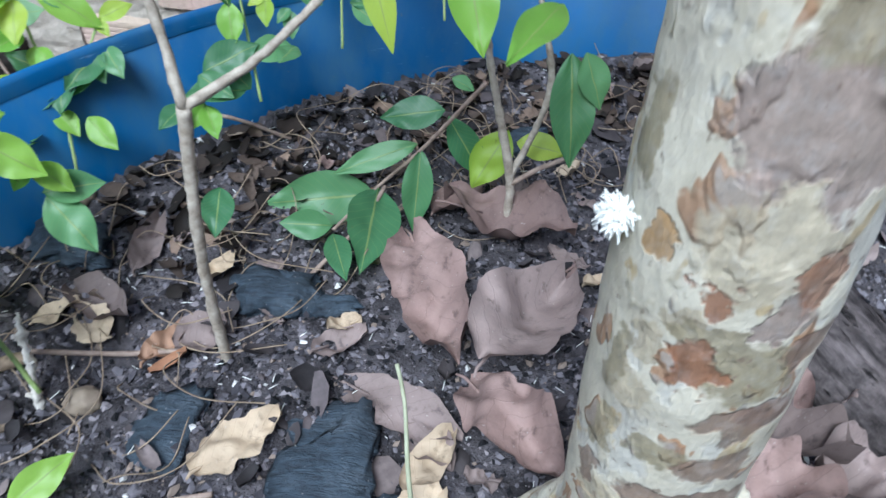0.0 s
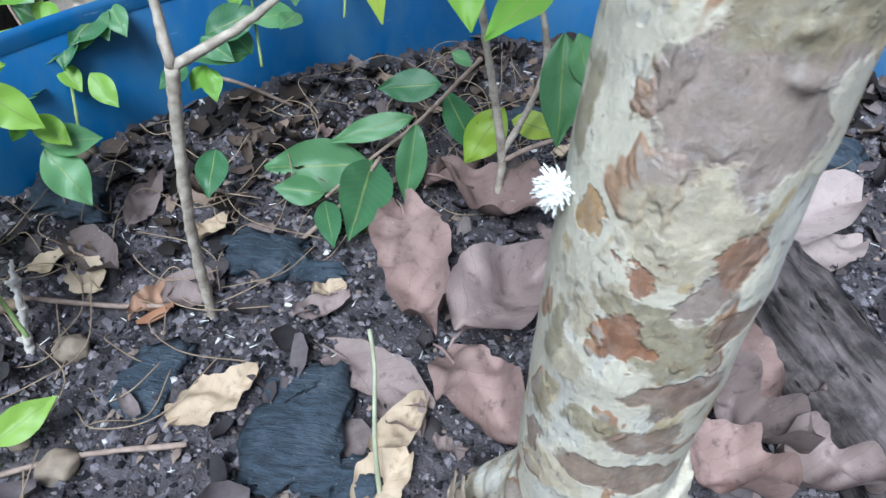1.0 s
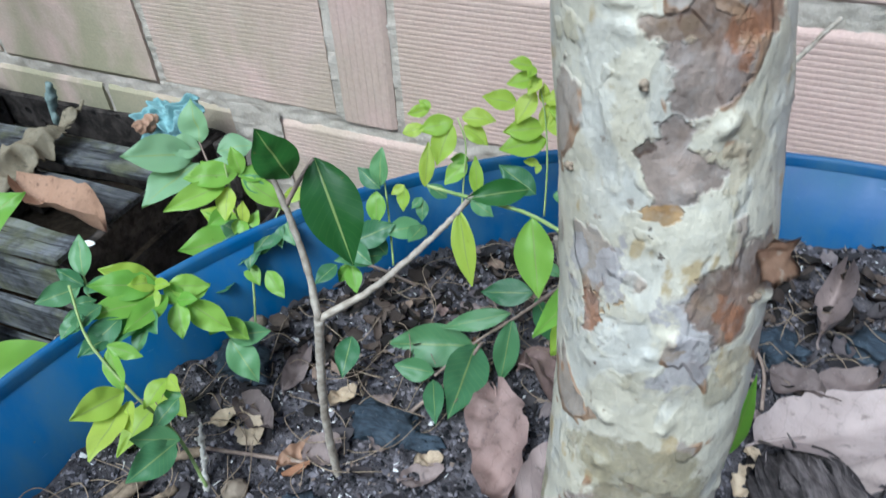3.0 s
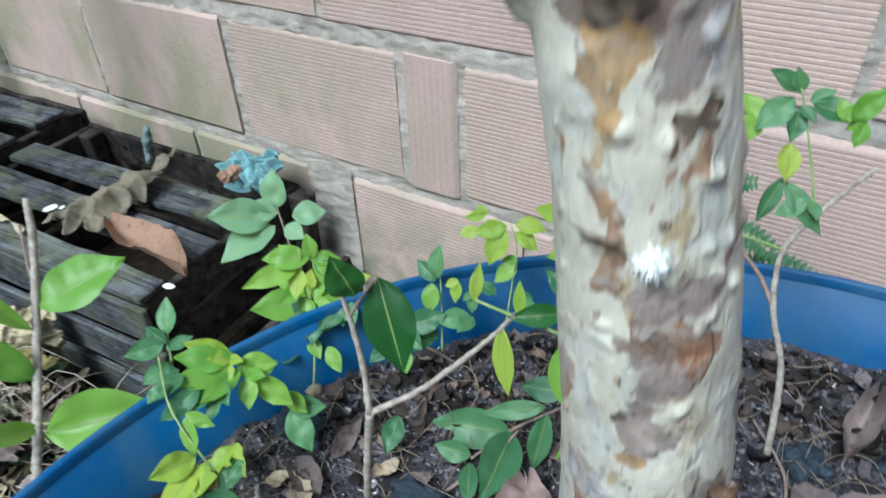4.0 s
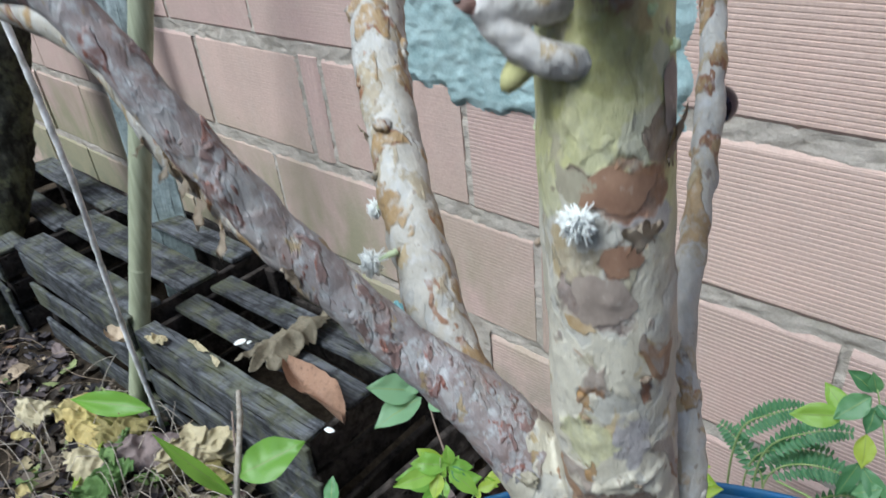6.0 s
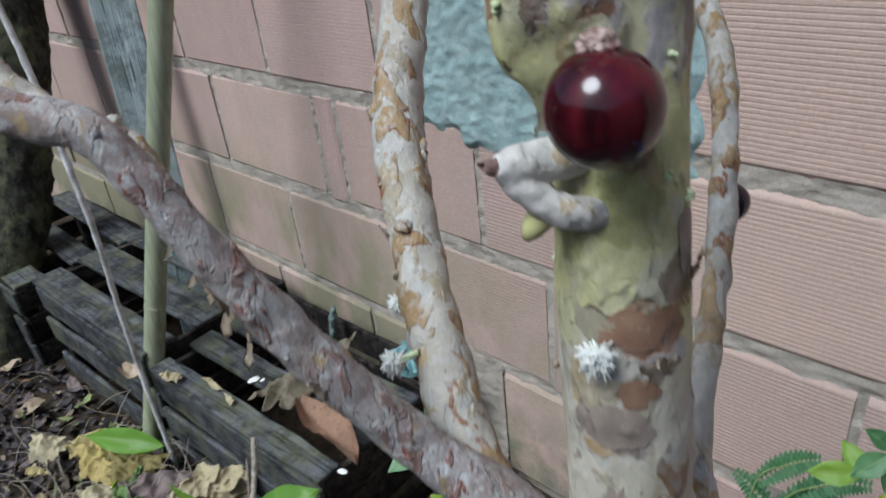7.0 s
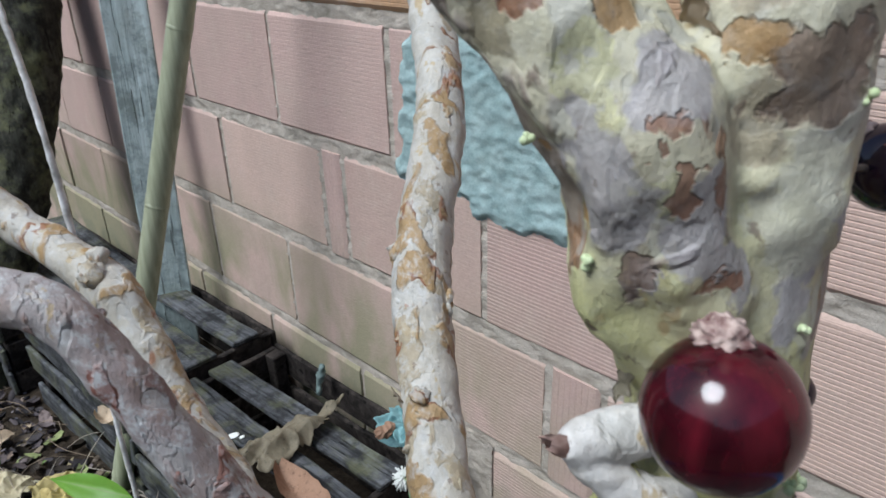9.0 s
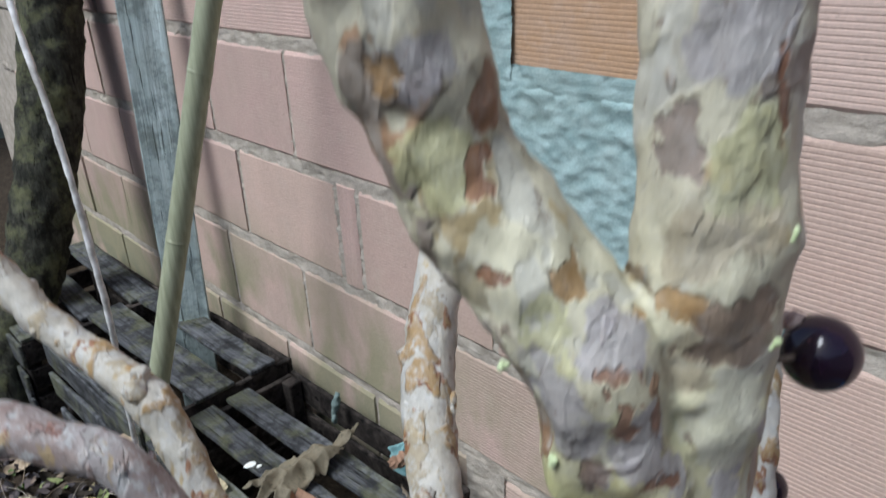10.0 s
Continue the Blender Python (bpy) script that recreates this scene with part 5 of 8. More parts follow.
def dry_leaf(a, b, W, mat, label, height, curl=0.25, crumple=1.0, lift=0.003, tilt=(0, 0), lobed=0.0, group="fallen leaves in the tub"):
    a, b = Vector(a), Vector(b)
    L = (b - a).length
    bm = dry_leaf_mesh(L, W, rng, curl, crumple, lobed)
    ob = tagged(part("dry_leaf", bm, mat), label, "leaf", group)
    c = (a + b) / 2
    ang = math.degrees(math.atan2(b.y - a.y, b.x - a.x)) - 90
    low = min(v.co.z for v in ob.data.vertices)
    ob.matrix_world = pose(c.x, c.y, height(c.x, c.y) + lift - low * 0.6, tilt[0], tilt[1], ang)
    return ob


for a, b, w, mat, lab, curl, cr, lf, tl in (
        ((0.29, -0.402), (0.332, -0.491), 0.042, dry_pink, "large dry pinkish-brown leaf with torn edge", 0.3, 2.2, 0.008, (4, 10)),
        ((0.306, -0.387), (0.378, -0.40), 0.040, dry_pink, "large dry pinkish leaf, curled and veined", 0.35, 2.4, 0.010, (0, -8)),
        ((0.339, -0.491), (0.376, -0.425), 0.050, dry_brown, "broad dry mauve-brown leaf by the trunk", 0.25, 1.8, 0.011, (6, 8)),
        ((0.333, -0.490), (0.380, -0.536), 0.036, dry_pink, "dry pinkish leaf leaning on the trunk", 0.3, 2.2, 0.008, (8, 12)),
        ((0.232, -0.557), (0.260, -0.526), 0.022, dry_tan, "small pale tan leaf with ragged lobes", 0.25, 1.2, 0.004, (0, 0)),
        ((0.273, -0.497), (0.337, -0.519), 0.024, dry_brown, "dry grey-brown leaf lying flat", 0.15, 1.0, 0.004, (0, 5)),
        ((0.317, -0.546), (0.333, -0.516), 0.017, dry_tan, "small curled tan leaf on the soil", 0.4, 1.0, 0.004, (0, 0)),
        ((0.318, -0.572), (0.333, -0.545), 0.022, dry_tan, "pale broken leaf on the soil", 0.2, 1.0, 0.004, (0, 0)),
        ((0.184, -0.507), (0.195, -0.480), 0.012, dry_orange, "small curled orange-brown leaf", 0.5, 1.2, 0.004, (0, 10)),
        ((0.202, -0.436), (0.193, -0.456), 0.015, dry_tan, "small pale leaf scrap", 0.4, 1.0, 0.003, (0, 0)),
        ((0.159, -0.460), (0.155, -0.424), 0.016, dry_brown, "narrow dry leaf standing on edge", 0.5, 1.0, 0.006, (10, 25)),
        ((0.196, -0.496), (0.215, -0.478), 0.022, dry_brown, "small brown leaf beside a stem", 0.3, 1.2, 0.003, (0, 0)),
        ((0.260, -0.486), (0.283, -0.470), 0.020, dry_brown, "small mauve-brown leaf on the soil", 0.3, 1.2, 0.003, (0, 0)),
        ((0.452, -0.386), (0.545, -0.330), 0.058, dry_pale, "very large pale pinkish dry leaf", 0.12, 0.8, 0.012, (0, -10)),
        ((0.500, -0.390), (0.545, -0.355), 0.028, dry_pale, "pale dry leaf under a larger one", 0.2, 0.8, 0.006, (0, 0)),
        ((0.482, -0.332), (0.520, -0.302), 0.030, dry_brown, "dry brown leaf by the tub wall", 0.3, 1.2, 0.006, (0, 0)),
        ((0.443, -0.492), (0.490, -0.512), 0.026, dry_brown, "curled dry leaf by the trunk foot", 0.9, 3.4, 0.012, (0, 10)),
        ((0.437, -0.515), (0.478, -0.537), 0.026, dry_pink, "dry pinkish leaf by the trunk foot", 0.8, 3.4, 0.008, (0, 0)),
        ((0.478, -0.512), (0.515, -0.524), 0.026, dry_brown, "dry brown leaf by the log", 0.8, 3.4, 0.010, (0, 0)),
        ((0.463, -0.450), (0.483, -0.487), 0.028, dry_pink, "upright curled dry leaf by the log", 0.6, 1.2, 0.010, (0, 25)),
        ((0.135, -0.476), (0.172, -0.490), 0.022, dry_brown, "dry brown leaf on the soil", 0.3, 1.0, 0.004, (0, 0)),
        ((0.298, -0.378), (0.324, -0.352), 0.020, dry_pink, "small folded pinkish leaf", 0.5, 1.0, 0.008, (0, 0)),
        ((0.483, -0.283), (0.496, -0.212), 0.024, dry_brown, "rolled dry leaf leaning on the tub wall", 0.9, 1.0, 0.006, (6, 0)),
        ((0.455, -0.322), (0.488, -0.334), 0.026, dry_brown, "dry brown leaf on the soil", 0.3, 1.2, 0.006, (0, 0))):
    dry_leaf(a, b, w, mat, lab, soil_height, curl, cr, lf, tl, 0.5 if "ragged" in lab else 0.2 if "torn" in lab or "broken" in lab else 0.08)

tones = (dry_brown, dry_brown, dry_pink, dry_brown, dry_tan)
for i in range(62):
    x, y = in_tub(rng)
    if math.hypot(x - 0.40, y + 0.566) < 0.04 or (y < -0.6 and x > 0.3):
        continue
    a = rng.uniform(0, 6.3)
    L = rng.uniform(0.014, 0.034)
    d = Vector((math.cos(a), math.sin(a))) * L / 2
    if math.hypot(x - TUB[0], y - TUB[1]) > 0.40:
        continue
    dry_leaf(Vector((x, y)) - d, Vector((x, y)) + d, L * rng.uniform(0.4, 0.75), rng.choice(tones), "small dry curled leaf on the soil", soil_height, rng.uniform(0.1, 0.55), rng.uniform(0.8, 1.6), 0.002, (rng.uniform(-12, 12), rng.uniform(-18, 18)), 0.25)

# old log piece
log = thing("old_log", "weathered grey split log piece with torn fibres", "log", at=pose(0.0, 0.0, SOIL))
bm = bmesh.new()
axis = Vector((0.46, -0.83, 0)).normalized()
start = Vector((0.472, -0.385, 0.006))
sidev = axis.cross(Vector((0, 0, 1)))
segs, rings_n = 56, 46
prev = None
for i in range(rings_n + 1):
    u = i / rings_n
    ring = []
    for k in range(segs):
        t = 2 * math.pi * k / segs
        r = 0.027 + 0.004 * math.cos(2 * t + 0.5)
        n = sidev * math.cos(t) + Vector((0, 0, 1)) * math.sin(t) * 0.75
        fibre = noise.fractal(Vector((k * 0.55, u * 3.0, 3.0)), 0.7, 2.0, 3)
        end = 0.012 * noise.noise(Vector((k * 0.7, 0, 9))) * (u < 0.05 or u > 0.95)
        co = start + axis * (0.155 * u + end) + n * (r + 0.0060 * fibre + 0.0035 * noise.noise(Vector((k * 1.9, u * 14, 1)))) * (1 - 0.25 * max(0, u - 0.9) / 0.1 - 0.35 * max(0, 0.07 - u) / 0.07)
        ring.append(bm.verts.new(co))
    if prev:
        for k in range(segs):
            bm.faces.new((prev[k], prev[(k + 1) % segs], ring[(k + 1) % segs], ring[k]))
    else:
        bm.faces.new(ring[::-1])
    prev = ring
bm.faces.new(prev)
lie = basis(start, axis, Vector((0, 0, 1)))
bm.transform(lie.inverted())
part("log_body", bm, log_wood, log).matrix_basis = lie
bm = bmesh.new()
for _ in range(12):
    p = start + axis * rng.uniform(0, 0.03) + sidev * rng.uniform(-0.024, 0.024) + Vector((0, 0, rng.uniform(0, 0.018)))
    q = p - axis * rng.uniform(0.003, 0.009) + Vector((rng.uniform(-0.004, 0.004), rng.uniform(-0.004, 0.004), rng.uniform(-0.002, 0.006)))
    tube(bm, [(*p, 0.0013), (*q, 0.0003)], 5, 0.006)
tagged(part("torn_fibres", bm, log_wood, log), kind="stuff")

# bleached twig end standing in the soil
bm = bmesh.new()
tube(bm, [(0.150, -0.536, 0.278, 0.0016), (0.1485, -0.533, 0.290, 0.0021), (0.147, -0.529, 0.297, 0.0014), (0.146, -0.526, 0.303, 0.0022), (0.144, -0.522, 0.310, 0.0013), (0.143, -0.520, 0.315, 0.0023), (0.142, -0.517, 0.320, 0.0009), (0.1415, -0.515, 0.324, 0.0005)], 12, 0.0010, 0.0014, 480)
for a, b in (((0.1485, -0.533, 0.290), (0.1455, -0.535, 0.293)), ((0.146, -0.526, 0.303), (0.1492, -0.526, 0.306)), ((0.143, -0.520, 0.315), (0.1405, -0.5225, 0.3165))):
    tube(bm, [(*a, 0.0014), (*b, 0.0007)], 8, 0.001, 0.0006, 500)
tagged(part("bleached_twig", bm, pale_wood), "short bleached knobbly twig stuck in soil", "twig")
# green shoot and loose twigs
bm = bmesh.new()
tube(bm, [(0.327, -0.566, 0.28, 0.0011), (0.321, -0.553, 0.310, 0.0010), (0.316, -0.535, 0.333, 0.0008), (0.311, -0.525, 0.342, 0.0009)], 7, 0.006)
tagged(part("bare_shoot", bm, cane), "thin bare olive shoot in the soil", "plant")
for pts, lab in (([(0.165, -0.60, 0.003), (0.20, -0.578, 0.004), (0.245, -0.565, 0.006)], "thin dark twig fallen on the soil"), ([(0.12, -0.36, 0.006), (0.16, -0.345, 0.010), (0.20, -0.335, 0.005)], "pale fallen twig by the tub wall"), ([(0.14, -0.52, 0.012), (0.17, -0.503, 0.008), (0.20, -0.497, 0.004)], "thin brown fallen twig"), ([(0.24, -0.44, 0.003), (0.262, -0.40, 0.012), (0.27, -0.375, 0.022)], "thin fallen twig under the leaves"), ([(0.42, -0.27, 0.004), (0.45, -0.31, 0.006), (0.455, -0.35, 0.004)], "grey twig fallen by the log")):
    bm = bmesh.new()
    tube(bm, [(x, y, soil_height(x, y) + h, 0.0013) for x, y, h in pts], 7, 0.006, 0.0003, 200)
    tagged(part("fallen_twig", bm, twig_brown), lab, "twig", "fallen twigs")

stick_bark = plain("brown_stick_bark", (0.055, 0.040, 0.028), (0.27, 0.205, 0.14), 150, 0.85)
for a, b, r in (((0.113, -0.576), (0.121, -0.5315), 0.0040), ((0.122, -0.575), (0.137, -0.545), 0.0030), ((0.106, -0.577), (0.112, -0.547), 0.0027), ((0.128, -0.566), (0.148, -0.548), 0.0022), ((0.119, -0.534), (0.140, -0.518), 0.0032), ((0.106, -0.528), (0.092, -0.490), 0.0028)):
    bm = bmesh.new()
    za, zb = soil_height(*a) + r * 0.7, soil_height(*b) + r * 1.6
    tube(bm, [(*a, za, r), ((a[0] + b[0]) / 2 + 0.001, (a[1] + b[1]) / 2, (za + zb) / 2 + 0.001, r * 0.95), (*b, zb, r * 0.8)], 14, 0.003, r * 0.3, 160)
    tagged(part("dry_stick", bm, stick_bark), "stout broken brown stick lying on the soil", "twig", "broken sticks in the tub")


# ---- living plants ----
def leaf_mesh(L, W, fold, droop, wave, rng):
    bm = bmesh.new()
    uvl = bm.loops.layers.uv.new("UVMap")
    nu, nv = 12, 6
    o = Vector((rng.uniform(0, 60), rng.uniform(0, 60), 0))
    g = []
    for i in range(nu + 1):
        u = i / nu
        prof = (math.sin(math.pi * u ** 0.88) ** 0.9) * (1 - 0.25 * max(0, u - 0.7) / 0.3) if 0 < u < 1 else 0.0
        half = 0.5 * W * prof * (1.0 - 0.12 * u) + 0.0003
        row = []
        for k in range(nv + 1):
            v = 2 * k / nv - 1
            z = fold * abs(v) * half - droop * L * (u - 0.1) ** 2 * 0.8 + droop * L * u * 0.72
            z += wave * W * 0.12 * noise.noise(Vector((u * 4, v * 1.5, 0)) + o)
            row.append((bm.verts.new((v * half, u * L, z)), (k / nv, u)))
        g.append(row)
    for a, b in zip(g, g[1:]):
        for k in range(nv):
            q = (a[k], a[k + 1], b[k + 1], b[k])
            f = bm.faces.new([p[0] for p in q])
            for loop, p in zip(f.loops, q):
                loop[uvl].uv = p[1]
    return bm


TONES = {"f": leaf_fern, "p": leaf_pale, "d": leaf_dark, "m": leaf_mid, "b": leaf_bright, "l": leaf_lime}


def leaf_at(base, tip, W, tone, parent, inv, up=None):
    base, tip = Vector(base), Vector(tip)
    d = (tip - base) * (1.0 if tone == "p" else 1.15)
    W = min(W * 1.2, {"p": 0.8, "d": 0.72}.get(tone, 0.60) * d.length)
    # leaves mostly face up and towards the open side of the yard
    up = up or Vector((0.2 + rng.uniform(-0.25, 0.25), -0.65 + rng.uniform(-0.25, 0.25), 0.8))
    bm = leaf_mesh(d.length, W, rng.uniform(0.12, 0.4), rng.uniform(0.05, 0.25), 1.0, rng)
    bm.transform(inv @ basis(base, d, up))
    return part("leaf", bm, TONES[tone], parent)


def plant(name, label, stems, leaves, stem_mat=None, bushy=0.0):
    root = Vector(stems[0][0][:3])
    top = thing(name, label, "plant", at=pose(*root))
    inv = top.matrix_world.inverted()
    for s in stems:
        bm = bmesh.new()
        tube(bm, [(*q[:3], q[3] * 0.82) for q in s], 10, 0.003, s[0][3] * 0.20, 330)
        bm.transform(inv)
        mat = stem_mat or (twig_grey if s[0][3] > 0.0024 else twig_brown if s[0][3] > 0.0014 else twig_green)
        part("stem", bm, mat, top)
    for l in leaves:
        leaf_at(l[0:3], l[3:6], l[6], l[7], top, inv)
        if bushy and rng.random() < bushy:
            p, q = Vector(l[0:3]), Vector(l[3:6])
            d = q - p
            turn = Matrix.Rotation(rng.choice((-1, 1)) * rng.uniform(0.8, 1.7), 3, Vector((rng.uniform(-0.4, 0.4), -0.6, 0.8)))
            leaf_at(p - d * 0.08, p + turn @ d * rng.uniform(0.5, 0.8), l[6] * 0.8, l[7], top, inv)
    return top


plant('folded_seedling', 'tiny seedling with one folded bright green leaf',
      [[(0.172, -0.588, 0.283, 0.0009), (0.173, -0.586, 0.298, 0.0008)]],
      [(0.173, -0.586, 0.298, 0.187, -0.566, 0.304, 0.012, 'b'), (0.173, -0.586, 0.297, 0.168, -0.592, 0.301, 0.006, 'l')])
# plants: stems as (x, y, z, r) paths, leaves as base, tip, width, tone
plant('sapling', 'slender grey-stemmed sapling with two dark glossy leaves',
      [[(0.2205, -0.495, 0.275, 0.0032), (0.222, -0.494, 0.35, 0.0029), (0.228, -0.4881, 0.4203, 0.0033)],
       [(0.228, -0.4881, 0.4203, 0.0026), (0.222, -0.481, 0.45, 0.0022), (0.214, -0.477, 0.48, 0.002), (0.209, -0.476, 0.497, 0.0016)],
       [(0.214, -0.477, 0.48, 0.0018), (0.218, -0.471, 0.489, 0.0014), (0.224, -0.462, 0.5, 0.0012)],
       [(0.228, -0.4881, 0.4203, 0.0026), (0.248, -0.469, 0.43, 0.0022), (0.265, -0.446, 0.443, 0.0019), (0.278, -0.428, 0.456, 0.0017), (0.285, -0.417, 0.465, 0.0016)],
       [(0.257, -0.414, 0.461, 0.0011), (0.285, -0.414, 0.459, 0.0013), (0.314, -0.414, 0.457, 0.0013), (0.353, -0.424, 0.45, 0.0014)]],
      [(0.2215, -0.4775, 0.4985, 0.2145, -0.4830, 0.5225, 0.0205, 'd'),
       (0.224, -0.461, 0.5, 0.244, -0.475, 0.46, 0.0242, 'd'),
       (0.28, -0.425, 0.459, 0.291, -0.438, 0.428, 0.0105, 'l'),
       (0.31, -0.404, 0.465, 0.286, -0.419, 0.464, 0.0116, 'd'),
       (0.316, -0.416, 0.457, 0.326, -0.434, 0.428, 0.0169, 'b'),
       (0.355, -0.433, 0.446, 0.3415, -0.4775, 0.4470, 0.0125, 'b'),
       (0.287, -0.417, 0.464, 0.283, -0.409, 0.479, 0.006, 'l'),
       (0.256, -0.415, 0.461, 0.254, -0.404, 0.478, 0.0069, 'l'),
       (0.1955, -0.422, 0.3290, 0.2010, -0.4450, 0.3200, 0.0140, 'm')])
plant('seedling', 'low seedling with broad green leaves over the soil',
      [[(0.341, -0.39, 0.258, 0.0032), (0.341, -0.385, 0.3, 0.0028), (0.34, -0.382, 0.328, 0.003), (0.331, -0.38, 0.367, 0.0025), (0.325, -0.382, 0.395, 0.0023), (0.321, -0.386, 0.423, 0.002)],
       [(0.34, -0.382, 0.328, 0.0025), (0.351, -0.374, 0.356, 0.002), (0.355, -0.37, 0.38, 0.0022), (0.348, -0.372, 0.411, 0.0018), (0.344, -0.371, 0.425, 0.0016)],
       [(0.324, -0.379, 0.38, 0.0015), (0.29, -0.366, 0.328, 0.0013), (0.2655, -0.375, 0.304, 0.0012), (0.249, -0.410, 0.299, 0.0011)],
       [(0.372, -0.376, 0.342, 0.0018), (0.355, -0.382, 0.335, 0.0016), (0.341, -0.383, 0.324, 0.0018)]],
      [(0.263, -0.372, 0.296, 0.211, -0.39, 0.296, 0.0271, 'm'),
       (0.2655, -0.376, 0.303, 0.2705, -0.4300, 0.2975, 0.0260, 'm'),
       (0.248, -0.408, 0.300, 0.2240, -0.4130, 0.302, 0.0165, 'm'),
       (0.2500, -0.414, 0.300, 0.2640, -0.4410, 0.2975, 0.0120, 'm'),
       (0.289, -0.366, 0.327, 0.288, -0.383, 0.289, 0.015, 'm'),
       (0.286, -0.361, 0.327, 0.247, -0.376, 0.314, 0.0124, 'm'),
       (0.301, -0.36, 0.35, 0.271, -0.365, 0.345, 0.0164, 'm'),
       (0.303, -0.361, 0.347, 0.321, -0.362, 0.315, 0.0147, 'm'),
       (0.336, -0.356, 0.339, 0.321, -0.37, 0.313, 0.0211, 'l'),
       (0.341, -0.359, 0.334, 0.365, -0.36, 0.331, 0.0184, 'l'),
       (0.362, -0.395, 0.408, 0.367, -0.413, 0.368, 0.0174, 'm')] +
      [(0.368, -0.399, 0.411, 0.376, -0.405, 0.391, 0.0161, 'm'),
       (0.301, -0.338, 0.357, 0.312, -0.339, 0.352, 0.013, 'm')])
plant('young_shrub', 'young leafy shrub leaning over the tub rim with bright green leaves',
      [[(0.167, -0.545, 0.314, 0.0012), (0.149, -0.537, 0.344, 0.0012), (0.13, -0.538, 0.374, 0.001), (0.106, -0.533, 0.401, 0.0009), (0.085, -0.517, 0.421, 0.0008)],
       [(0.14, -0.457, 0.329, 0.001), (0.131, -0.472, 0.37, 0.001), (0.113, -0.487, 0.393, 0.001), (0.101, -0.491, 0.404, 0.0009)]],
      [(0.11, -0.483, 0.4, 0.087, -0.504, 0.41, 0.0157, 'b'),
       (0.107, -0.481, 0.401, 0.087, -0.495, 0.414, 0.013, 'l'),
       (0.113, -0.486, 0.394, 0.093, -0.518, 0.401, 0.0156, 'b'),
       (0.12, -0.482, 0.389, 0.13, -0.495, 0.378, 0.019, 'b'),
       (0.124, -0.479, 0.388, 0.145, -0.475, 0.371, 0.0157, 'b'),
       (0.108, -0.485, 0.4, 0.114, -0.498, 0.392, 0.0129, 'l'),
       (0.112, -0.479, 0.397, 0.129, -0.467, 0.392, 0.0137, 'b'),
       (0.136, -0.468, 0.368, 0.15, -0.468, 0.357, 0.0126, 'b'),
       (0.118, -0.505, 0.391, 0.119, -0.518, 0.382, 0.0173, 'm'),
       (0.107, -0.511, 0.398, 0.101, -0.532, 0.392, 0.0193, 'm'),
       (0.138, -0.47, 0.352, 0.157, -0.477, 0.332, 0.02, 'm')] +
      [(0.13, -0.542, 0.379, 0.122, -0.566, 0.383, 0.0166, 'l'),
       (0.133, -0.546, 0.374, 0.137, -0.575, 0.371, 0.0159, 'l'),
       (0.14, -0.522, 0.373, 0.138, -0.538, 0.367, 0.0117, 'l'),
       (0.149, -0.526, 0.364, 0.145, -0.543, 0.358, 0.0215, 'm'),
       (0.156, -0.543, 0.349, 0.149, -0.57, 0.349, 0.0213, 'm'),
       (0.114, -0.53, 0.395, 0.125, -0.539, 0.378, 0.0098, 'b'),
       (0.092, -0.524, 0.406, 0.09, -0.536, 0.401, 0.02, 'm'),
       (0.082, -0.518, 0.406, 0.088, -0.51, 0.404, 0.0205, 'm'),
       (0.095, -0.511, 0.404, 0.092, -0.533, 0.401, 0.0194, 'm'),
       (0.112, -0.499, 0.393, 0.108, -0.523, 0.39, 0.0201, 'm'),
       (0.107, -0.519, 0.393, 0.103, -0.538, 0.394, 0.0186, 'm'),
       (0.100, -0.505, 0.318, 0.096, -0.541, 0.306, 0.0150, 'l')], bushy=0.8)
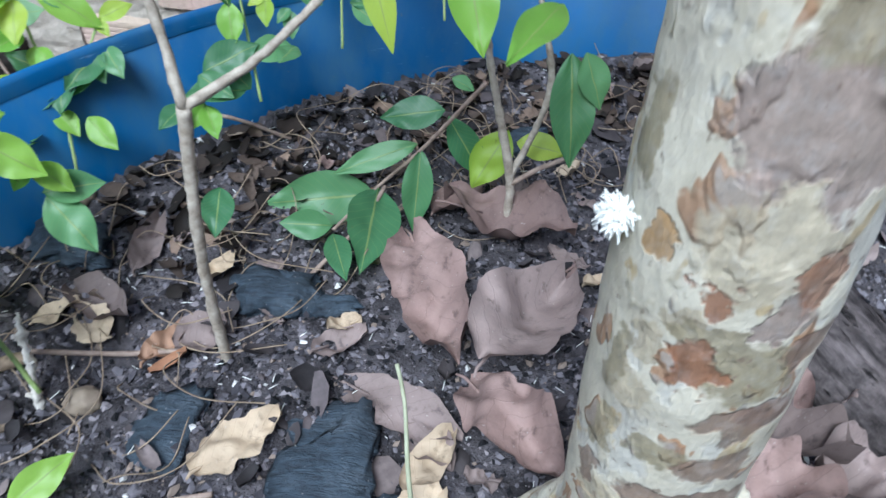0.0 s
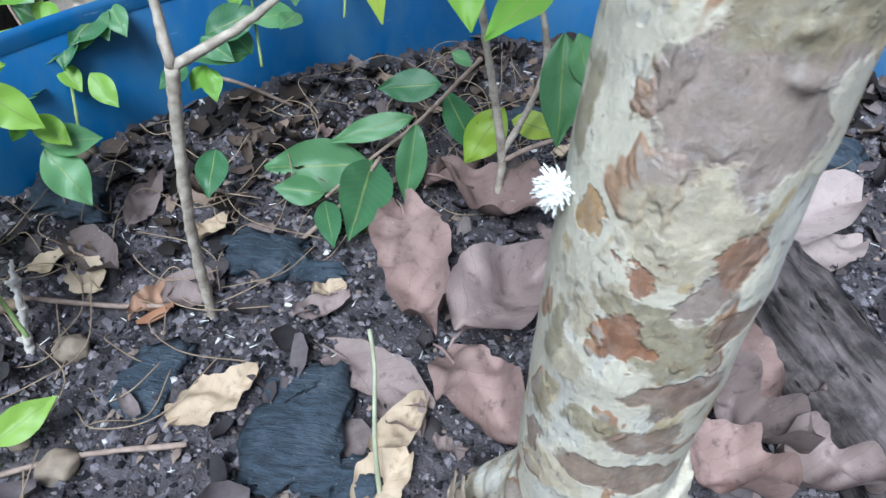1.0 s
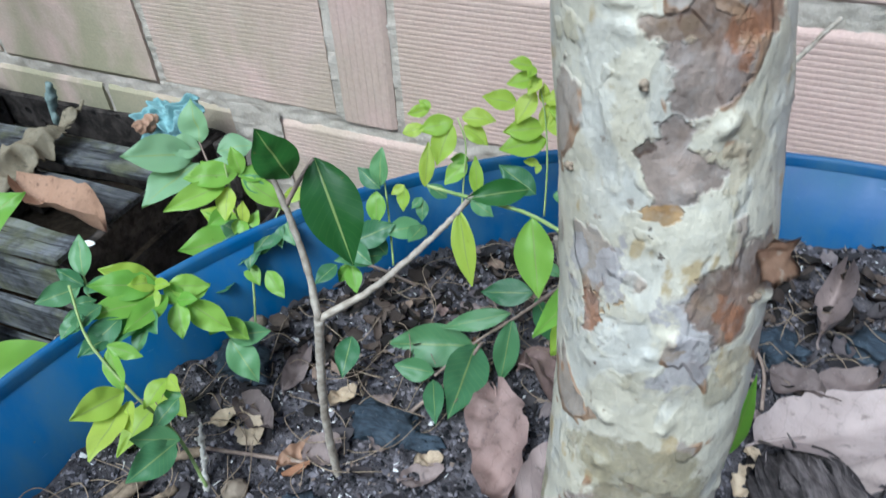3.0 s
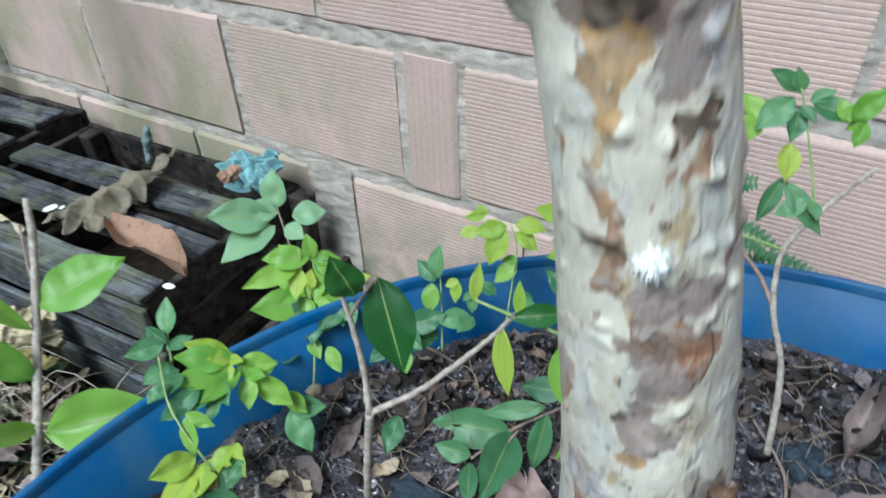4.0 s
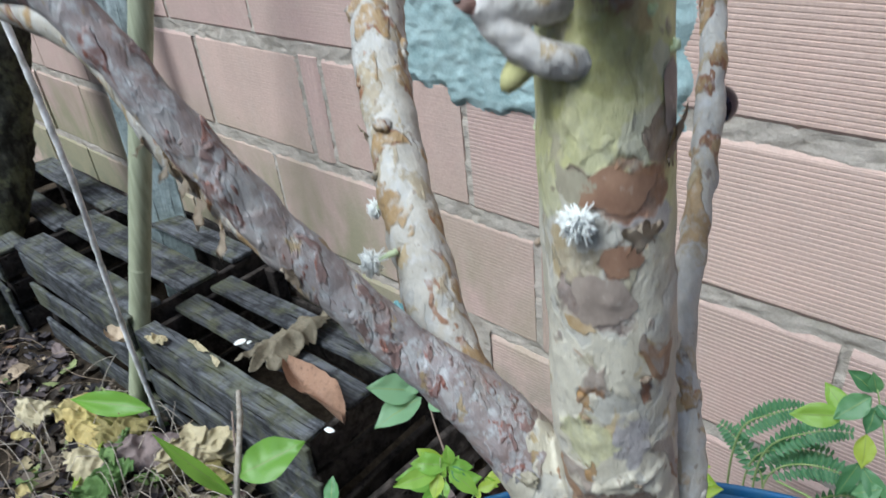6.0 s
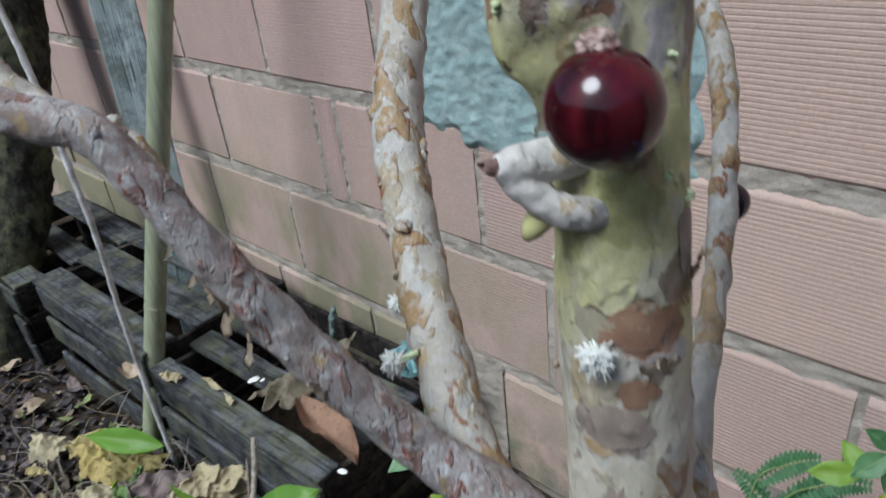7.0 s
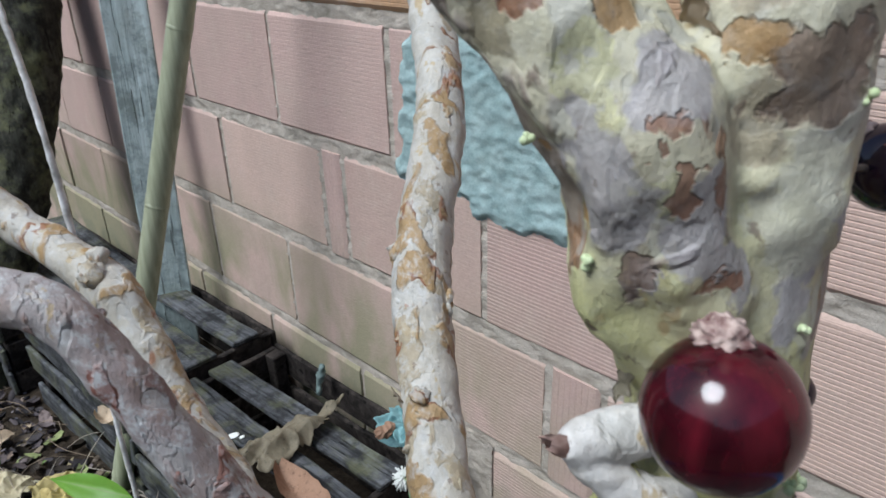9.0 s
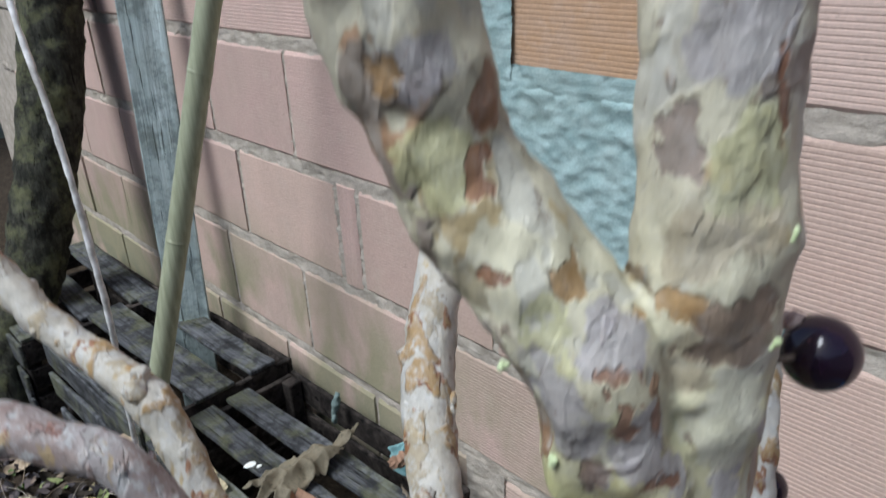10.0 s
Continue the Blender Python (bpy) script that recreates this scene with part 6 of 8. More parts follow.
plant('shrub', 'small leafy shrub by the tub rim with fresh green leaves',
      [[(0.121, -0.431, 0.319, 0.0011), (0.11, -0.408, 0.356, 0.001), (0.096, -0.394, 0.394, 0.0009), (0.09, -0.386, 0.421, 0.0008)],
       [(0.11, -0.408, 0.356, 0.0009), (0.119, -0.388, 0.377, 0.0008), (0.122, -0.373, 0.39, 0.0007)],
       [(0.197, -0.361, 0.343, 0.001), (0.19, -0.348, 0.37, 0.0009), (0.184, -0.338, 0.398, 0.0007)]],
      [(0.09, -0.39, 0.407, 0.07, -0.423, 0.404, 0.0147, 'b'),
       (0.091, -0.39, 0.405, 0.097, -0.405, 0.391, 0.0186, 'l'),
       (0.097, -0.382, 0.408, 0.121, -0.376, 0.388, 0.014, 'b'),
       (0.095, -0.382, 0.411, 0.072, -0.402, 0.415, 0.0171, 'b'),
       (0.098, -0.381, 0.408, 0.112, -0.376, 0.398, 0.0194, 'm'),
       (0.108, -0.399, 0.367, 0.093, -0.426, 0.364, 0.0211, 'm'),
       (0.12, -0.388, 0.375, 0.114, -0.405, 0.363, 0.0179, 'm'),
       (0.123, -0.408, 0.353, 0.138, -0.415, 0.342, 0.0162, 'b'),
       (0.108, -0.41, 0.357, 0.12, -0.416, 0.348, 0.0133, 'b'),
       (0.103, -0.424, 0.348, 0.098, -0.437, 0.35, 0.0156, 'm'),
       (0.122, -0.373, 0.39, 0.133, -0.362, 0.393, 0.0171, 'l')] +
      [(0.107, -0.396, 0.371, 0.096, -0.423, 0.364, 0.0235, 'm'),
       (0.124, -0.382, 0.378, 0.117, -0.405, 0.369, 0.0201, 'm'),
       (0.095, -0.397, 0.391, 0.09, -0.414, 0.389, 0.0193, 'b'),
       (0.101, -0.398, 0.384, 0.111, -0.404, 0.377, 0.0155, 'b'),
       (0.182, -0.341, 0.395, 0.181, -0.332, 0.417, 0.0129, 'm'),
       (0.18, -0.344, 0.392, 0.184, -0.355, 0.375, 0.0145, 'b'),
       (0.17, -0.369, 0.362, 0.193, -0.353, 0.371, 0.0222, 'm'),
       (0.211, -0.34, 0.367, 0.193, -0.356, 0.368, 0.0237, 'm'),
       (0.197, -0.334, 0.393, 0.199, -0.342, 0.381, 0.0175, 'l'),
       (0.162, -0.38, 0.348, 0.156, -0.397, 0.344, 0.017, 'm'),
       (0.171, -0.375, 0.346, 0.18, -0.387, 0.336, 0.0155, 'b'),
       (0.189, -0.36, 0.349, 0.166, -0.38, 0.353, 0.0155, 'm'),
       (0.21, -0.333, 0.385, 0.212, -0.34, 0.374, 0.0137, 'm')], bushy=0.8)
plant('lime_seedling', 'thin seedling with lime green young leaves against the wall',
      [[(0.238, -0.334, 0.366, 0.0009), (0.236, -0.321, 0.394, 0.0008), (0.234, -0.31, 0.421, 0.0007), (0.226, -0.304, 0.437, 0.0006)],
       [(0.292, -0.313, 0.378, 0.0009), (0.288, -0.298, 0.411, 0.0008), (0.281, -0.287, 0.444, 0.0007), (0.271, -0.282, 0.472, 0.0005)]],
      [(0.224, -0.306, 0.435, 0.206, -0.317, 0.431, 0.0142, 'l'),
       (0.223, -0.307, 0.434, 0.219, -0.322, 0.413, 0.0157, 'l'),
       (0.208, -0.309, 0.443, 0.197, -0.316, 0.441, 0.0127, 'l'),
       (0.231, -0.305, 0.432, 0.246, -0.305, 0.422, 0.0164, 'l'),
       (0.229, -0.303, 0.437, 0.248, -0.297, 0.435, 0.0127, 'l'),
       (0.194, -0.324, 0.43, 0.206, -0.316, 0.432, 0.0127, 'l'),
       (0.271, -0.283, 0.471, 0.258, -0.286, 0.473, 0.0095, 'l'),
       (0.275, -0.283, 0.463, 0.259, -0.291, 0.461, 0.0132, 'l'),
       (0.264, -0.291, 0.447, 0.245, -0.298, 0.452, 0.0132, 'l'),
       (0.274, -0.284, 0.454, 0.267, -0.297, 0.439, 0.0132, 'l'),
       (0.281, -0.285, 0.448, 0.295, -0.281, 0.455, 0.0125, 'l')] +
      [(0.283, -0.289, 0.432, 0.261, -0.3, 0.431, 0.0163, 'l'),
       (0.285, -0.291, 0.424, 0.261, -0.306, 0.421, 0.0178, 'l'),
       (0.284, -0.286, 0.444, 0.302, -0.283, 0.442, 0.0148, 'l'),
       (0.285, -0.29, 0.431, 0.307, -0.283, 0.439, 0.0163, 'l'),
       (0.285, -0.311, 0.393, 0.261, -0.309, 0.407, 0.0149, 'm'),
       (0.295, -0.304, 0.39, 0.313, -0.305, 0.391, 0.0165, 'm'),
       (0.235, -0.311, 0.409, 0.225, -0.323, 0.397, 0.0151, 'b'),
       (0.283, -0.3, 0.41, 0.274, -0.302, 0.411, 0.0127, 'l'),
       (0.242, -0.323, 0.387, 0.257, -0.324, 0.378, 0.0226, 'm'),
       (0.227, -0.329, 0.388, 0.214, -0.33, 0.395, 0.0188, 'm')], bushy=0.4)
plant('rounded_shrub', 'small shrub with rounded pale blue-green leaves beside the crate',
      [[(-0.009, -0.278, 0.225, 0.0016), (-0.034, -0.268, 0.25, 0.0015), (-0.062, -0.255, 0.284, 0.0013), (-0.09, -0.237, 0.325, 0.001)]],
      [(-0.085, -0.251, 0.309, -0.127, -0.301, 0.328, 0.0339, 'p'),
       (-0.08, -0.253, 0.302, -0.1, -0.319, 0.288, 0.0339, 'p'),
       (-0.083, -0.239, 0.317, -0.094, -0.226, 0.357, 0.0339, 'p'),
       (-0.07, -0.236, 0.307, -0.043, -0.21, 0.306, 0.0287, 'p'),
       (-0.072, -0.246, 0.3, -0.046, -0.247, 0.292, 0.0312, 'p'),
       (-0.082, -0.244, 0.312, -0.108, -0.263, 0.322, 0.0273, 'p')])
plant('rim_seedling', 'bright seedling growing between the crate and the tub',
      [[(0.036, -0.336, 0.24, 0.0013), (0.021, -0.322, 0.272, 0.0011), (0.009, -0.309, 0.297, 0.0009)],
       [(0.014, -0.493, 0.284, 0.0013), (0.004, -0.469, 0.315, 0.0012), (-0.007, -0.454, 0.345, 0.001)]],
      [(0.016, -0.32, 0.284, -0.014, -0.356, 0.291, 0.0273, 'b'),
       (0.021, -0.321, 0.28, 0.029, -0.336, 0.271, 0.0311, 'b'),
       (0.02, -0.314, 0.285, 0.02, -0.297, 0.297, 0.0274, 'b'),
       (0.011, -0.312, 0.293, -0.015, -0.322, 0.307, 0.0224, 'l'),
       (0.026, -0.317, 0.279, 0.047, -0.294, 0.28, 0.0274, 'b'),
       (0.056, -0.291, 0.283, 0.073, -0.275, 0.283, 0.0186, 'l'),
       (-0.007, -0.454, 0.345, -0.018, -0.438, 0.363, 0.0189, 'm'),
       (-0.005, -0.461, 0.341, -0.019, -0.484, 0.342, 0.0222, 'm'),
       (-0.0, -0.461, 0.336, 0.006, -0.444, 0.338, 0.0211, 'm'),
       (-0.001, -0.463, 0.322, -0.004, -0.487, 0.321, 0.0247, 'm'),
       (0.001, -0.466, 0.319, 0.023, -0.475, 0.304, 0.0281, 'm')], bushy=0.7)
plant('stick_sapling', 'bare-tipped sapling stick with large light green leaves',
      [[(-0.026, -0.583, 0.29, 0.0045), (-0.064, -0.536, 0.337, 0.0042), (-0.104, -0.48, 0.412, 0.0038), (-0.117, -0.462, 0.448, 0.0032)],
       [(-0.098, -0.493, 0.397, 0.0015), (-0.113, -0.477, 0.433, 0.0013)]],
      [(-0.086, -0.503, 0.379, -0.055, -0.448, 0.396, 0.0416, 'b'),
       (-0.08, -0.516, 0.368, -0.119, -0.547, 0.444, 0.0150, 'b'),
       (-0.066, -0.535, 0.339, -0.091, -0.557, 0.389, 0.0230, 'b'),
       (-0.042, -0.556, 0.311, 0.01, -0.5, 0.311, 0.0417, 'b'),
       (-0.047, -0.556, 0.315, -0.043, -0.599, 0.344, 0.0150, 'b')])
plant('forked_twig', 'bare pale forked twig sapling with a few fresh leaves',
      [[(0.433, -0.333, 0.335, 0.003), (0.425, -0.306, 0.385, 0.0027), (0.409, -0.287, 0.419, 0.0025), (0.404, -0.262, 0.448, 0.0022), (0.42, -0.242, 0.475, 0.0018), (0.44, -0.226, 0.501, 0.0016)],
       [(0.409, -0.287, 0.419, 0.0022), (0.396, -0.276, 0.432, 0.0019), (0.382, -0.269, 0.442, 0.0016)],
       [(0.404, -0.262, 0.448, 0.0014), (0.371, -0.258, 0.449, 0.0012), (0.341, -0.256, 0.448, 0.0011)],
       [(0.416, -0.243, 0.465, 0.0011), (0.402, -0.231, 0.502, 0.0009), (0.385, -0.215, 0.539, 0.0007)]],
      [(0.384, -0.216, 0.537, 0.367, -0.219, 0.548, 0.0186, 'm'),
       (0.383, -0.218, 0.533, 0.368, -0.235, 0.518, 0.0228, 'm'),
       (0.371, -0.23, 0.516, 0.342, -0.243, 0.511, 0.0161, 'b'),
       (0.388, -0.221, 0.528, 0.388, -0.231, 0.512, 0.0187, 'm'),
       (0.394, -0.218, 0.532, 0.419, -0.222, 0.527, 0.0204, 'm'),
       (0.418, -0.226, 0.529, 0.429, -0.217, 0.546, 0.0252, 'b'),
       (0.388, -0.232, 0.509, 0.392, -0.244, 0.491, 0.0196, 'l'),
       (0.392, -0.241, 0.486, 0.418, -0.251, 0.463, 0.0121, 'm'),
       (0.409, -0.246, 0.478, 0.394, -0.253, 0.469, 0.0154, 'm'),
       (0.426, -0.226, 0.529, 0.424, -0.233, 0.517, 0.0252, 'b')], bushy=0.4)

plant('grass_blade', 'single narrow bright green blade in the soil by the trunk',
      [[(0.438, -0.397, 0.276, 0.0010), (0.438, -0.397, 0.297, 0.0009)]],
      [(0.438, -0.397, 0.295, 0.437, -0.410, 0.375, 0.0085, 'b')])

# fern-like leaf sprays behind the tub
fern = thing("feathery_plant", "feathery plant with many small paired leaflets", "plant", at=pose(0.31, -0.12, GROUND))
inv = fern.matrix_world.inverted()
for a, b, n, arch in (((0.272, -0.14, 0.362), (0.325, -0.14, 0.428), 15, 0.010), ((0.300, -0.15, 0.358), (0.368, -0.14, 0.422), 18, 0.016), ((0.310, -0.15, 0.338), (0.412, -0.14, 0.342), 22, 0.034), ((0.285, -0.13, 0.320), (0.355, -0.125, 0.372), 16, 0.014), ((0.350, -0.125, 0.300), (0.440, -0.11, 0.318), 18, 0.022), ((0.300, -0.13, 0.300), (0.245, -0.12, 0.345), 13, 0.010)):
    a, b = Vector(a), Vector(b)
    d = b - a
    bm = bmesh.new()
    tube(bm, [(0.31 + (a.x - 0.31) * 0.2, -0.12, GROUND, 0.0014), (*(a - Vector((0, 0, 0.12))), 0.0012), (*a, 0.0010), (*(a + d * 0.5 + Vector((0, 0, arch))), 0.0008), (*b, 0.0004)], 6, 0.008)
    bm.transform(inv)
    part("stalk", bm, twig_green, fern)
    for k in range(n):
        u = (k + 0.6) / n
        ln = 0.0095 * math.sin(math.pi * (0.2 + 0.72 * u)) + 0.0025
        way = (d + Vector((0, 0, arch * math.pi * math.cos(math.pi * u)))).normalized()
        side = way.cross(Vector((0, -0.75, 0.65))).normalized()
        for s in (-1, 1):
            p = a + d * u + Vector((0, 0, arch * math.sin(math.pi * u)))
            q = p + (side * s + way * 0.28).normalized() * ln
            leaf_at(p, q, ln * 0.40, "f", fern, inv, Vector((0.1, -0.7, 0.7)))

# ---- details on the tree ----
inv = tree.matrix_world.inverted()
bm = bmesh.new()
tube(bm, [(0.3618, -0.5725, 0.8785, 0.0036), (0.3598, -0.5775, 0.8795, 0.0037), (0.3565, -0.5815, 0.8815, 0.0036), (0.3530, -0.5845, 0.8848, 0.0036), (0.3500, -0.5868, 0.8888, 0.0036), (0.3486, -0.5890, 0.8918, 0.0030)], 26, 0.0008, 0.0006, 230)
tube(bm, [(0.3480, -0.5912, 0.8928, 0.0022), (0.3490, -0.5885, 0.8922, 0.0036), (0.3512, -0.5835, 0.8918, 0.0044), (0.3538, -0.5780, 0.8912, 0.0046), (0.3560, -0.5720, 0.8905, 0.0046)], 26, 0.0008, 0.0006, 230)
bm.transform(inv)
stub = part("bent_stub", bm, stub_mat, tree, "smooth pale bent side shoot")
mod = stub.modifiers.new("skin", 'REMESH')
mod.mode = 'VOXEL'
mod.voxel_size = 0.0005
mod.use_smooth_shade = True
mod = stub.modifiers.new("soften", 'SMOOTH')
mod.iterations = 4
bm = bmesh.new()
tip_way = Vector((-0.45, -0.80, 0.40)).normalized()
across = tip_way.cross(Vector((0, 0, 1))).normalized()
over = across.cross(tip_way)
rings = []
for k, (out, wide) in enumerate(((-0.0014, 0.0019), (0.0006, 0.0018), (0.0022, 0.0008))):
    rings.append([])
    for i in range(18):
        t = 2 * math.pi * i / 18
        jag = 1 + (0.75 * noise.noise(Vector((math.cos(t) * 1.6, math.sin(t) * 2.3, 4.0))) if k else 0)
        rings[-1].append(bm.verts.new(Vector((0.3480, -0.5912, 0.8928)) + tip_way * out * jag * (1.3 if k == 2 else 1) + (across * math.cos(t) + over * math.sin(t)) * wide * jag))
for r, q in zip(rings, rings[1:]):
    for i in range(18):
        bm.faces.new((r[i], r[(i + 1) % 18], q[(i + 1) % 18], q[i]))
bmesh.ops.solidify(bm, geom=list(bm.faces), thickness=0.0003)
bm.transform(inv)
part("stub_tip", bm, plain("papery_tip", (0.26, 0.15, 0.12), (0.56, 0.41, 0.35), 300, 0.85), stub, "papery brown broken tip")
bm = bmesh.new()
tube(bm, [(0.3560, -0.5790, 0.8830, 0.0040), (0.3535, -0.5825, 0.8800, 0.0032), (0.3515, -0.5848, 0.8765, 0.0024), (0.3507, -0.5856, 0.8745, 0.0010)], 12, 0.001)
bm.transform(inv)
part("stub_bud", bm, bud_olive, stub, "yellow-green bud")


def surface(path, z, ang, out=0.0):
    p = min(spline(path, 0.002), key=lambda c: abs(c[2] - z))
    d = Vector((math.cos(radians(ang)), math.sin(radians(ang)), 0))
    return Vector(p[:3]) + d * (p[3] + out), d


def bud(at, d, s, mat=None):
    bm = bmesh.new()
    for _ in range(5):
        o = Vector((rng.uniform(-1, 1), rng.uniform(-1, 1), rng.uniform(-1, 1))) * s * 0.7
        bmesh.ops.create_icosphere(bm, subdivisions=2, radius=s * rng.uniform(0.45, 0.8), matrix=Matrix.Translation(at + o + d * s * 0.4))
    bm.transform(inv)
    return part("bud", bm, mat or bud_green, tree)


for at, d, s in (((0.3475, -0.5865, 0.9228), (-0.5, -0.7, 0.1), 0.0012), ((0.3381, -0.589, 0.9403), (-0.6, -0.6, 0.1), 0.0012), ((0.3755, -0.5725, 0.8901), (0.6, -0.6, 0), 0.0013), ((0.3165, -0.5935, 0.9995), (-0.3, -0.8, 0), 0.0010)):
    bud(Vector(at), Vector(d).normalized(), s)
for z, ang in ((0.925, -20), (0.945, -10), (0.91, -15), (0.965, -5), (0.88, 5), (0.86, 200), (0.83, 215), (0.80, -30), (0.76, -40), (0.70, 240), (0.66, 300), (0.62, 270), (0.60, 225), (0.575, 330)):
    at, d = surface(TRUNK if z < 0.93 else LIMB_R, z, ang)
    bud(at, d, 0.0011, scar_mat if z < 0.85 else None)


def blossom(at, d, s, spikes=380):
    """A tuft of white stamens round a small cup."""
    top = thing("blossom", "fluffy white stamen blossom growing on the bark", "flower", "blossoms on the tree", at=Matrix.Translation(at))
    bm = bmesh.new()
    bmesh.ops.create_icosphere(bm, subdivisions=2, radius=s * 0.42, matrix=Matrix.Translation(d * s * 0.3))
    part("cup", bm, petal, top)
    bm = bmesh.new()
    for _ in range(spikes):
        v = (Vector((rng.gauss(0, 1), rng.gauss(0, 1), rng.gauss(0, 1))).normalized() + d * 0.75).normalized()
        ln = s * rng.uniform(0.5, 1.2)
        sag = Vector((rng.uniform(-1, 1), rng.uniform(-1, 1), rng.uniform(-1.4, 0.6))) * ln * 0.18
        tube(bm, [(*(d * s * 0.2), 0.00026), (*(d * s * 0.2 + v * ln * 0.6), 0.00026), (*(d * s * 0.2 + v * ln + sag), 0.00022)], 4, 0.004)
    part("stamen_tuft", bm, petal, top)
    bm = bmesh.new()
    tube(bm, [(0, 0, 0, s * 0.22), (*(-d * s * 1.6), s * 0.26)], 8, 0.002)
    part("pedicel", bm, bud_green, top)
    return top


for at, d, s in (((0.3712, -0.5735, 0.4662), (-0.8, -0.5, 0.1), 0.0046), ((0.3760, -0.5405, 0.603), (-0.3, 0.9, 0.1), 0.003), ((0.3645, -0.5790, 0.8455), (0.2, -1, 0.1), 0.0042), ((0.2868, -0.5755, 0.8058), (-0.5, -0.8, -0.2), 0.0044), ((0.2685, -0.5570, 0.8110), (-0.9, -0.2, -0.3), 0.0032), ((0.3877, -0.5762, 0.6525), (0.3, -0.9, 0.1), 0.0036)):
    blossom(Vector(at), Vector(d).normalized(), s)


crown_mat = plain("papery_calyx", (0.10, 0.03, 0.03), (0.60, 0.48, 0.41), 420, 0.9)


def fruit(at, r, mat, stem_from, label, crown=(-0.2, 0.15, 0.95)):
    top = thing("round_fruit", label, "fruit", "fruits on the tree", at=Matrix.Translation(at))
    d = (Vector(at) - Vector(stem_from)).normalized()
    bm = bmesh.new()
    bmesh.ops.create_uvsphere(bm, u_segments=64, v_segments=40, radius=r)
    for v in bm.verts:
        v.co *= 1 + 0.012 * noise.noise(v.co * 90) - 0.03 * max(0, v.co.z / r - 0.85) / 0.15
    part("fruit_body", bm, mat, top)
    bm = bmesh.new()
    c = Vector(crown).normalized()
    bmesh.ops.create_icosphere(bm, subdivisions=4, radius=1)
    for v in bm.verts:
        k = 1 + 0.32 * noise.fractal(v.co * 3.0 + Vector(at) * 60, 0.8, 2.0, 4)
        v.co = c * r * 0.99 + Vector((v.co.x * r * 0.34, v.co.y * r * 0.30, v.co.z * r * 0.26)) * k
    part("fruit_crown", bm, crown_mat, top, "dry papery calyx remains")
    bm = bmesh.new()
    tube(bm, [(*(-d * (Vector(at) - Vector(stem_from)).length), r * 0.08), (*(-d * r * 0.9), r * 0.09)], 8, 0.002)
    part("fruit_stalk", bm, scar_mat, top)
    return top


fruit((0.3685, -0.5838, 0.9058), 0.0111, fruit_red, (0.362, -0.566, 0.906), "glossy dark red ripe berry on the trunk")
fruit((0.3695, -0.5268, 0.9265), 0.0080, fruit_black, (0.362, -0.548, 0.93), "glossy black ripe berry behind the trunk", (-0.72, -0.1, 0.68))
fruit((0.3439, -0.4608, 0.8297), 0.0072, fruit_black, (0.3475, -0.474, 0.830), "black ripe berry on a thin branch")

# flaking bark: thin curled plates standing off the trunk
flake_bark = plain("curled_bark_flake", (0.38, 0.30, 0.21), (0.56, 0.48, 0.37), 150, 0.8)


def bark_flake(path, z, ang, w, h, lift, hang=1, at=None, d=None, mat=None):
    if at is None:
        at, d = surface(path, z, ang, -0.0006)
    bm = bmesh.new()
    side = Vector((0, 0, 1)).cross(d).normalized()
    n = 8
    o = Vector((rng.uniform(0, 50), 0, 0))
    g = []
    for i in range(n + 1):
        row = []
        for k in range(n + 1):
            u, v = i / n - 0.5, k / n - 0.5
            e = 1 + 0.7 * noise.noise(Vector((u * 3, v * 3, 0)) + o) - 0.8 * max(0, abs(u) + abs(v) - 0.6)
            co = at + side * u * w * e + Vector((0, 0, 1)) * v * h * e - d * (u * w) ** 2 / 0.034 + d * (lift * (hang * v + 0.5) ** 2 + 0.0012 * noise.noise(Vector((u * 4, v * 4, 7)) + o) + 0.0009)
            row.append(bm.verts.new(co))
        g.append(row)
    for a, b in zip(g, g[1:]):
        for k in range(n):
            bm.faces.new((a[k], b[k], b[k + 1], a[k + 1]))
    bmesh.ops.solidify(bm, geom=list(bm.faces), thickness=0.0005)
    bm.transform(inv)
    part("bark_flake", bm, mat or flake_bark, tree)


for path, z, ang, w, h, lift in ((TRUNK, 0.72, 250, 0.010, 0.008, 0.003), (TRUNK, 0.70, 285, 0.014, 0.009, 0.004), (TRUNK, 0.655, 265, 0.011, 0.006, 0.003), (TRUNK, 0.31, 215, 0.016, 0.022, 0.003), (TRUNK, 0.33, 245, 0.012, 0.018, 0.003), (TRUNK, 0.84, 330, 0.008, 0.010, 0.002), (LIMB_R, 0.955, 245, 0.007, 0.006, 0.002), (LIMB_L, 0.95, 215, 0.007, 0.005, 0.002), (BRANCH_1, 0.85, 230, 0.006, 0.010, 0.004), (BRANCH_1, 0.862, 210, 0.005, 0.012, 0.005), (BRANCH_1, 0.822, 290, 0.005, 0.008, 0.002), (STICK, 0.835, 250, 0.005, 0.006, 0.002), (TRUNK, 0.86, 10, 0.006, 0.012, 0.002), (TRUNK, 0.74, 330, 0.008, 0.014, 0.003), (TRUNK, 0.68, 320, 0.009, 0.012, 0.003)):
    bark_flake(path, z, ang, w, h, lift)
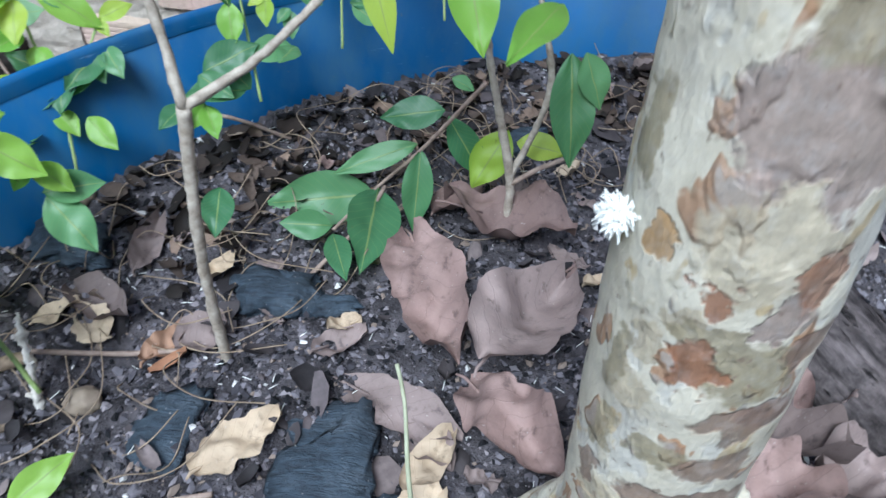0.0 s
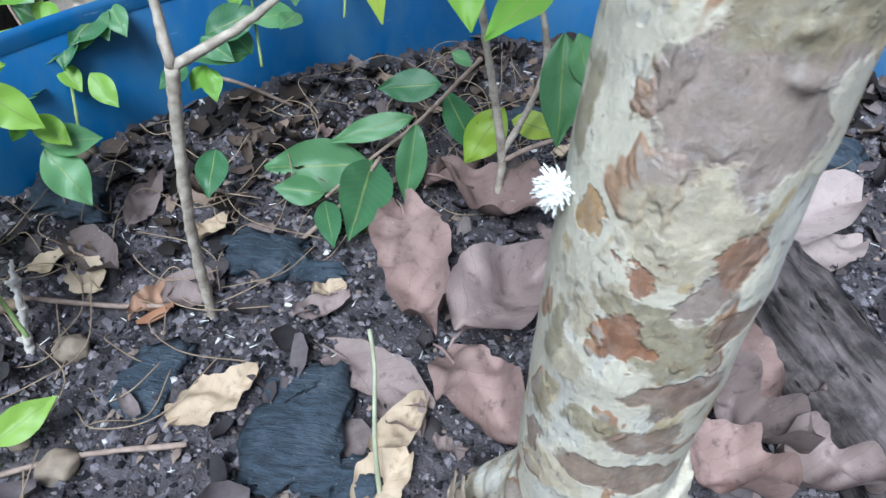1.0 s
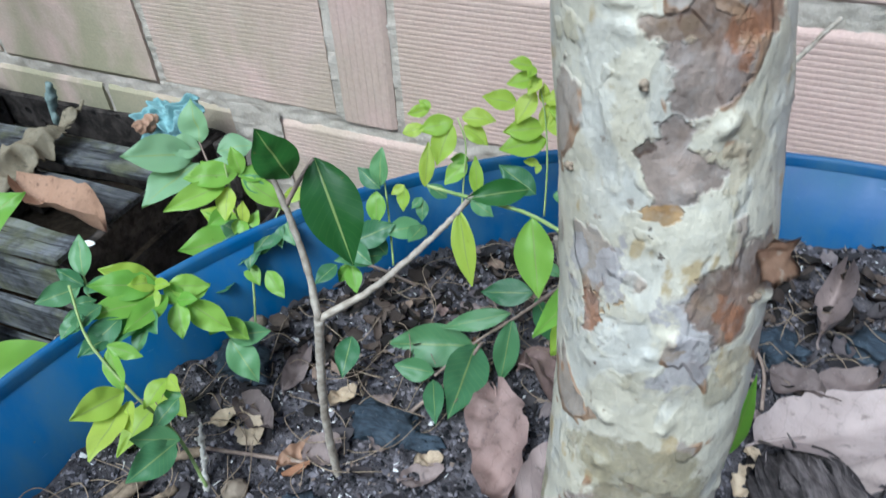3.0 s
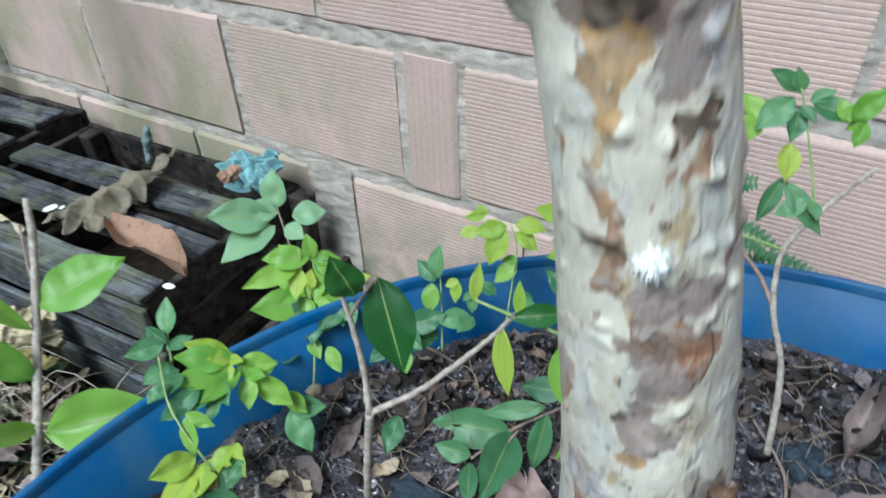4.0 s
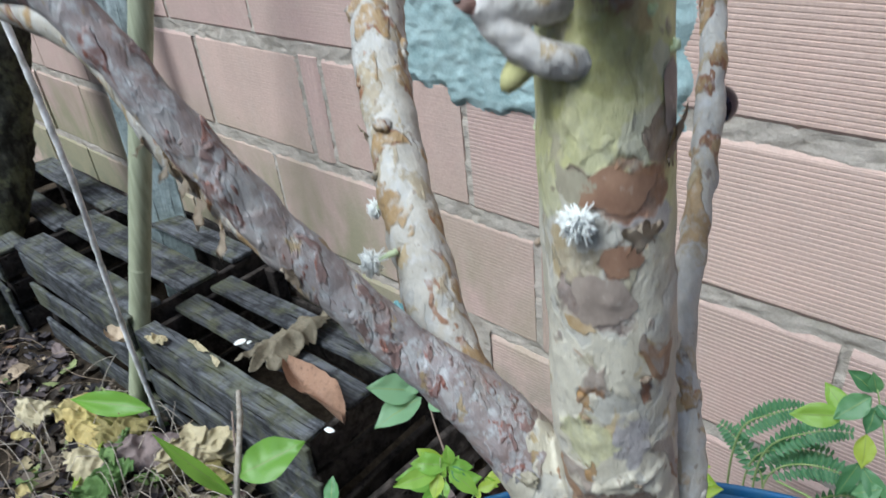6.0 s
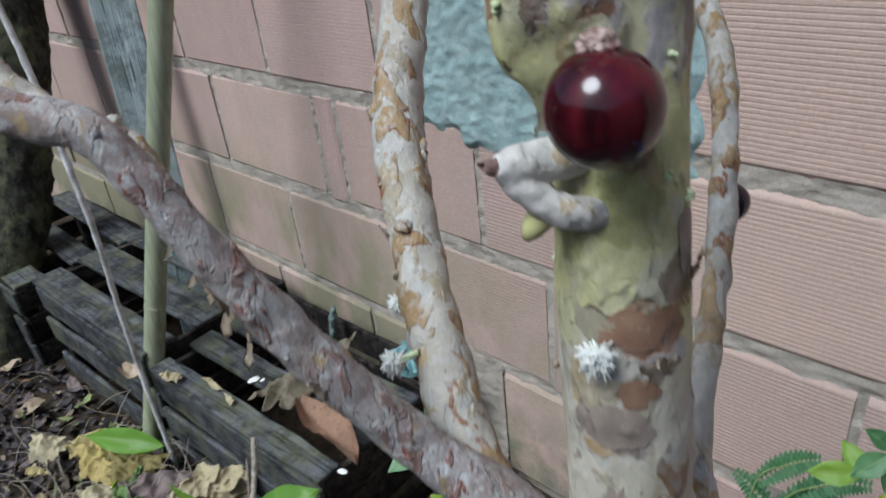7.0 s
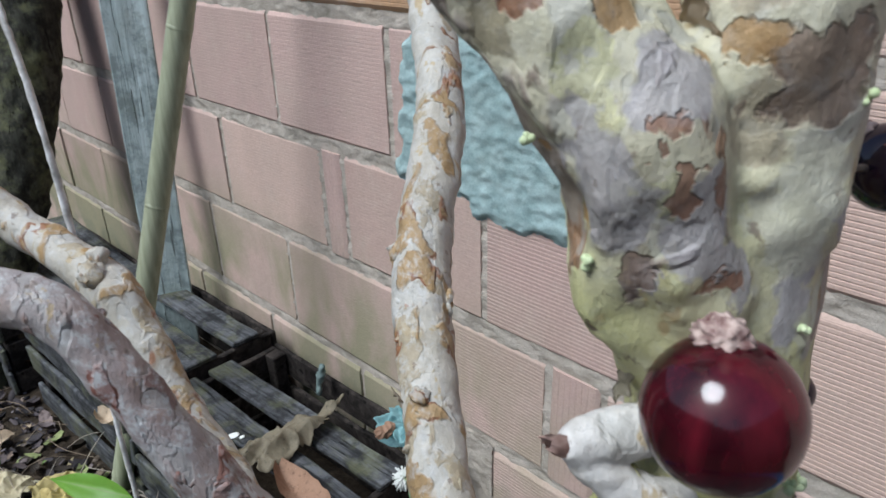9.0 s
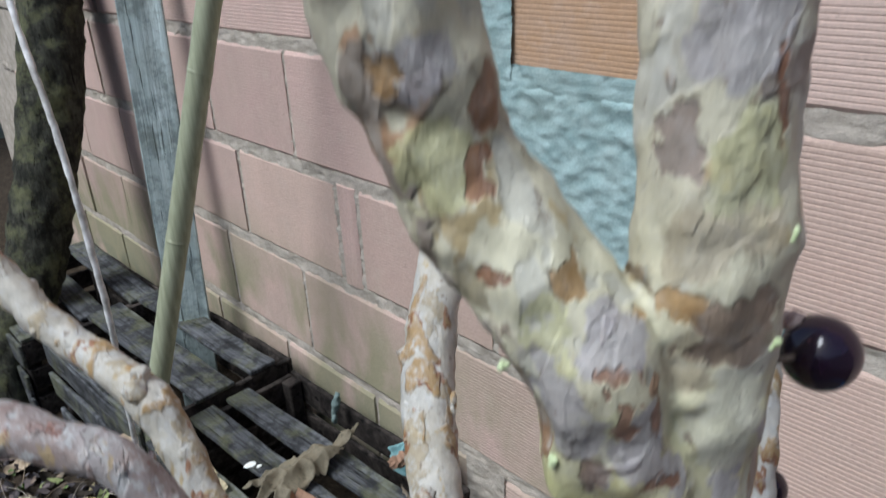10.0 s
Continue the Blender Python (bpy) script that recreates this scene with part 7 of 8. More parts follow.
# papery strips hanging from the forked branch
for at, d, w, h, lift in (((0.2400, -0.6100, 0.8420), (-0.5, -0.85, -0.1), 0.008, 0.007, 0.005), ((0.2480, -0.6095, 0.8390), (-0.3, -0.95, 0.0), 0.007, 0.008, 0.004), ((0.2590, -0.6125, 0.8350), (-0.2, -0.95, -0.1), 0.008, 0.010, 0.004), ((0.2700, -0.6145, 0.8280), (-0.3, -0.9, -0.2), 0.007, 0.009, 0.003), ((0.2260, -0.6100, 0.8460), (-0.6, -0.75, 0.0), 0.006, 0.006, 0.004)):
    bark_flake(None, 0, 0, w, h, lift, -1, Vector(at), Vector(d).normalized())
# loose bark round the foot
for at, d, w, h, lift in (((0.3690, -0.5860, 0.3340), (-0.7, -0.7, 0.2), 0.018, 0.022, 0.003), ((0.3610, -0.5730, 0.3180), (-0.9, -0.4, 0.3), 0.018, 0.018, 0.004), ((0.3730, -0.5930, 0.3160), (-0.6, -0.8, 0.3), 0.016, 0.020, 0.004), ((0.3560, -0.5650, 0.3070), (-0.9, -0.2, 0.4), 0.016, 0.014, 0.003), ((0.3860, -0.5990, 0.3200), (-0.3, -0.95, 0.2), 0.014, 0.018, 0.003)):
    bark_flake(None, 0, 0, w, h, lift, -1, Vector(at), Vector(d).normalized())
bark_flake(None, 0, 0, 0.0035, 0.0060, 0.002, -1, Vector((0.3505, -0.5764, 0.8985)), Vector((-0.3, -0.9, 0.0)).normalized(), plate_olive)
bark_flake(None, 0, 0, 0.0075, 0.0065, 0.004, -1, Vector((0.4128, -0.5690, 0.5850)), Vector((0.45, -0.85, -0.2)).normalized(), plate_rust)


def bark_plate(path, z, ang, w, h, mat):
    """A thin irregular plate of older bark lying on the trunk."""
    line = spline(path, 0.003)
    p = min(line, key=lambda c: abs(c[2] - z))
    bm = bmesh.new()
    o = Vector((rng.uniform(0, 90), rng.uniform(0, 90), 0))
    nr, ns = 7, 36
    rings = []
    for i in range(1, nr + 1):
        ring = []
        for k in range(ns):
            t = 2 * math.pi * k / ns
            lobes = 1 + 0.55 * noise.noise(Vector((math.cos(t), math.sin(t), 0)) * 1.1 + o) + 0.22 * noise.noise(Vector((math.cos(t), math.sin(t), 0)) * 3.4 + o)
            q = lobes * i / nr * 0.54
            u, v = math.cos(t) * q * w, math.sin(t) * q * h
            a = radians(ang) + u / p[3]
            c = min(line, key=lambda s: abs(s[2] - z - v)) if abs(v) > 0.003 else p
            ring.append(bm.verts.new((c[0] + math.cos(a) * (c[3] + 0.001), c[1] + math.sin(a) * (c[3] + 0.001), z + v)))
        rings.append(ring)
    bm.faces.new(rings[0])
    for r, s in zip(rings, rings[1:]):
        for k in range(ns):
            bm.faces.new((r[k], s[k], s[(k + 1) % ns], r[(k + 1) % ns]))
    bm.transform(inv)
    ob = part("bark_plate", bm, mat, tree)
    wrap = ob.modifiers.new("lie_on_bark", 'SHRINKWRAP')
    wrap.target = trunk
    wrap.wrap_method = 'NEAREST_SURFACEPOINT'
    wrap.wrap_mode = 'ABOVE_SURFACE'
    wrap.offset = 0.00035
    return ob


for z, ang, w, h, mat in ((0.8515, -50, 0.0150, 0.0100, plate_rust), (0.8345, -48, 0.0090, 0.0070, plate_rust), (0.8225, -68, 0.0130, 0.0130, plate_mauve), (0.8530, -86, 0.0085, 0.0070, plate_olive), (0.8150, -84, 0.0070, 0.0040, plate_tan), (0.8700, 4, 0.0060, 0.0140, plate_mauve)):
    bark_plate(TRUNK, z, ang, w, h, mat)

# fibrous crotch scars
for at, s in (((0.3525, -0.5685, 0.9365), (0.0045, 0.0025, 0.005)), ((0.3445, -0.5775, 0.7475), (0.0045, 0.0022, 0.003)), ((0.363, -0.5738, 0.722), (0.0045, 0.0018, 0.0028))):
    bm = bmesh.new()
    bmesh.ops.create_icosphere(bm, subdivisions=4, radius=1)
    for v in bm.verts:
        v.co *= 1 + 0.28 * noise.fractal(v.co * 3 + Vector(at) * 90, 0.7, 2.0, 4)
        v.co = Vector((v.co.x * s[0], v.co.y * s[1], v.co.z * s[2])) + Vector(at)
    bm.transform(inv)
    part("scar", bm, plate_olive, tree)


# ---- crates beside the tub ----
def crate(name, x0, x1, y0, y1, z0, z1, label, open_slats, rng, tilt=(0, 0, 0)):
    """A slatted wooden fruit crate standing upside down."""
    c = Vector(((x0 + x1) / 2, (y0 + y1) / 2, z0))
    top = thing(name, label, "crate", "wooden crates", at=pose(c.x, c.y, c.z, *tilt))
    L, W, H = x1 - x0, y1 - y0, z1 - z0

    def board(nm, size, at, mat, rot=(0, 0, 0), label=""):
        bm = bmesh.new()
        box(bm, size, Matrix(), 0.0022)
        n = 22
        long_axis = max(range(3), key=lambda i: size[i])
        edges = [e for e in bm.edges if abs((e.verts[0].co - e.verts[1].co)[long_axis]) > size[long_axis] * 0.6]
        bmesh.ops.subdivide_edges(bm, edges=edges, cuts=n, use_grid_fill=True)
        o = Vector((rng.uniform(0, 50), rng.uniform(0, 50), 0))
        for v in bm.verts:
            v.co += Vector((noise.noise(v.co * 14 + o), noise.noise(v.co * 14 + o * 2), noise.noise(v.co * 14 + o * 3))) * 0.0032
        ob = part(nm, bm, mat, top, label, smooth=False)
        ob.matrix_basis = pose(*at, rot[0] + rng.uniform(-0.8, 0.8), rot[1] + rng.uniform(-0.8, 0.8), rot[2] + rng.uniform(-0.8, 0.8))
        return ob

    for y, w in open_slats:
        board("slat", (L, w, 0.011), (0, y, H - 0.0055), grey_wood)
    # long sides: three boards each, near-black wood on the wall side
    for s in (-1, 1):
        for k, z in enumerate((H - 0.011 - 0.035, H - 0.011 - 0.115, 0.03)):
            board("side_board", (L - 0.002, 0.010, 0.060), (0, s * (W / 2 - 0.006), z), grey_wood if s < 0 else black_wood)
    # ends: stouter boards, dark with rot
    for s in (-1, 1):
        for z in (H - 0.011 - 0.032, H - 0.011 - 0.105, 0.035):
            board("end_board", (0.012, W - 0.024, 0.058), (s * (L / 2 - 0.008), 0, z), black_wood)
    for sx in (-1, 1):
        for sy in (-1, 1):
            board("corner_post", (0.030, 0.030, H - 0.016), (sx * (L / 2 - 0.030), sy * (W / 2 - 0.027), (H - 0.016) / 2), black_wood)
    return top


rng = random.Random(33)
crate("wooden_crate", -0.725, -0.252, -0.352, -0.03, GROUND, 0.192, "weathered grey slatted crate standing upside down", [(-0.138, 0.046), (-0.048, 0.054), (0.032, 0.052)], rng, (0, 0, 2.6))
crate("wooden_crate", -1.235, -0.735, -0.375, -0.045, GROUND, 0.214, "weathered grey slatted crate with dark end boards", [(-0.128, 0.070), (-0.012, 0.082), (0.095, 0.060)], rng, (0, 0, 2))
crate("wooden_crate", -1.80, -1.30, -0.42, -0.06, GROUND, 0.18, "old grey slatted crate by the wall", [(-0.135, 0.070), (0.0, 0.065), (0.125, 0.070)], rng)
# rotten board propped against the near crate's end
prop = thing("rotten_board", "dark rotten board leaning against the crate end", "board", at=pose(-0.165, -0.19, GROUND))
bm = bmesh.new()
box(bm, (0.014, 0.30, 0.085), pose(0.0, 0.0, 0.085, 0, -18, 0), 0.002, 0.003, 8)
part("board", bm, black_wood, prop, smooth=False)
bm = bmesh.new()
box(bm, (0.014, 0.28, 0.05), pose(0.045, 0.0, 0.025, 0, -8, 0), 0.002, 0.003, 8)
part("board", bm, black_wood, prop, smooth=False)
bm = bmesh.new()
box(bm, (0.03, 0.028, 0.22), pose(-0.075, 0.135, 0.12, 0, 4, 0), 0.003, 0.003, 6)
part("post", bm, black_wood, prop, smooth=False)

# ---- bamboo cane, plank, dark trunk, stalk ----
cane_top = thing("bamboo_cane", "upright green-brown bamboo cane planted in the ground", "cane", at=pose(-0.79, -0.389, GROUND))
inv = cane_top.matrix_world.inverted()
path = []
p0, p1 = Vector((-0.795, -0.397, GROUND - 0.02)), Vector((-0.50, -0.08, 1.31))
z_nodes = (0.03, 0.30, 0.565, 0.83, 1.1)
for i in range(160):
    u = i / 159
    p = p0.lerp(p1, u)
    node = sum(math.exp(-((p.z - z) / 0.006) ** 2) for z in z_nodes)
    path.append((*p, 0.0188 - 0.0012 * u + 0.0004 * node))
bm = bmesh.new()
tube(bm, path, 28, 0.02, 0.0004, 40)
bm.transform(inv)
part("cane_shaft", bm, cane, cane_top)
for z in z_nodes:
    u = (z - p0.z) / (p1.z - p0.z)
    c, d = p0.lerp(p1, u), (p1 - p0).normalized()
    r = 0.0188 - 0.0012 * u
    bm = bmesh.new()
    tube(bm, [(*(c - d * 0.004), r - 0.0004), (*(c - d * 0.001), r + 0.0007), (*(c + d * 0.002), r + 0.0007), (*(c + d * 0.005), r - 0.0004)], 28, 0.002, 0.0004, 60)
    bm.transform(inv)
    part("cane_node", bm, cane, cane_top)

bm = bmesh.new()
box(bm, (0.085, 0.018, 1.5), Matrix(), 0.002, 0.0015, 10)
ob = tagged(part("plank", bm, plank_wood, smooth=False), "grey-green painted plank leaning on the wall", "board")
ob.matrix_world = pose(-1.055, -0.085, GROUND + 0.745, -3, 2, 62)

old = thing("garden_tree", "dark rough tree trunk standing in the yard", "tree", at=pose(-1.45, -0.43, GROUND))
bm = bmesh.new()
tube(bm, [(-1.44, -0.455, GROUND - 0.03, 0.082), (-1.445, -0.41, 0.1, 0.072), (-1.47, -0.285, 0.32, 0.070), (-1.50, -0.135, 0.75, 0.072), (-1.54, -0.02, 1.3, 0.065)], 48, 0.015, 0.006, 30)
bm.transform(old.matrix_world.inverted())
part("trunk", bm, dark_bark, old)

# dry stalk, its sunlit stretches painted white by the material
bm = bmesh.new()
tube(bm, [(-0.70, -0.39, 1.06, 0.0040), (-0.655, -0.40, 0.92, 0.0043), (-0.615, -0.40, 0.80, 0.0046), (-0.597, -0.40, 0.70, 0.0046), (-0.593, -0.40, 0.60, 0.0050), (-0.592, -0.40, 0.51, 0.0048), (-0.61, -0.40, 0.41, 0.0044), (-0.63, -0.40, 0.26, 0.0042), (-0.635, -0.40, 0.08, 0.0042), (-0.64, -0.40, GROUND, 0.0044)], 9, 0.01, 0.0012, 90)
tagged(part("dry_stalk", bm, straw), "long dry stalk with sun flecks in its colour, rising from the litter", "stalk")


# ---- litter outside the tub ----
def ground_height(x, y):
    v = Vector((x, y, 0))
    return GROUND + 0.012 * noise.fractal(v * 9, 0.7, 2.0, 4) + 0.006 * noise.noise(v * 40)


def outside(rng):
    while True:
        x, y = rng.uniform(-1.9, 0.15), rng.uniform(-1.0, -0.03)
        if math.hypot(x - TUB[0], y - TUB[1]) > 0.45 and not (-1.8 < x < -0.2 and -0.40 < y < -0.02):
            return x, y


def pile(x, y):
    """Litter heaped against crate and tub."""
    h = 0.085 * math.exp(-((x + 0.50) / 0.34) ** 2 - ((y + 0.47) / 0.13) ** 2)
    return ground_height(x, y) + h


bm = bmesh.new()
bmesh.ops.create_grid(bm, x_segments=130, y_segments=60, size=1.0, matrix=pose(-0.48, -0.61, 0) @ Matrix.Diagonal((0.62, 0.25, 1, 1)))
for v in bm.verts:
    edge = min(v.co.x + 1.10, 0.14 - v.co.x, v.co.y + 0.86, -0.36 - v.co.y + 0.06)
    v.co.z = pile(v.co.x, v.co.y) - 0.002 + 0.006 * noise.fractal(v.co * 50, 0.8, 2.0, 3) - 0.03 * max(0, 1 - edge / 0.06)
tagged(part("litter_mound", bm, earth), "low mound of rotting leaf litter by the crate", "litter", kind="stuff")
crumbs("ground_crumbs", 4200, outside, ground_height, (0.0015, 0.008), rng, chips_mat, "loose earth crumbs on the ground")
flakes("ground_leaf_fragments", 2600, outside, pile, (0.010, 0.04), rng, flake_mat, "broken dry leaves strewn on the ground")


def on_mound(rng):
    while True:
        x, y = rng.gauss(-0.50, 0.24), rng.gauss(-0.50, 0.08)
        if math.hypot(x - TUB[0], y - TUB[1]) > 0.45 and -0.75 < y < -0.38:
            return x, y


mound_mat = flake_material("mound_fragments", [(0.0, (0.05, 0.04, 0.03)), (0.25, (0.12, 0.095, 0.07)), (0.45, (0.22, 0.175, 0.12)), (0.6, (0.36, 0.30, 0.17)), (0.72, (0.15, 0.22, 0.07)), (0.84, (0.30, 0.34, 0.14)), (0.93, (0.55, 0.50, 0.34))])
flakes("mound_leaf_fragments", 1300, on_mound, pile, (0.012, 0.045), rng, mound_mat, "torn yellow, green and brown leaves heaped by the crate")
bm = bmesh.new()
for _ in range(90):
    x, y = on_mound(rng)
    d, ln = rng.uniform(0, 6.3), rng.uniform(0.10, 0.26)
    z, up = pile(x, y), rng.uniform(0.02, 0.09)
    tube(bm, [(x + math.cos(d + 0.2 * k) * ln * k / 3, y + math.sin(d + 0.2 * k) * ln * k / 6, z + 0.004 + up * (0, 0.8, 1, 0.5)[k], 0.0011 - 0.0002 * k) for k in range(4)], 5, 0.02)
tagged(part("arching_stems", bm, twig_grey), "thin arching dry stems rising from the litter", "debris", kind="stuff")
bm = bmesh.new()
for _ in range(320):
    x, y = outside(rng)
    d, ln = rng.uniform(0, 6.3), rng.uniform(0.05, 0.18)
    z = pile(x, y)
    tube(bm, [(x + math.cos(d + 0.3 * k) * ln * k / 3, y + math.sin(d + 0.3 * k) * ln * k / 3, z + 0.004 + rng.uniform(0, 0.03) * (k in (1, 2)), 0.0009) for k in range(4)], 4, 0.02)
tagged(part("dry_stems", bm, root_mat), "thin dry stems tangled in the litter", "debris", kind="stuff")



def crumpled(name, L, W, amp, freq, mat, label, category, group="", thick=0.001, seed=0.0, ragged=0.25, fold=0.0, smooth=True):
    """A sheet creased in sharp folds, with an uneven outline."""
    bm = bmesh.new()
    bmesh.ops.create_grid(bm, x_segments=56, y_segments=56, size=0.5)
    o = Vector((seed, seed * 1.7, 0.3))
    for v in bm.verts:
        x, y = v.co.x, v.co.y
        # square to rounded outline
        q = max(abs(x), abs(y)) / max(math.hypot(x, y), 1e-5)
        t = math.atan2(y, x)
        edge = q * (1 + ragged * noise.fractal(Vector((math.cos(t), math.sin(t), 0)) * 1.6 + o, 0.8, 2.0, 4))
        x, y = x * edge, y * edge
        p = Vector((x * L, y * W, 0)) * freq + o
        ridge = 1 - abs(noise.noise(p)) * 2.0 + 0.5 * (1 - abs(noise.noise(p * 2.1)) * 2.0) + 0.2 * noise.noise(p * 5)
        v.co = Vector((x * L + amp * 0.5 * noise.noise(p * 1.2 + Vector((7, 0, 0))), y * W + amp * 0.5 * noise.noise(p * 1.2 + Vector((0, 7, 0))), amp * ridge - fold * (2 * y) ** 2 * W))
    ob = tagged(part(name, bm, mat, smooth=smooth), label, category, group)
    mod = ob.modifiers.new("thickness", 'SOLIDIFY')
    mod.thickness = thick
    return ob


G = "fallen leaves on the ground"
for nm, L, W, amp, freq, mat, lab, m, sd in (
        ("crumpled_leaf", 0.145, 0.085, 0.012, 26, dry_cream, "large crumpled pale cream dry leaf by the crate", pose(-0.452, -0.410, 0.100, 62, 6, 60), 1.3),
        ("crumpled_leaf", 0.07, 0.05, 0.010, 30, dry_olive, "olive-brown curled piece of leaf by the crate", pose(-0.415, -0.415, 0.075, 35, 0, 20), 2.9),
        ("brown_leaf", 0.15, 0.085, 0.012, 18, dry_brown, "large soft grey-brown leaf folded on the litter", pose(-0.545, -0.455, 0.075, 22, 8, 50), 4.1),
        ("wilted_leaf", 0.13, 0.09, 0.014, 24, dry_olive, "wilted yellow-brown leaf on the litter", pose(-0.66, -0.455, 0.055, 15, -5, 30), 5.7),
        ("wilted_leaf", 0.11, 0.08, 0.012, 24, dry_yellow, "wilted yellow leaf lying on the litter", pose(-0.74, -0.49, 0.045, 10, 8, 10), 6.1),
        # cream leaf whose pale colour stands for sunlight on the litter
        ("wilted_leaf", 0.12, 0.08, 0.010, 22, dry_cream, "pale cream leaf put in for a sunlit patch of litter", pose(-0.63, -0.525, 0.055, 8, 5, 40), 7.3),
        ("wilted_leaf", 0.10, 0.07, 0.014, 28, dry_green, "crumpled wilted green leaf in the litter", pose(-0.55, -0.535, 0.070, 12, 0, 80), 8.8),
        ("wilted_leaf", 0.09, 0.06, 0.016, 34, dry_green, "crinkled grey-green leaf in the litter", pose(-0.585, -0.49, 0.075, 10, 10, 120), 9.4),
        ("wilted_leaf", 0.12, 0.07, 0.012, 26, dry_green, "limp green leaf on the litter mound", pose(-0.45, -0.575, 0.060, 10, -8, 30), 10.6),
        ("wilted_leaf", 0.10, 0.07, 0.012, 26, dry_olive, "limp yellowish leaf on the litter mound", pose(-0.38, -0.60, 0.050, 6, 5, 140), 11.2),
        ("brown_leaf", 0.11, 0.06, 0.010, 24, dry_brown, "dark brown leaf curled on the litter mound", pose(-0.36, -0.53, 0.065, 14, 8, 10), 12.5),
        ("brown_leaf", 0.10, 0.06, 0.010, 24, dry_brown, "dark brown leaf lying between crate and tub", pose(-0.25, -0.50, 0.045, 12, -8, 50), 13.1),
        # another cream leaf, pale in place of sunlit litter
        ("wilted_leaf", 0.10, 0.07, 0.010, 24, dry_cream, "pale cream leaf by the tree foot, put in for sunlit litter", pose(-0.90, -0.53, 0.02, 8, 5, 20), 14.9),
        ("wilted_leaf", 0.11, 0.07, 0.012, 24, dry_yellow, "yellow leaf lying by the cane", pose(-0.83, -0.47, 0.03, 10, 8, 60), 15.4)):
    crumpled(nm, L * 0.88, W * 0.88, amp * 1.25, freq * 1.15, mat, lab, "leaf", G, 0.0006, sd, 0.4, 0.35).matrix_world = m
for a, b, w, mat, lab, curl, cr, lf, tl in (
        ((-0.12, -0.20), (-0.06, -0.27), 0.045, dry_brown, "brown leaf in the gap by the wall", 0.4, 1.2, 0.10, (40, 0)),
        ((-0.08, -0.12), (-0.02, -0.20), 0.045, dry_pink, "reddish dry leaf in the gap by the wall", 0.4, 1.2, 0.09, (50, 10))):
    dry_leaf(a, b, w, mat, lab, pile, curl, cr, lf, tl, 0.0, G)
for i in range(120):
    x, y = outside(rng)
    a = rng.uniform(0, 6.3)
    L = rng.uniform(0.035, 0.09)
    d = Vector((math.cos(a), math.sin(a))) * L / 2
    dry_leaf(Vector((x, y)) - d, Vector((x, y)) + d, L * rng.uniform(0.4, 0.65), rng.choice((dry_brown, dry_brown, dry_brown, dry_pink, dry_tan, dry_yellow)), "dry curled leaf in the ground litter", pile, rng.uniform(0.1, 0.5), rng.uniform(1.0, 2.2), 0.006, (rng.uniform(-20, 20), rng.uniform(-25, 25)), 0.02, G)


def flat(z):
    return lambda x, y: z


C = "leaves lying on the crates"
for a, b, w, mat, lab, curl, cr, lf, tl in (
        ((-0.385, -0.262), (-0.215, -0.288), 0.058, dry_orange, "folded orange-brown leaf lying on the crate", 0.5, 0.9, 0.006, (0, -6)),
        ((-0.73, -0.40), (-0.68, -0.39), 0.03, dry_tan, "pale dry leaf by the cane", 0.5, 1.2, 0.006, (0, 0))):
    dry_leaf(a, b, w, mat, lab, flat(0.193), curl, cr, lf, tl, 0.0, C)
crumpled("rotted_leaf", 0.175, 0.065, 0.014, 24, dry_fibre, "rotted fibrous brown leaf slumped across the slats", "leaf", C, 0.002, 21.0, 0.45, 0.35).matrix_world = pose(-0.432, -0.215, 0.214, 0, 0, 86)
for x, y, L, W, a, sd in ((-0.56, -0.318, 0.05, 0.011, 4, 31.0), (-0.50, -0.322, 0.030, 0.010, -6, 33.0), (-0.64, -0.352, 0.04, 0.02, 20, 35.0)):
    crumpled("leaf_scrap", L, W, 0.005, 60, dry_cream, "pale torn scrap of leaf on the crate edge", "leaf", C, 0.0006, sd, 0.4, 0.1).matrix_world = pose(x, y, 0.199, 10, 5, a)
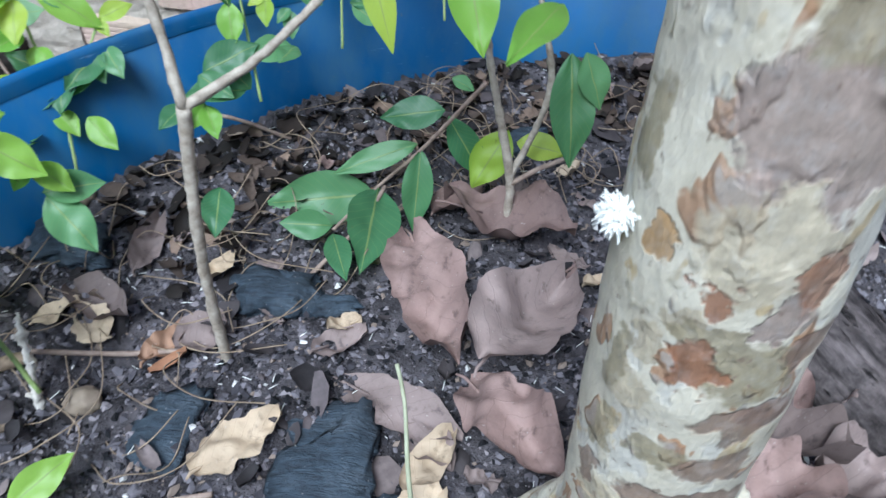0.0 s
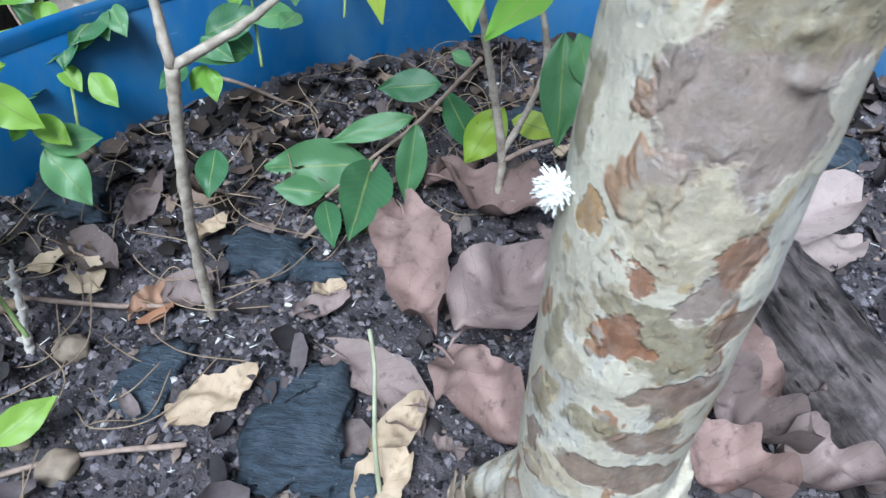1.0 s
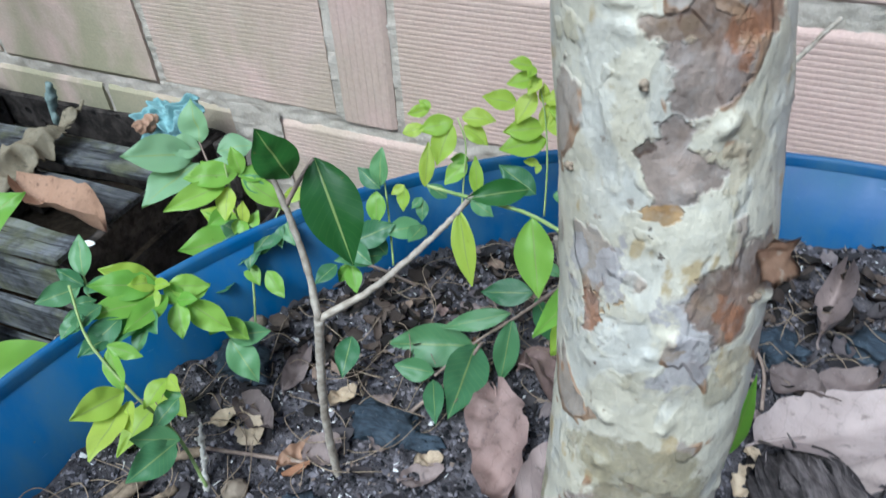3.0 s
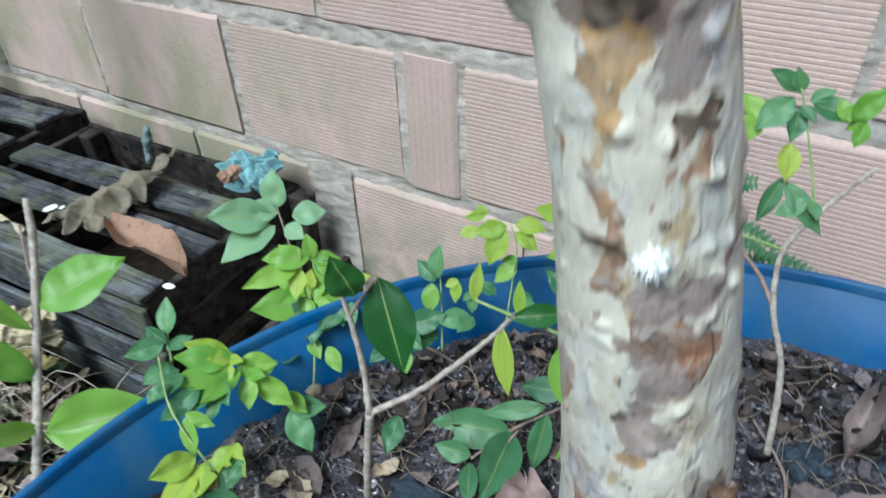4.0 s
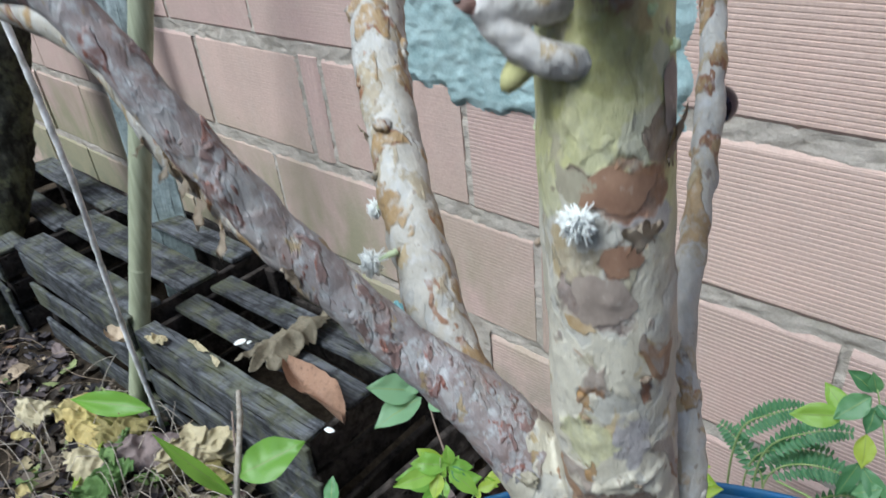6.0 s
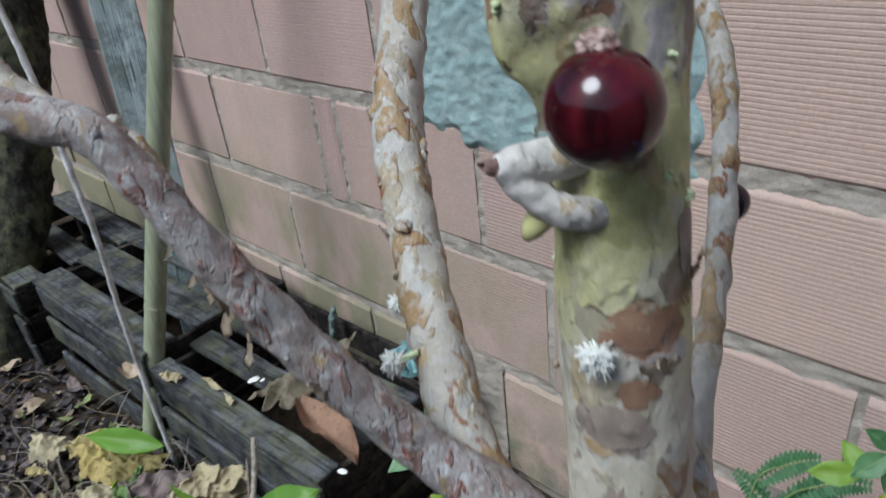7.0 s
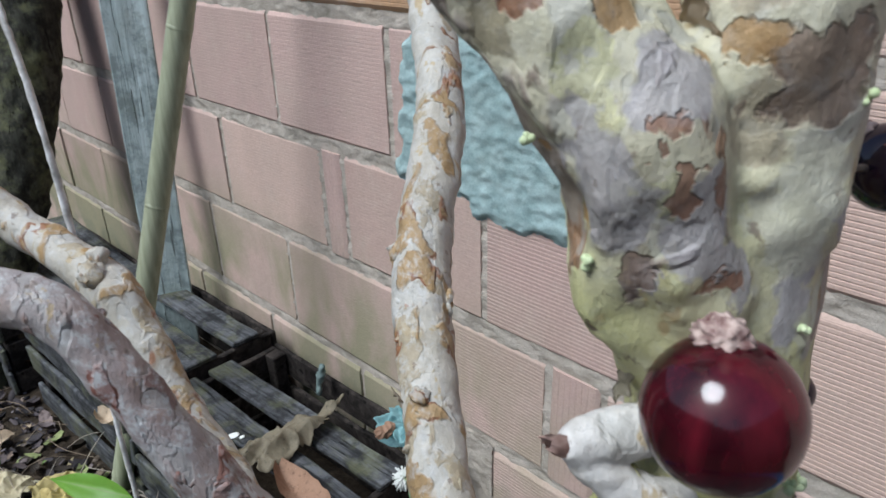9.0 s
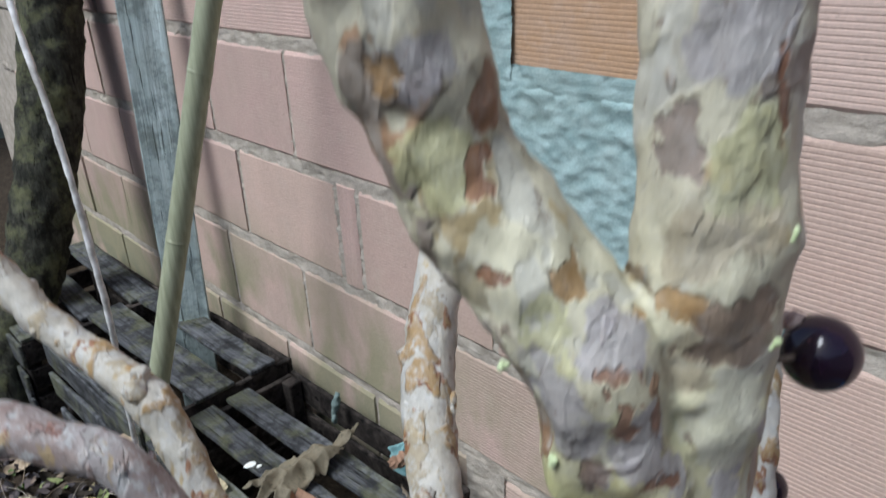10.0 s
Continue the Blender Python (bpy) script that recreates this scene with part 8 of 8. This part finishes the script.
# small white discs laid on the crates in place of sun flecks
for x, y, z, s in ((-0.519, -0.264, 0.1945, 0.011), (-0.505, -0.255, 0.1945, 0.005), (-0.23, -0.305, 0.195, 0.008)):
    bm = bmesh.new()
    bmesh.ops.create_icosphere(bm, subdivisions=3, radius=1)
    for v in bm.verts:
        v.co *= 1 + 0.2 * noise.noise(v.co * 2 + Vector((x * 90, 0, 0)))
        v.co = Vector((v.co.x * s, v.co.y * s * 0.6, v.co.z * 0.0012))
    ob = tagged(part("fallen_petal", bm, petal), "small white disc standing in for a sun fleck", "petal", "fallen petals")
    ob.matrix_world = pose(x, y, z, 4, 3, rng.uniform(0, 180))

# crumpled teal rag on the crate corner by the wall
crumpled("rag", 0.100, 0.070, 0.022, 30, cloth, "crumpled teal rag on the crate corner", "rag", "", 0.0015, 41.0, 0.22, 0.25).matrix_world = pose(-0.305, -0.065, 0.206, 38, -8, 6)
crumpled("leaf_scrap", 0.035, 0.024, 0.004, 50, dry_orange, "orange-brown leaf scrap on the teal rag", "leaf", "", 0.0006, 44.0, 0.3, 0.2).matrix_world = pose(-0.325, -0.098, 0.214, 50, 0, 80)
bm = bmesh.new()
tube(bm, [(-0.545, -0.075, 0.16, 0.005), (-0.545, -0.07, 0.185, 0.006), (-0.54, -0.066, 0.21, 0.008), (-0.538, -0.066, 0.224, 0.005)], 12, 0.004, 0.004, 60)
tagged(part("rag_scrap", bm, scrap_cloth), "small upright scrap of dull rag", "rag")

# long green leaves and ground plants in the litter
plant("litter_plant", "low plant with long broad green leaf in the litter",
      [[(-0.72, -0.46, GROUND, 0.002), (-0.71, -0.465, 0.02, 0.0018), (-0.70, -0.47, 0.05, 0.0015)]],
      [(-0.645, -0.405, 0.075, -0.775, -0.475, 0.075, 0.040, 'b'), (-0.70, -0.47, 0.03, -0.62, -0.56, 0.04, 0.035, 'l')])
for i in range(14):
    x, y = rng.uniform(-0.65, -0.10), rng.uniform(-0.74, -0.56)
    z = pile(x, y)
    lv = []
    for k in range(5):
        a = rng.uniform(0, 6.3)
        ln = rng.uniform(0.02, 0.05)
        hz = z + rng.uniform(0.015, 0.045)
        lv.append((x, y, hz, x + math.cos(a) * ln, y + math.sin(a) * ln, hz + rng.uniform(-0.008, 0.012), ln * 0.5, rng.choice("mbm")))
    plant("weed", "small green weed in the leaf litter", [[(x, y, z - 0.01, 0.0012), (x, y, z + 0.03, 0.0010)]], lv)
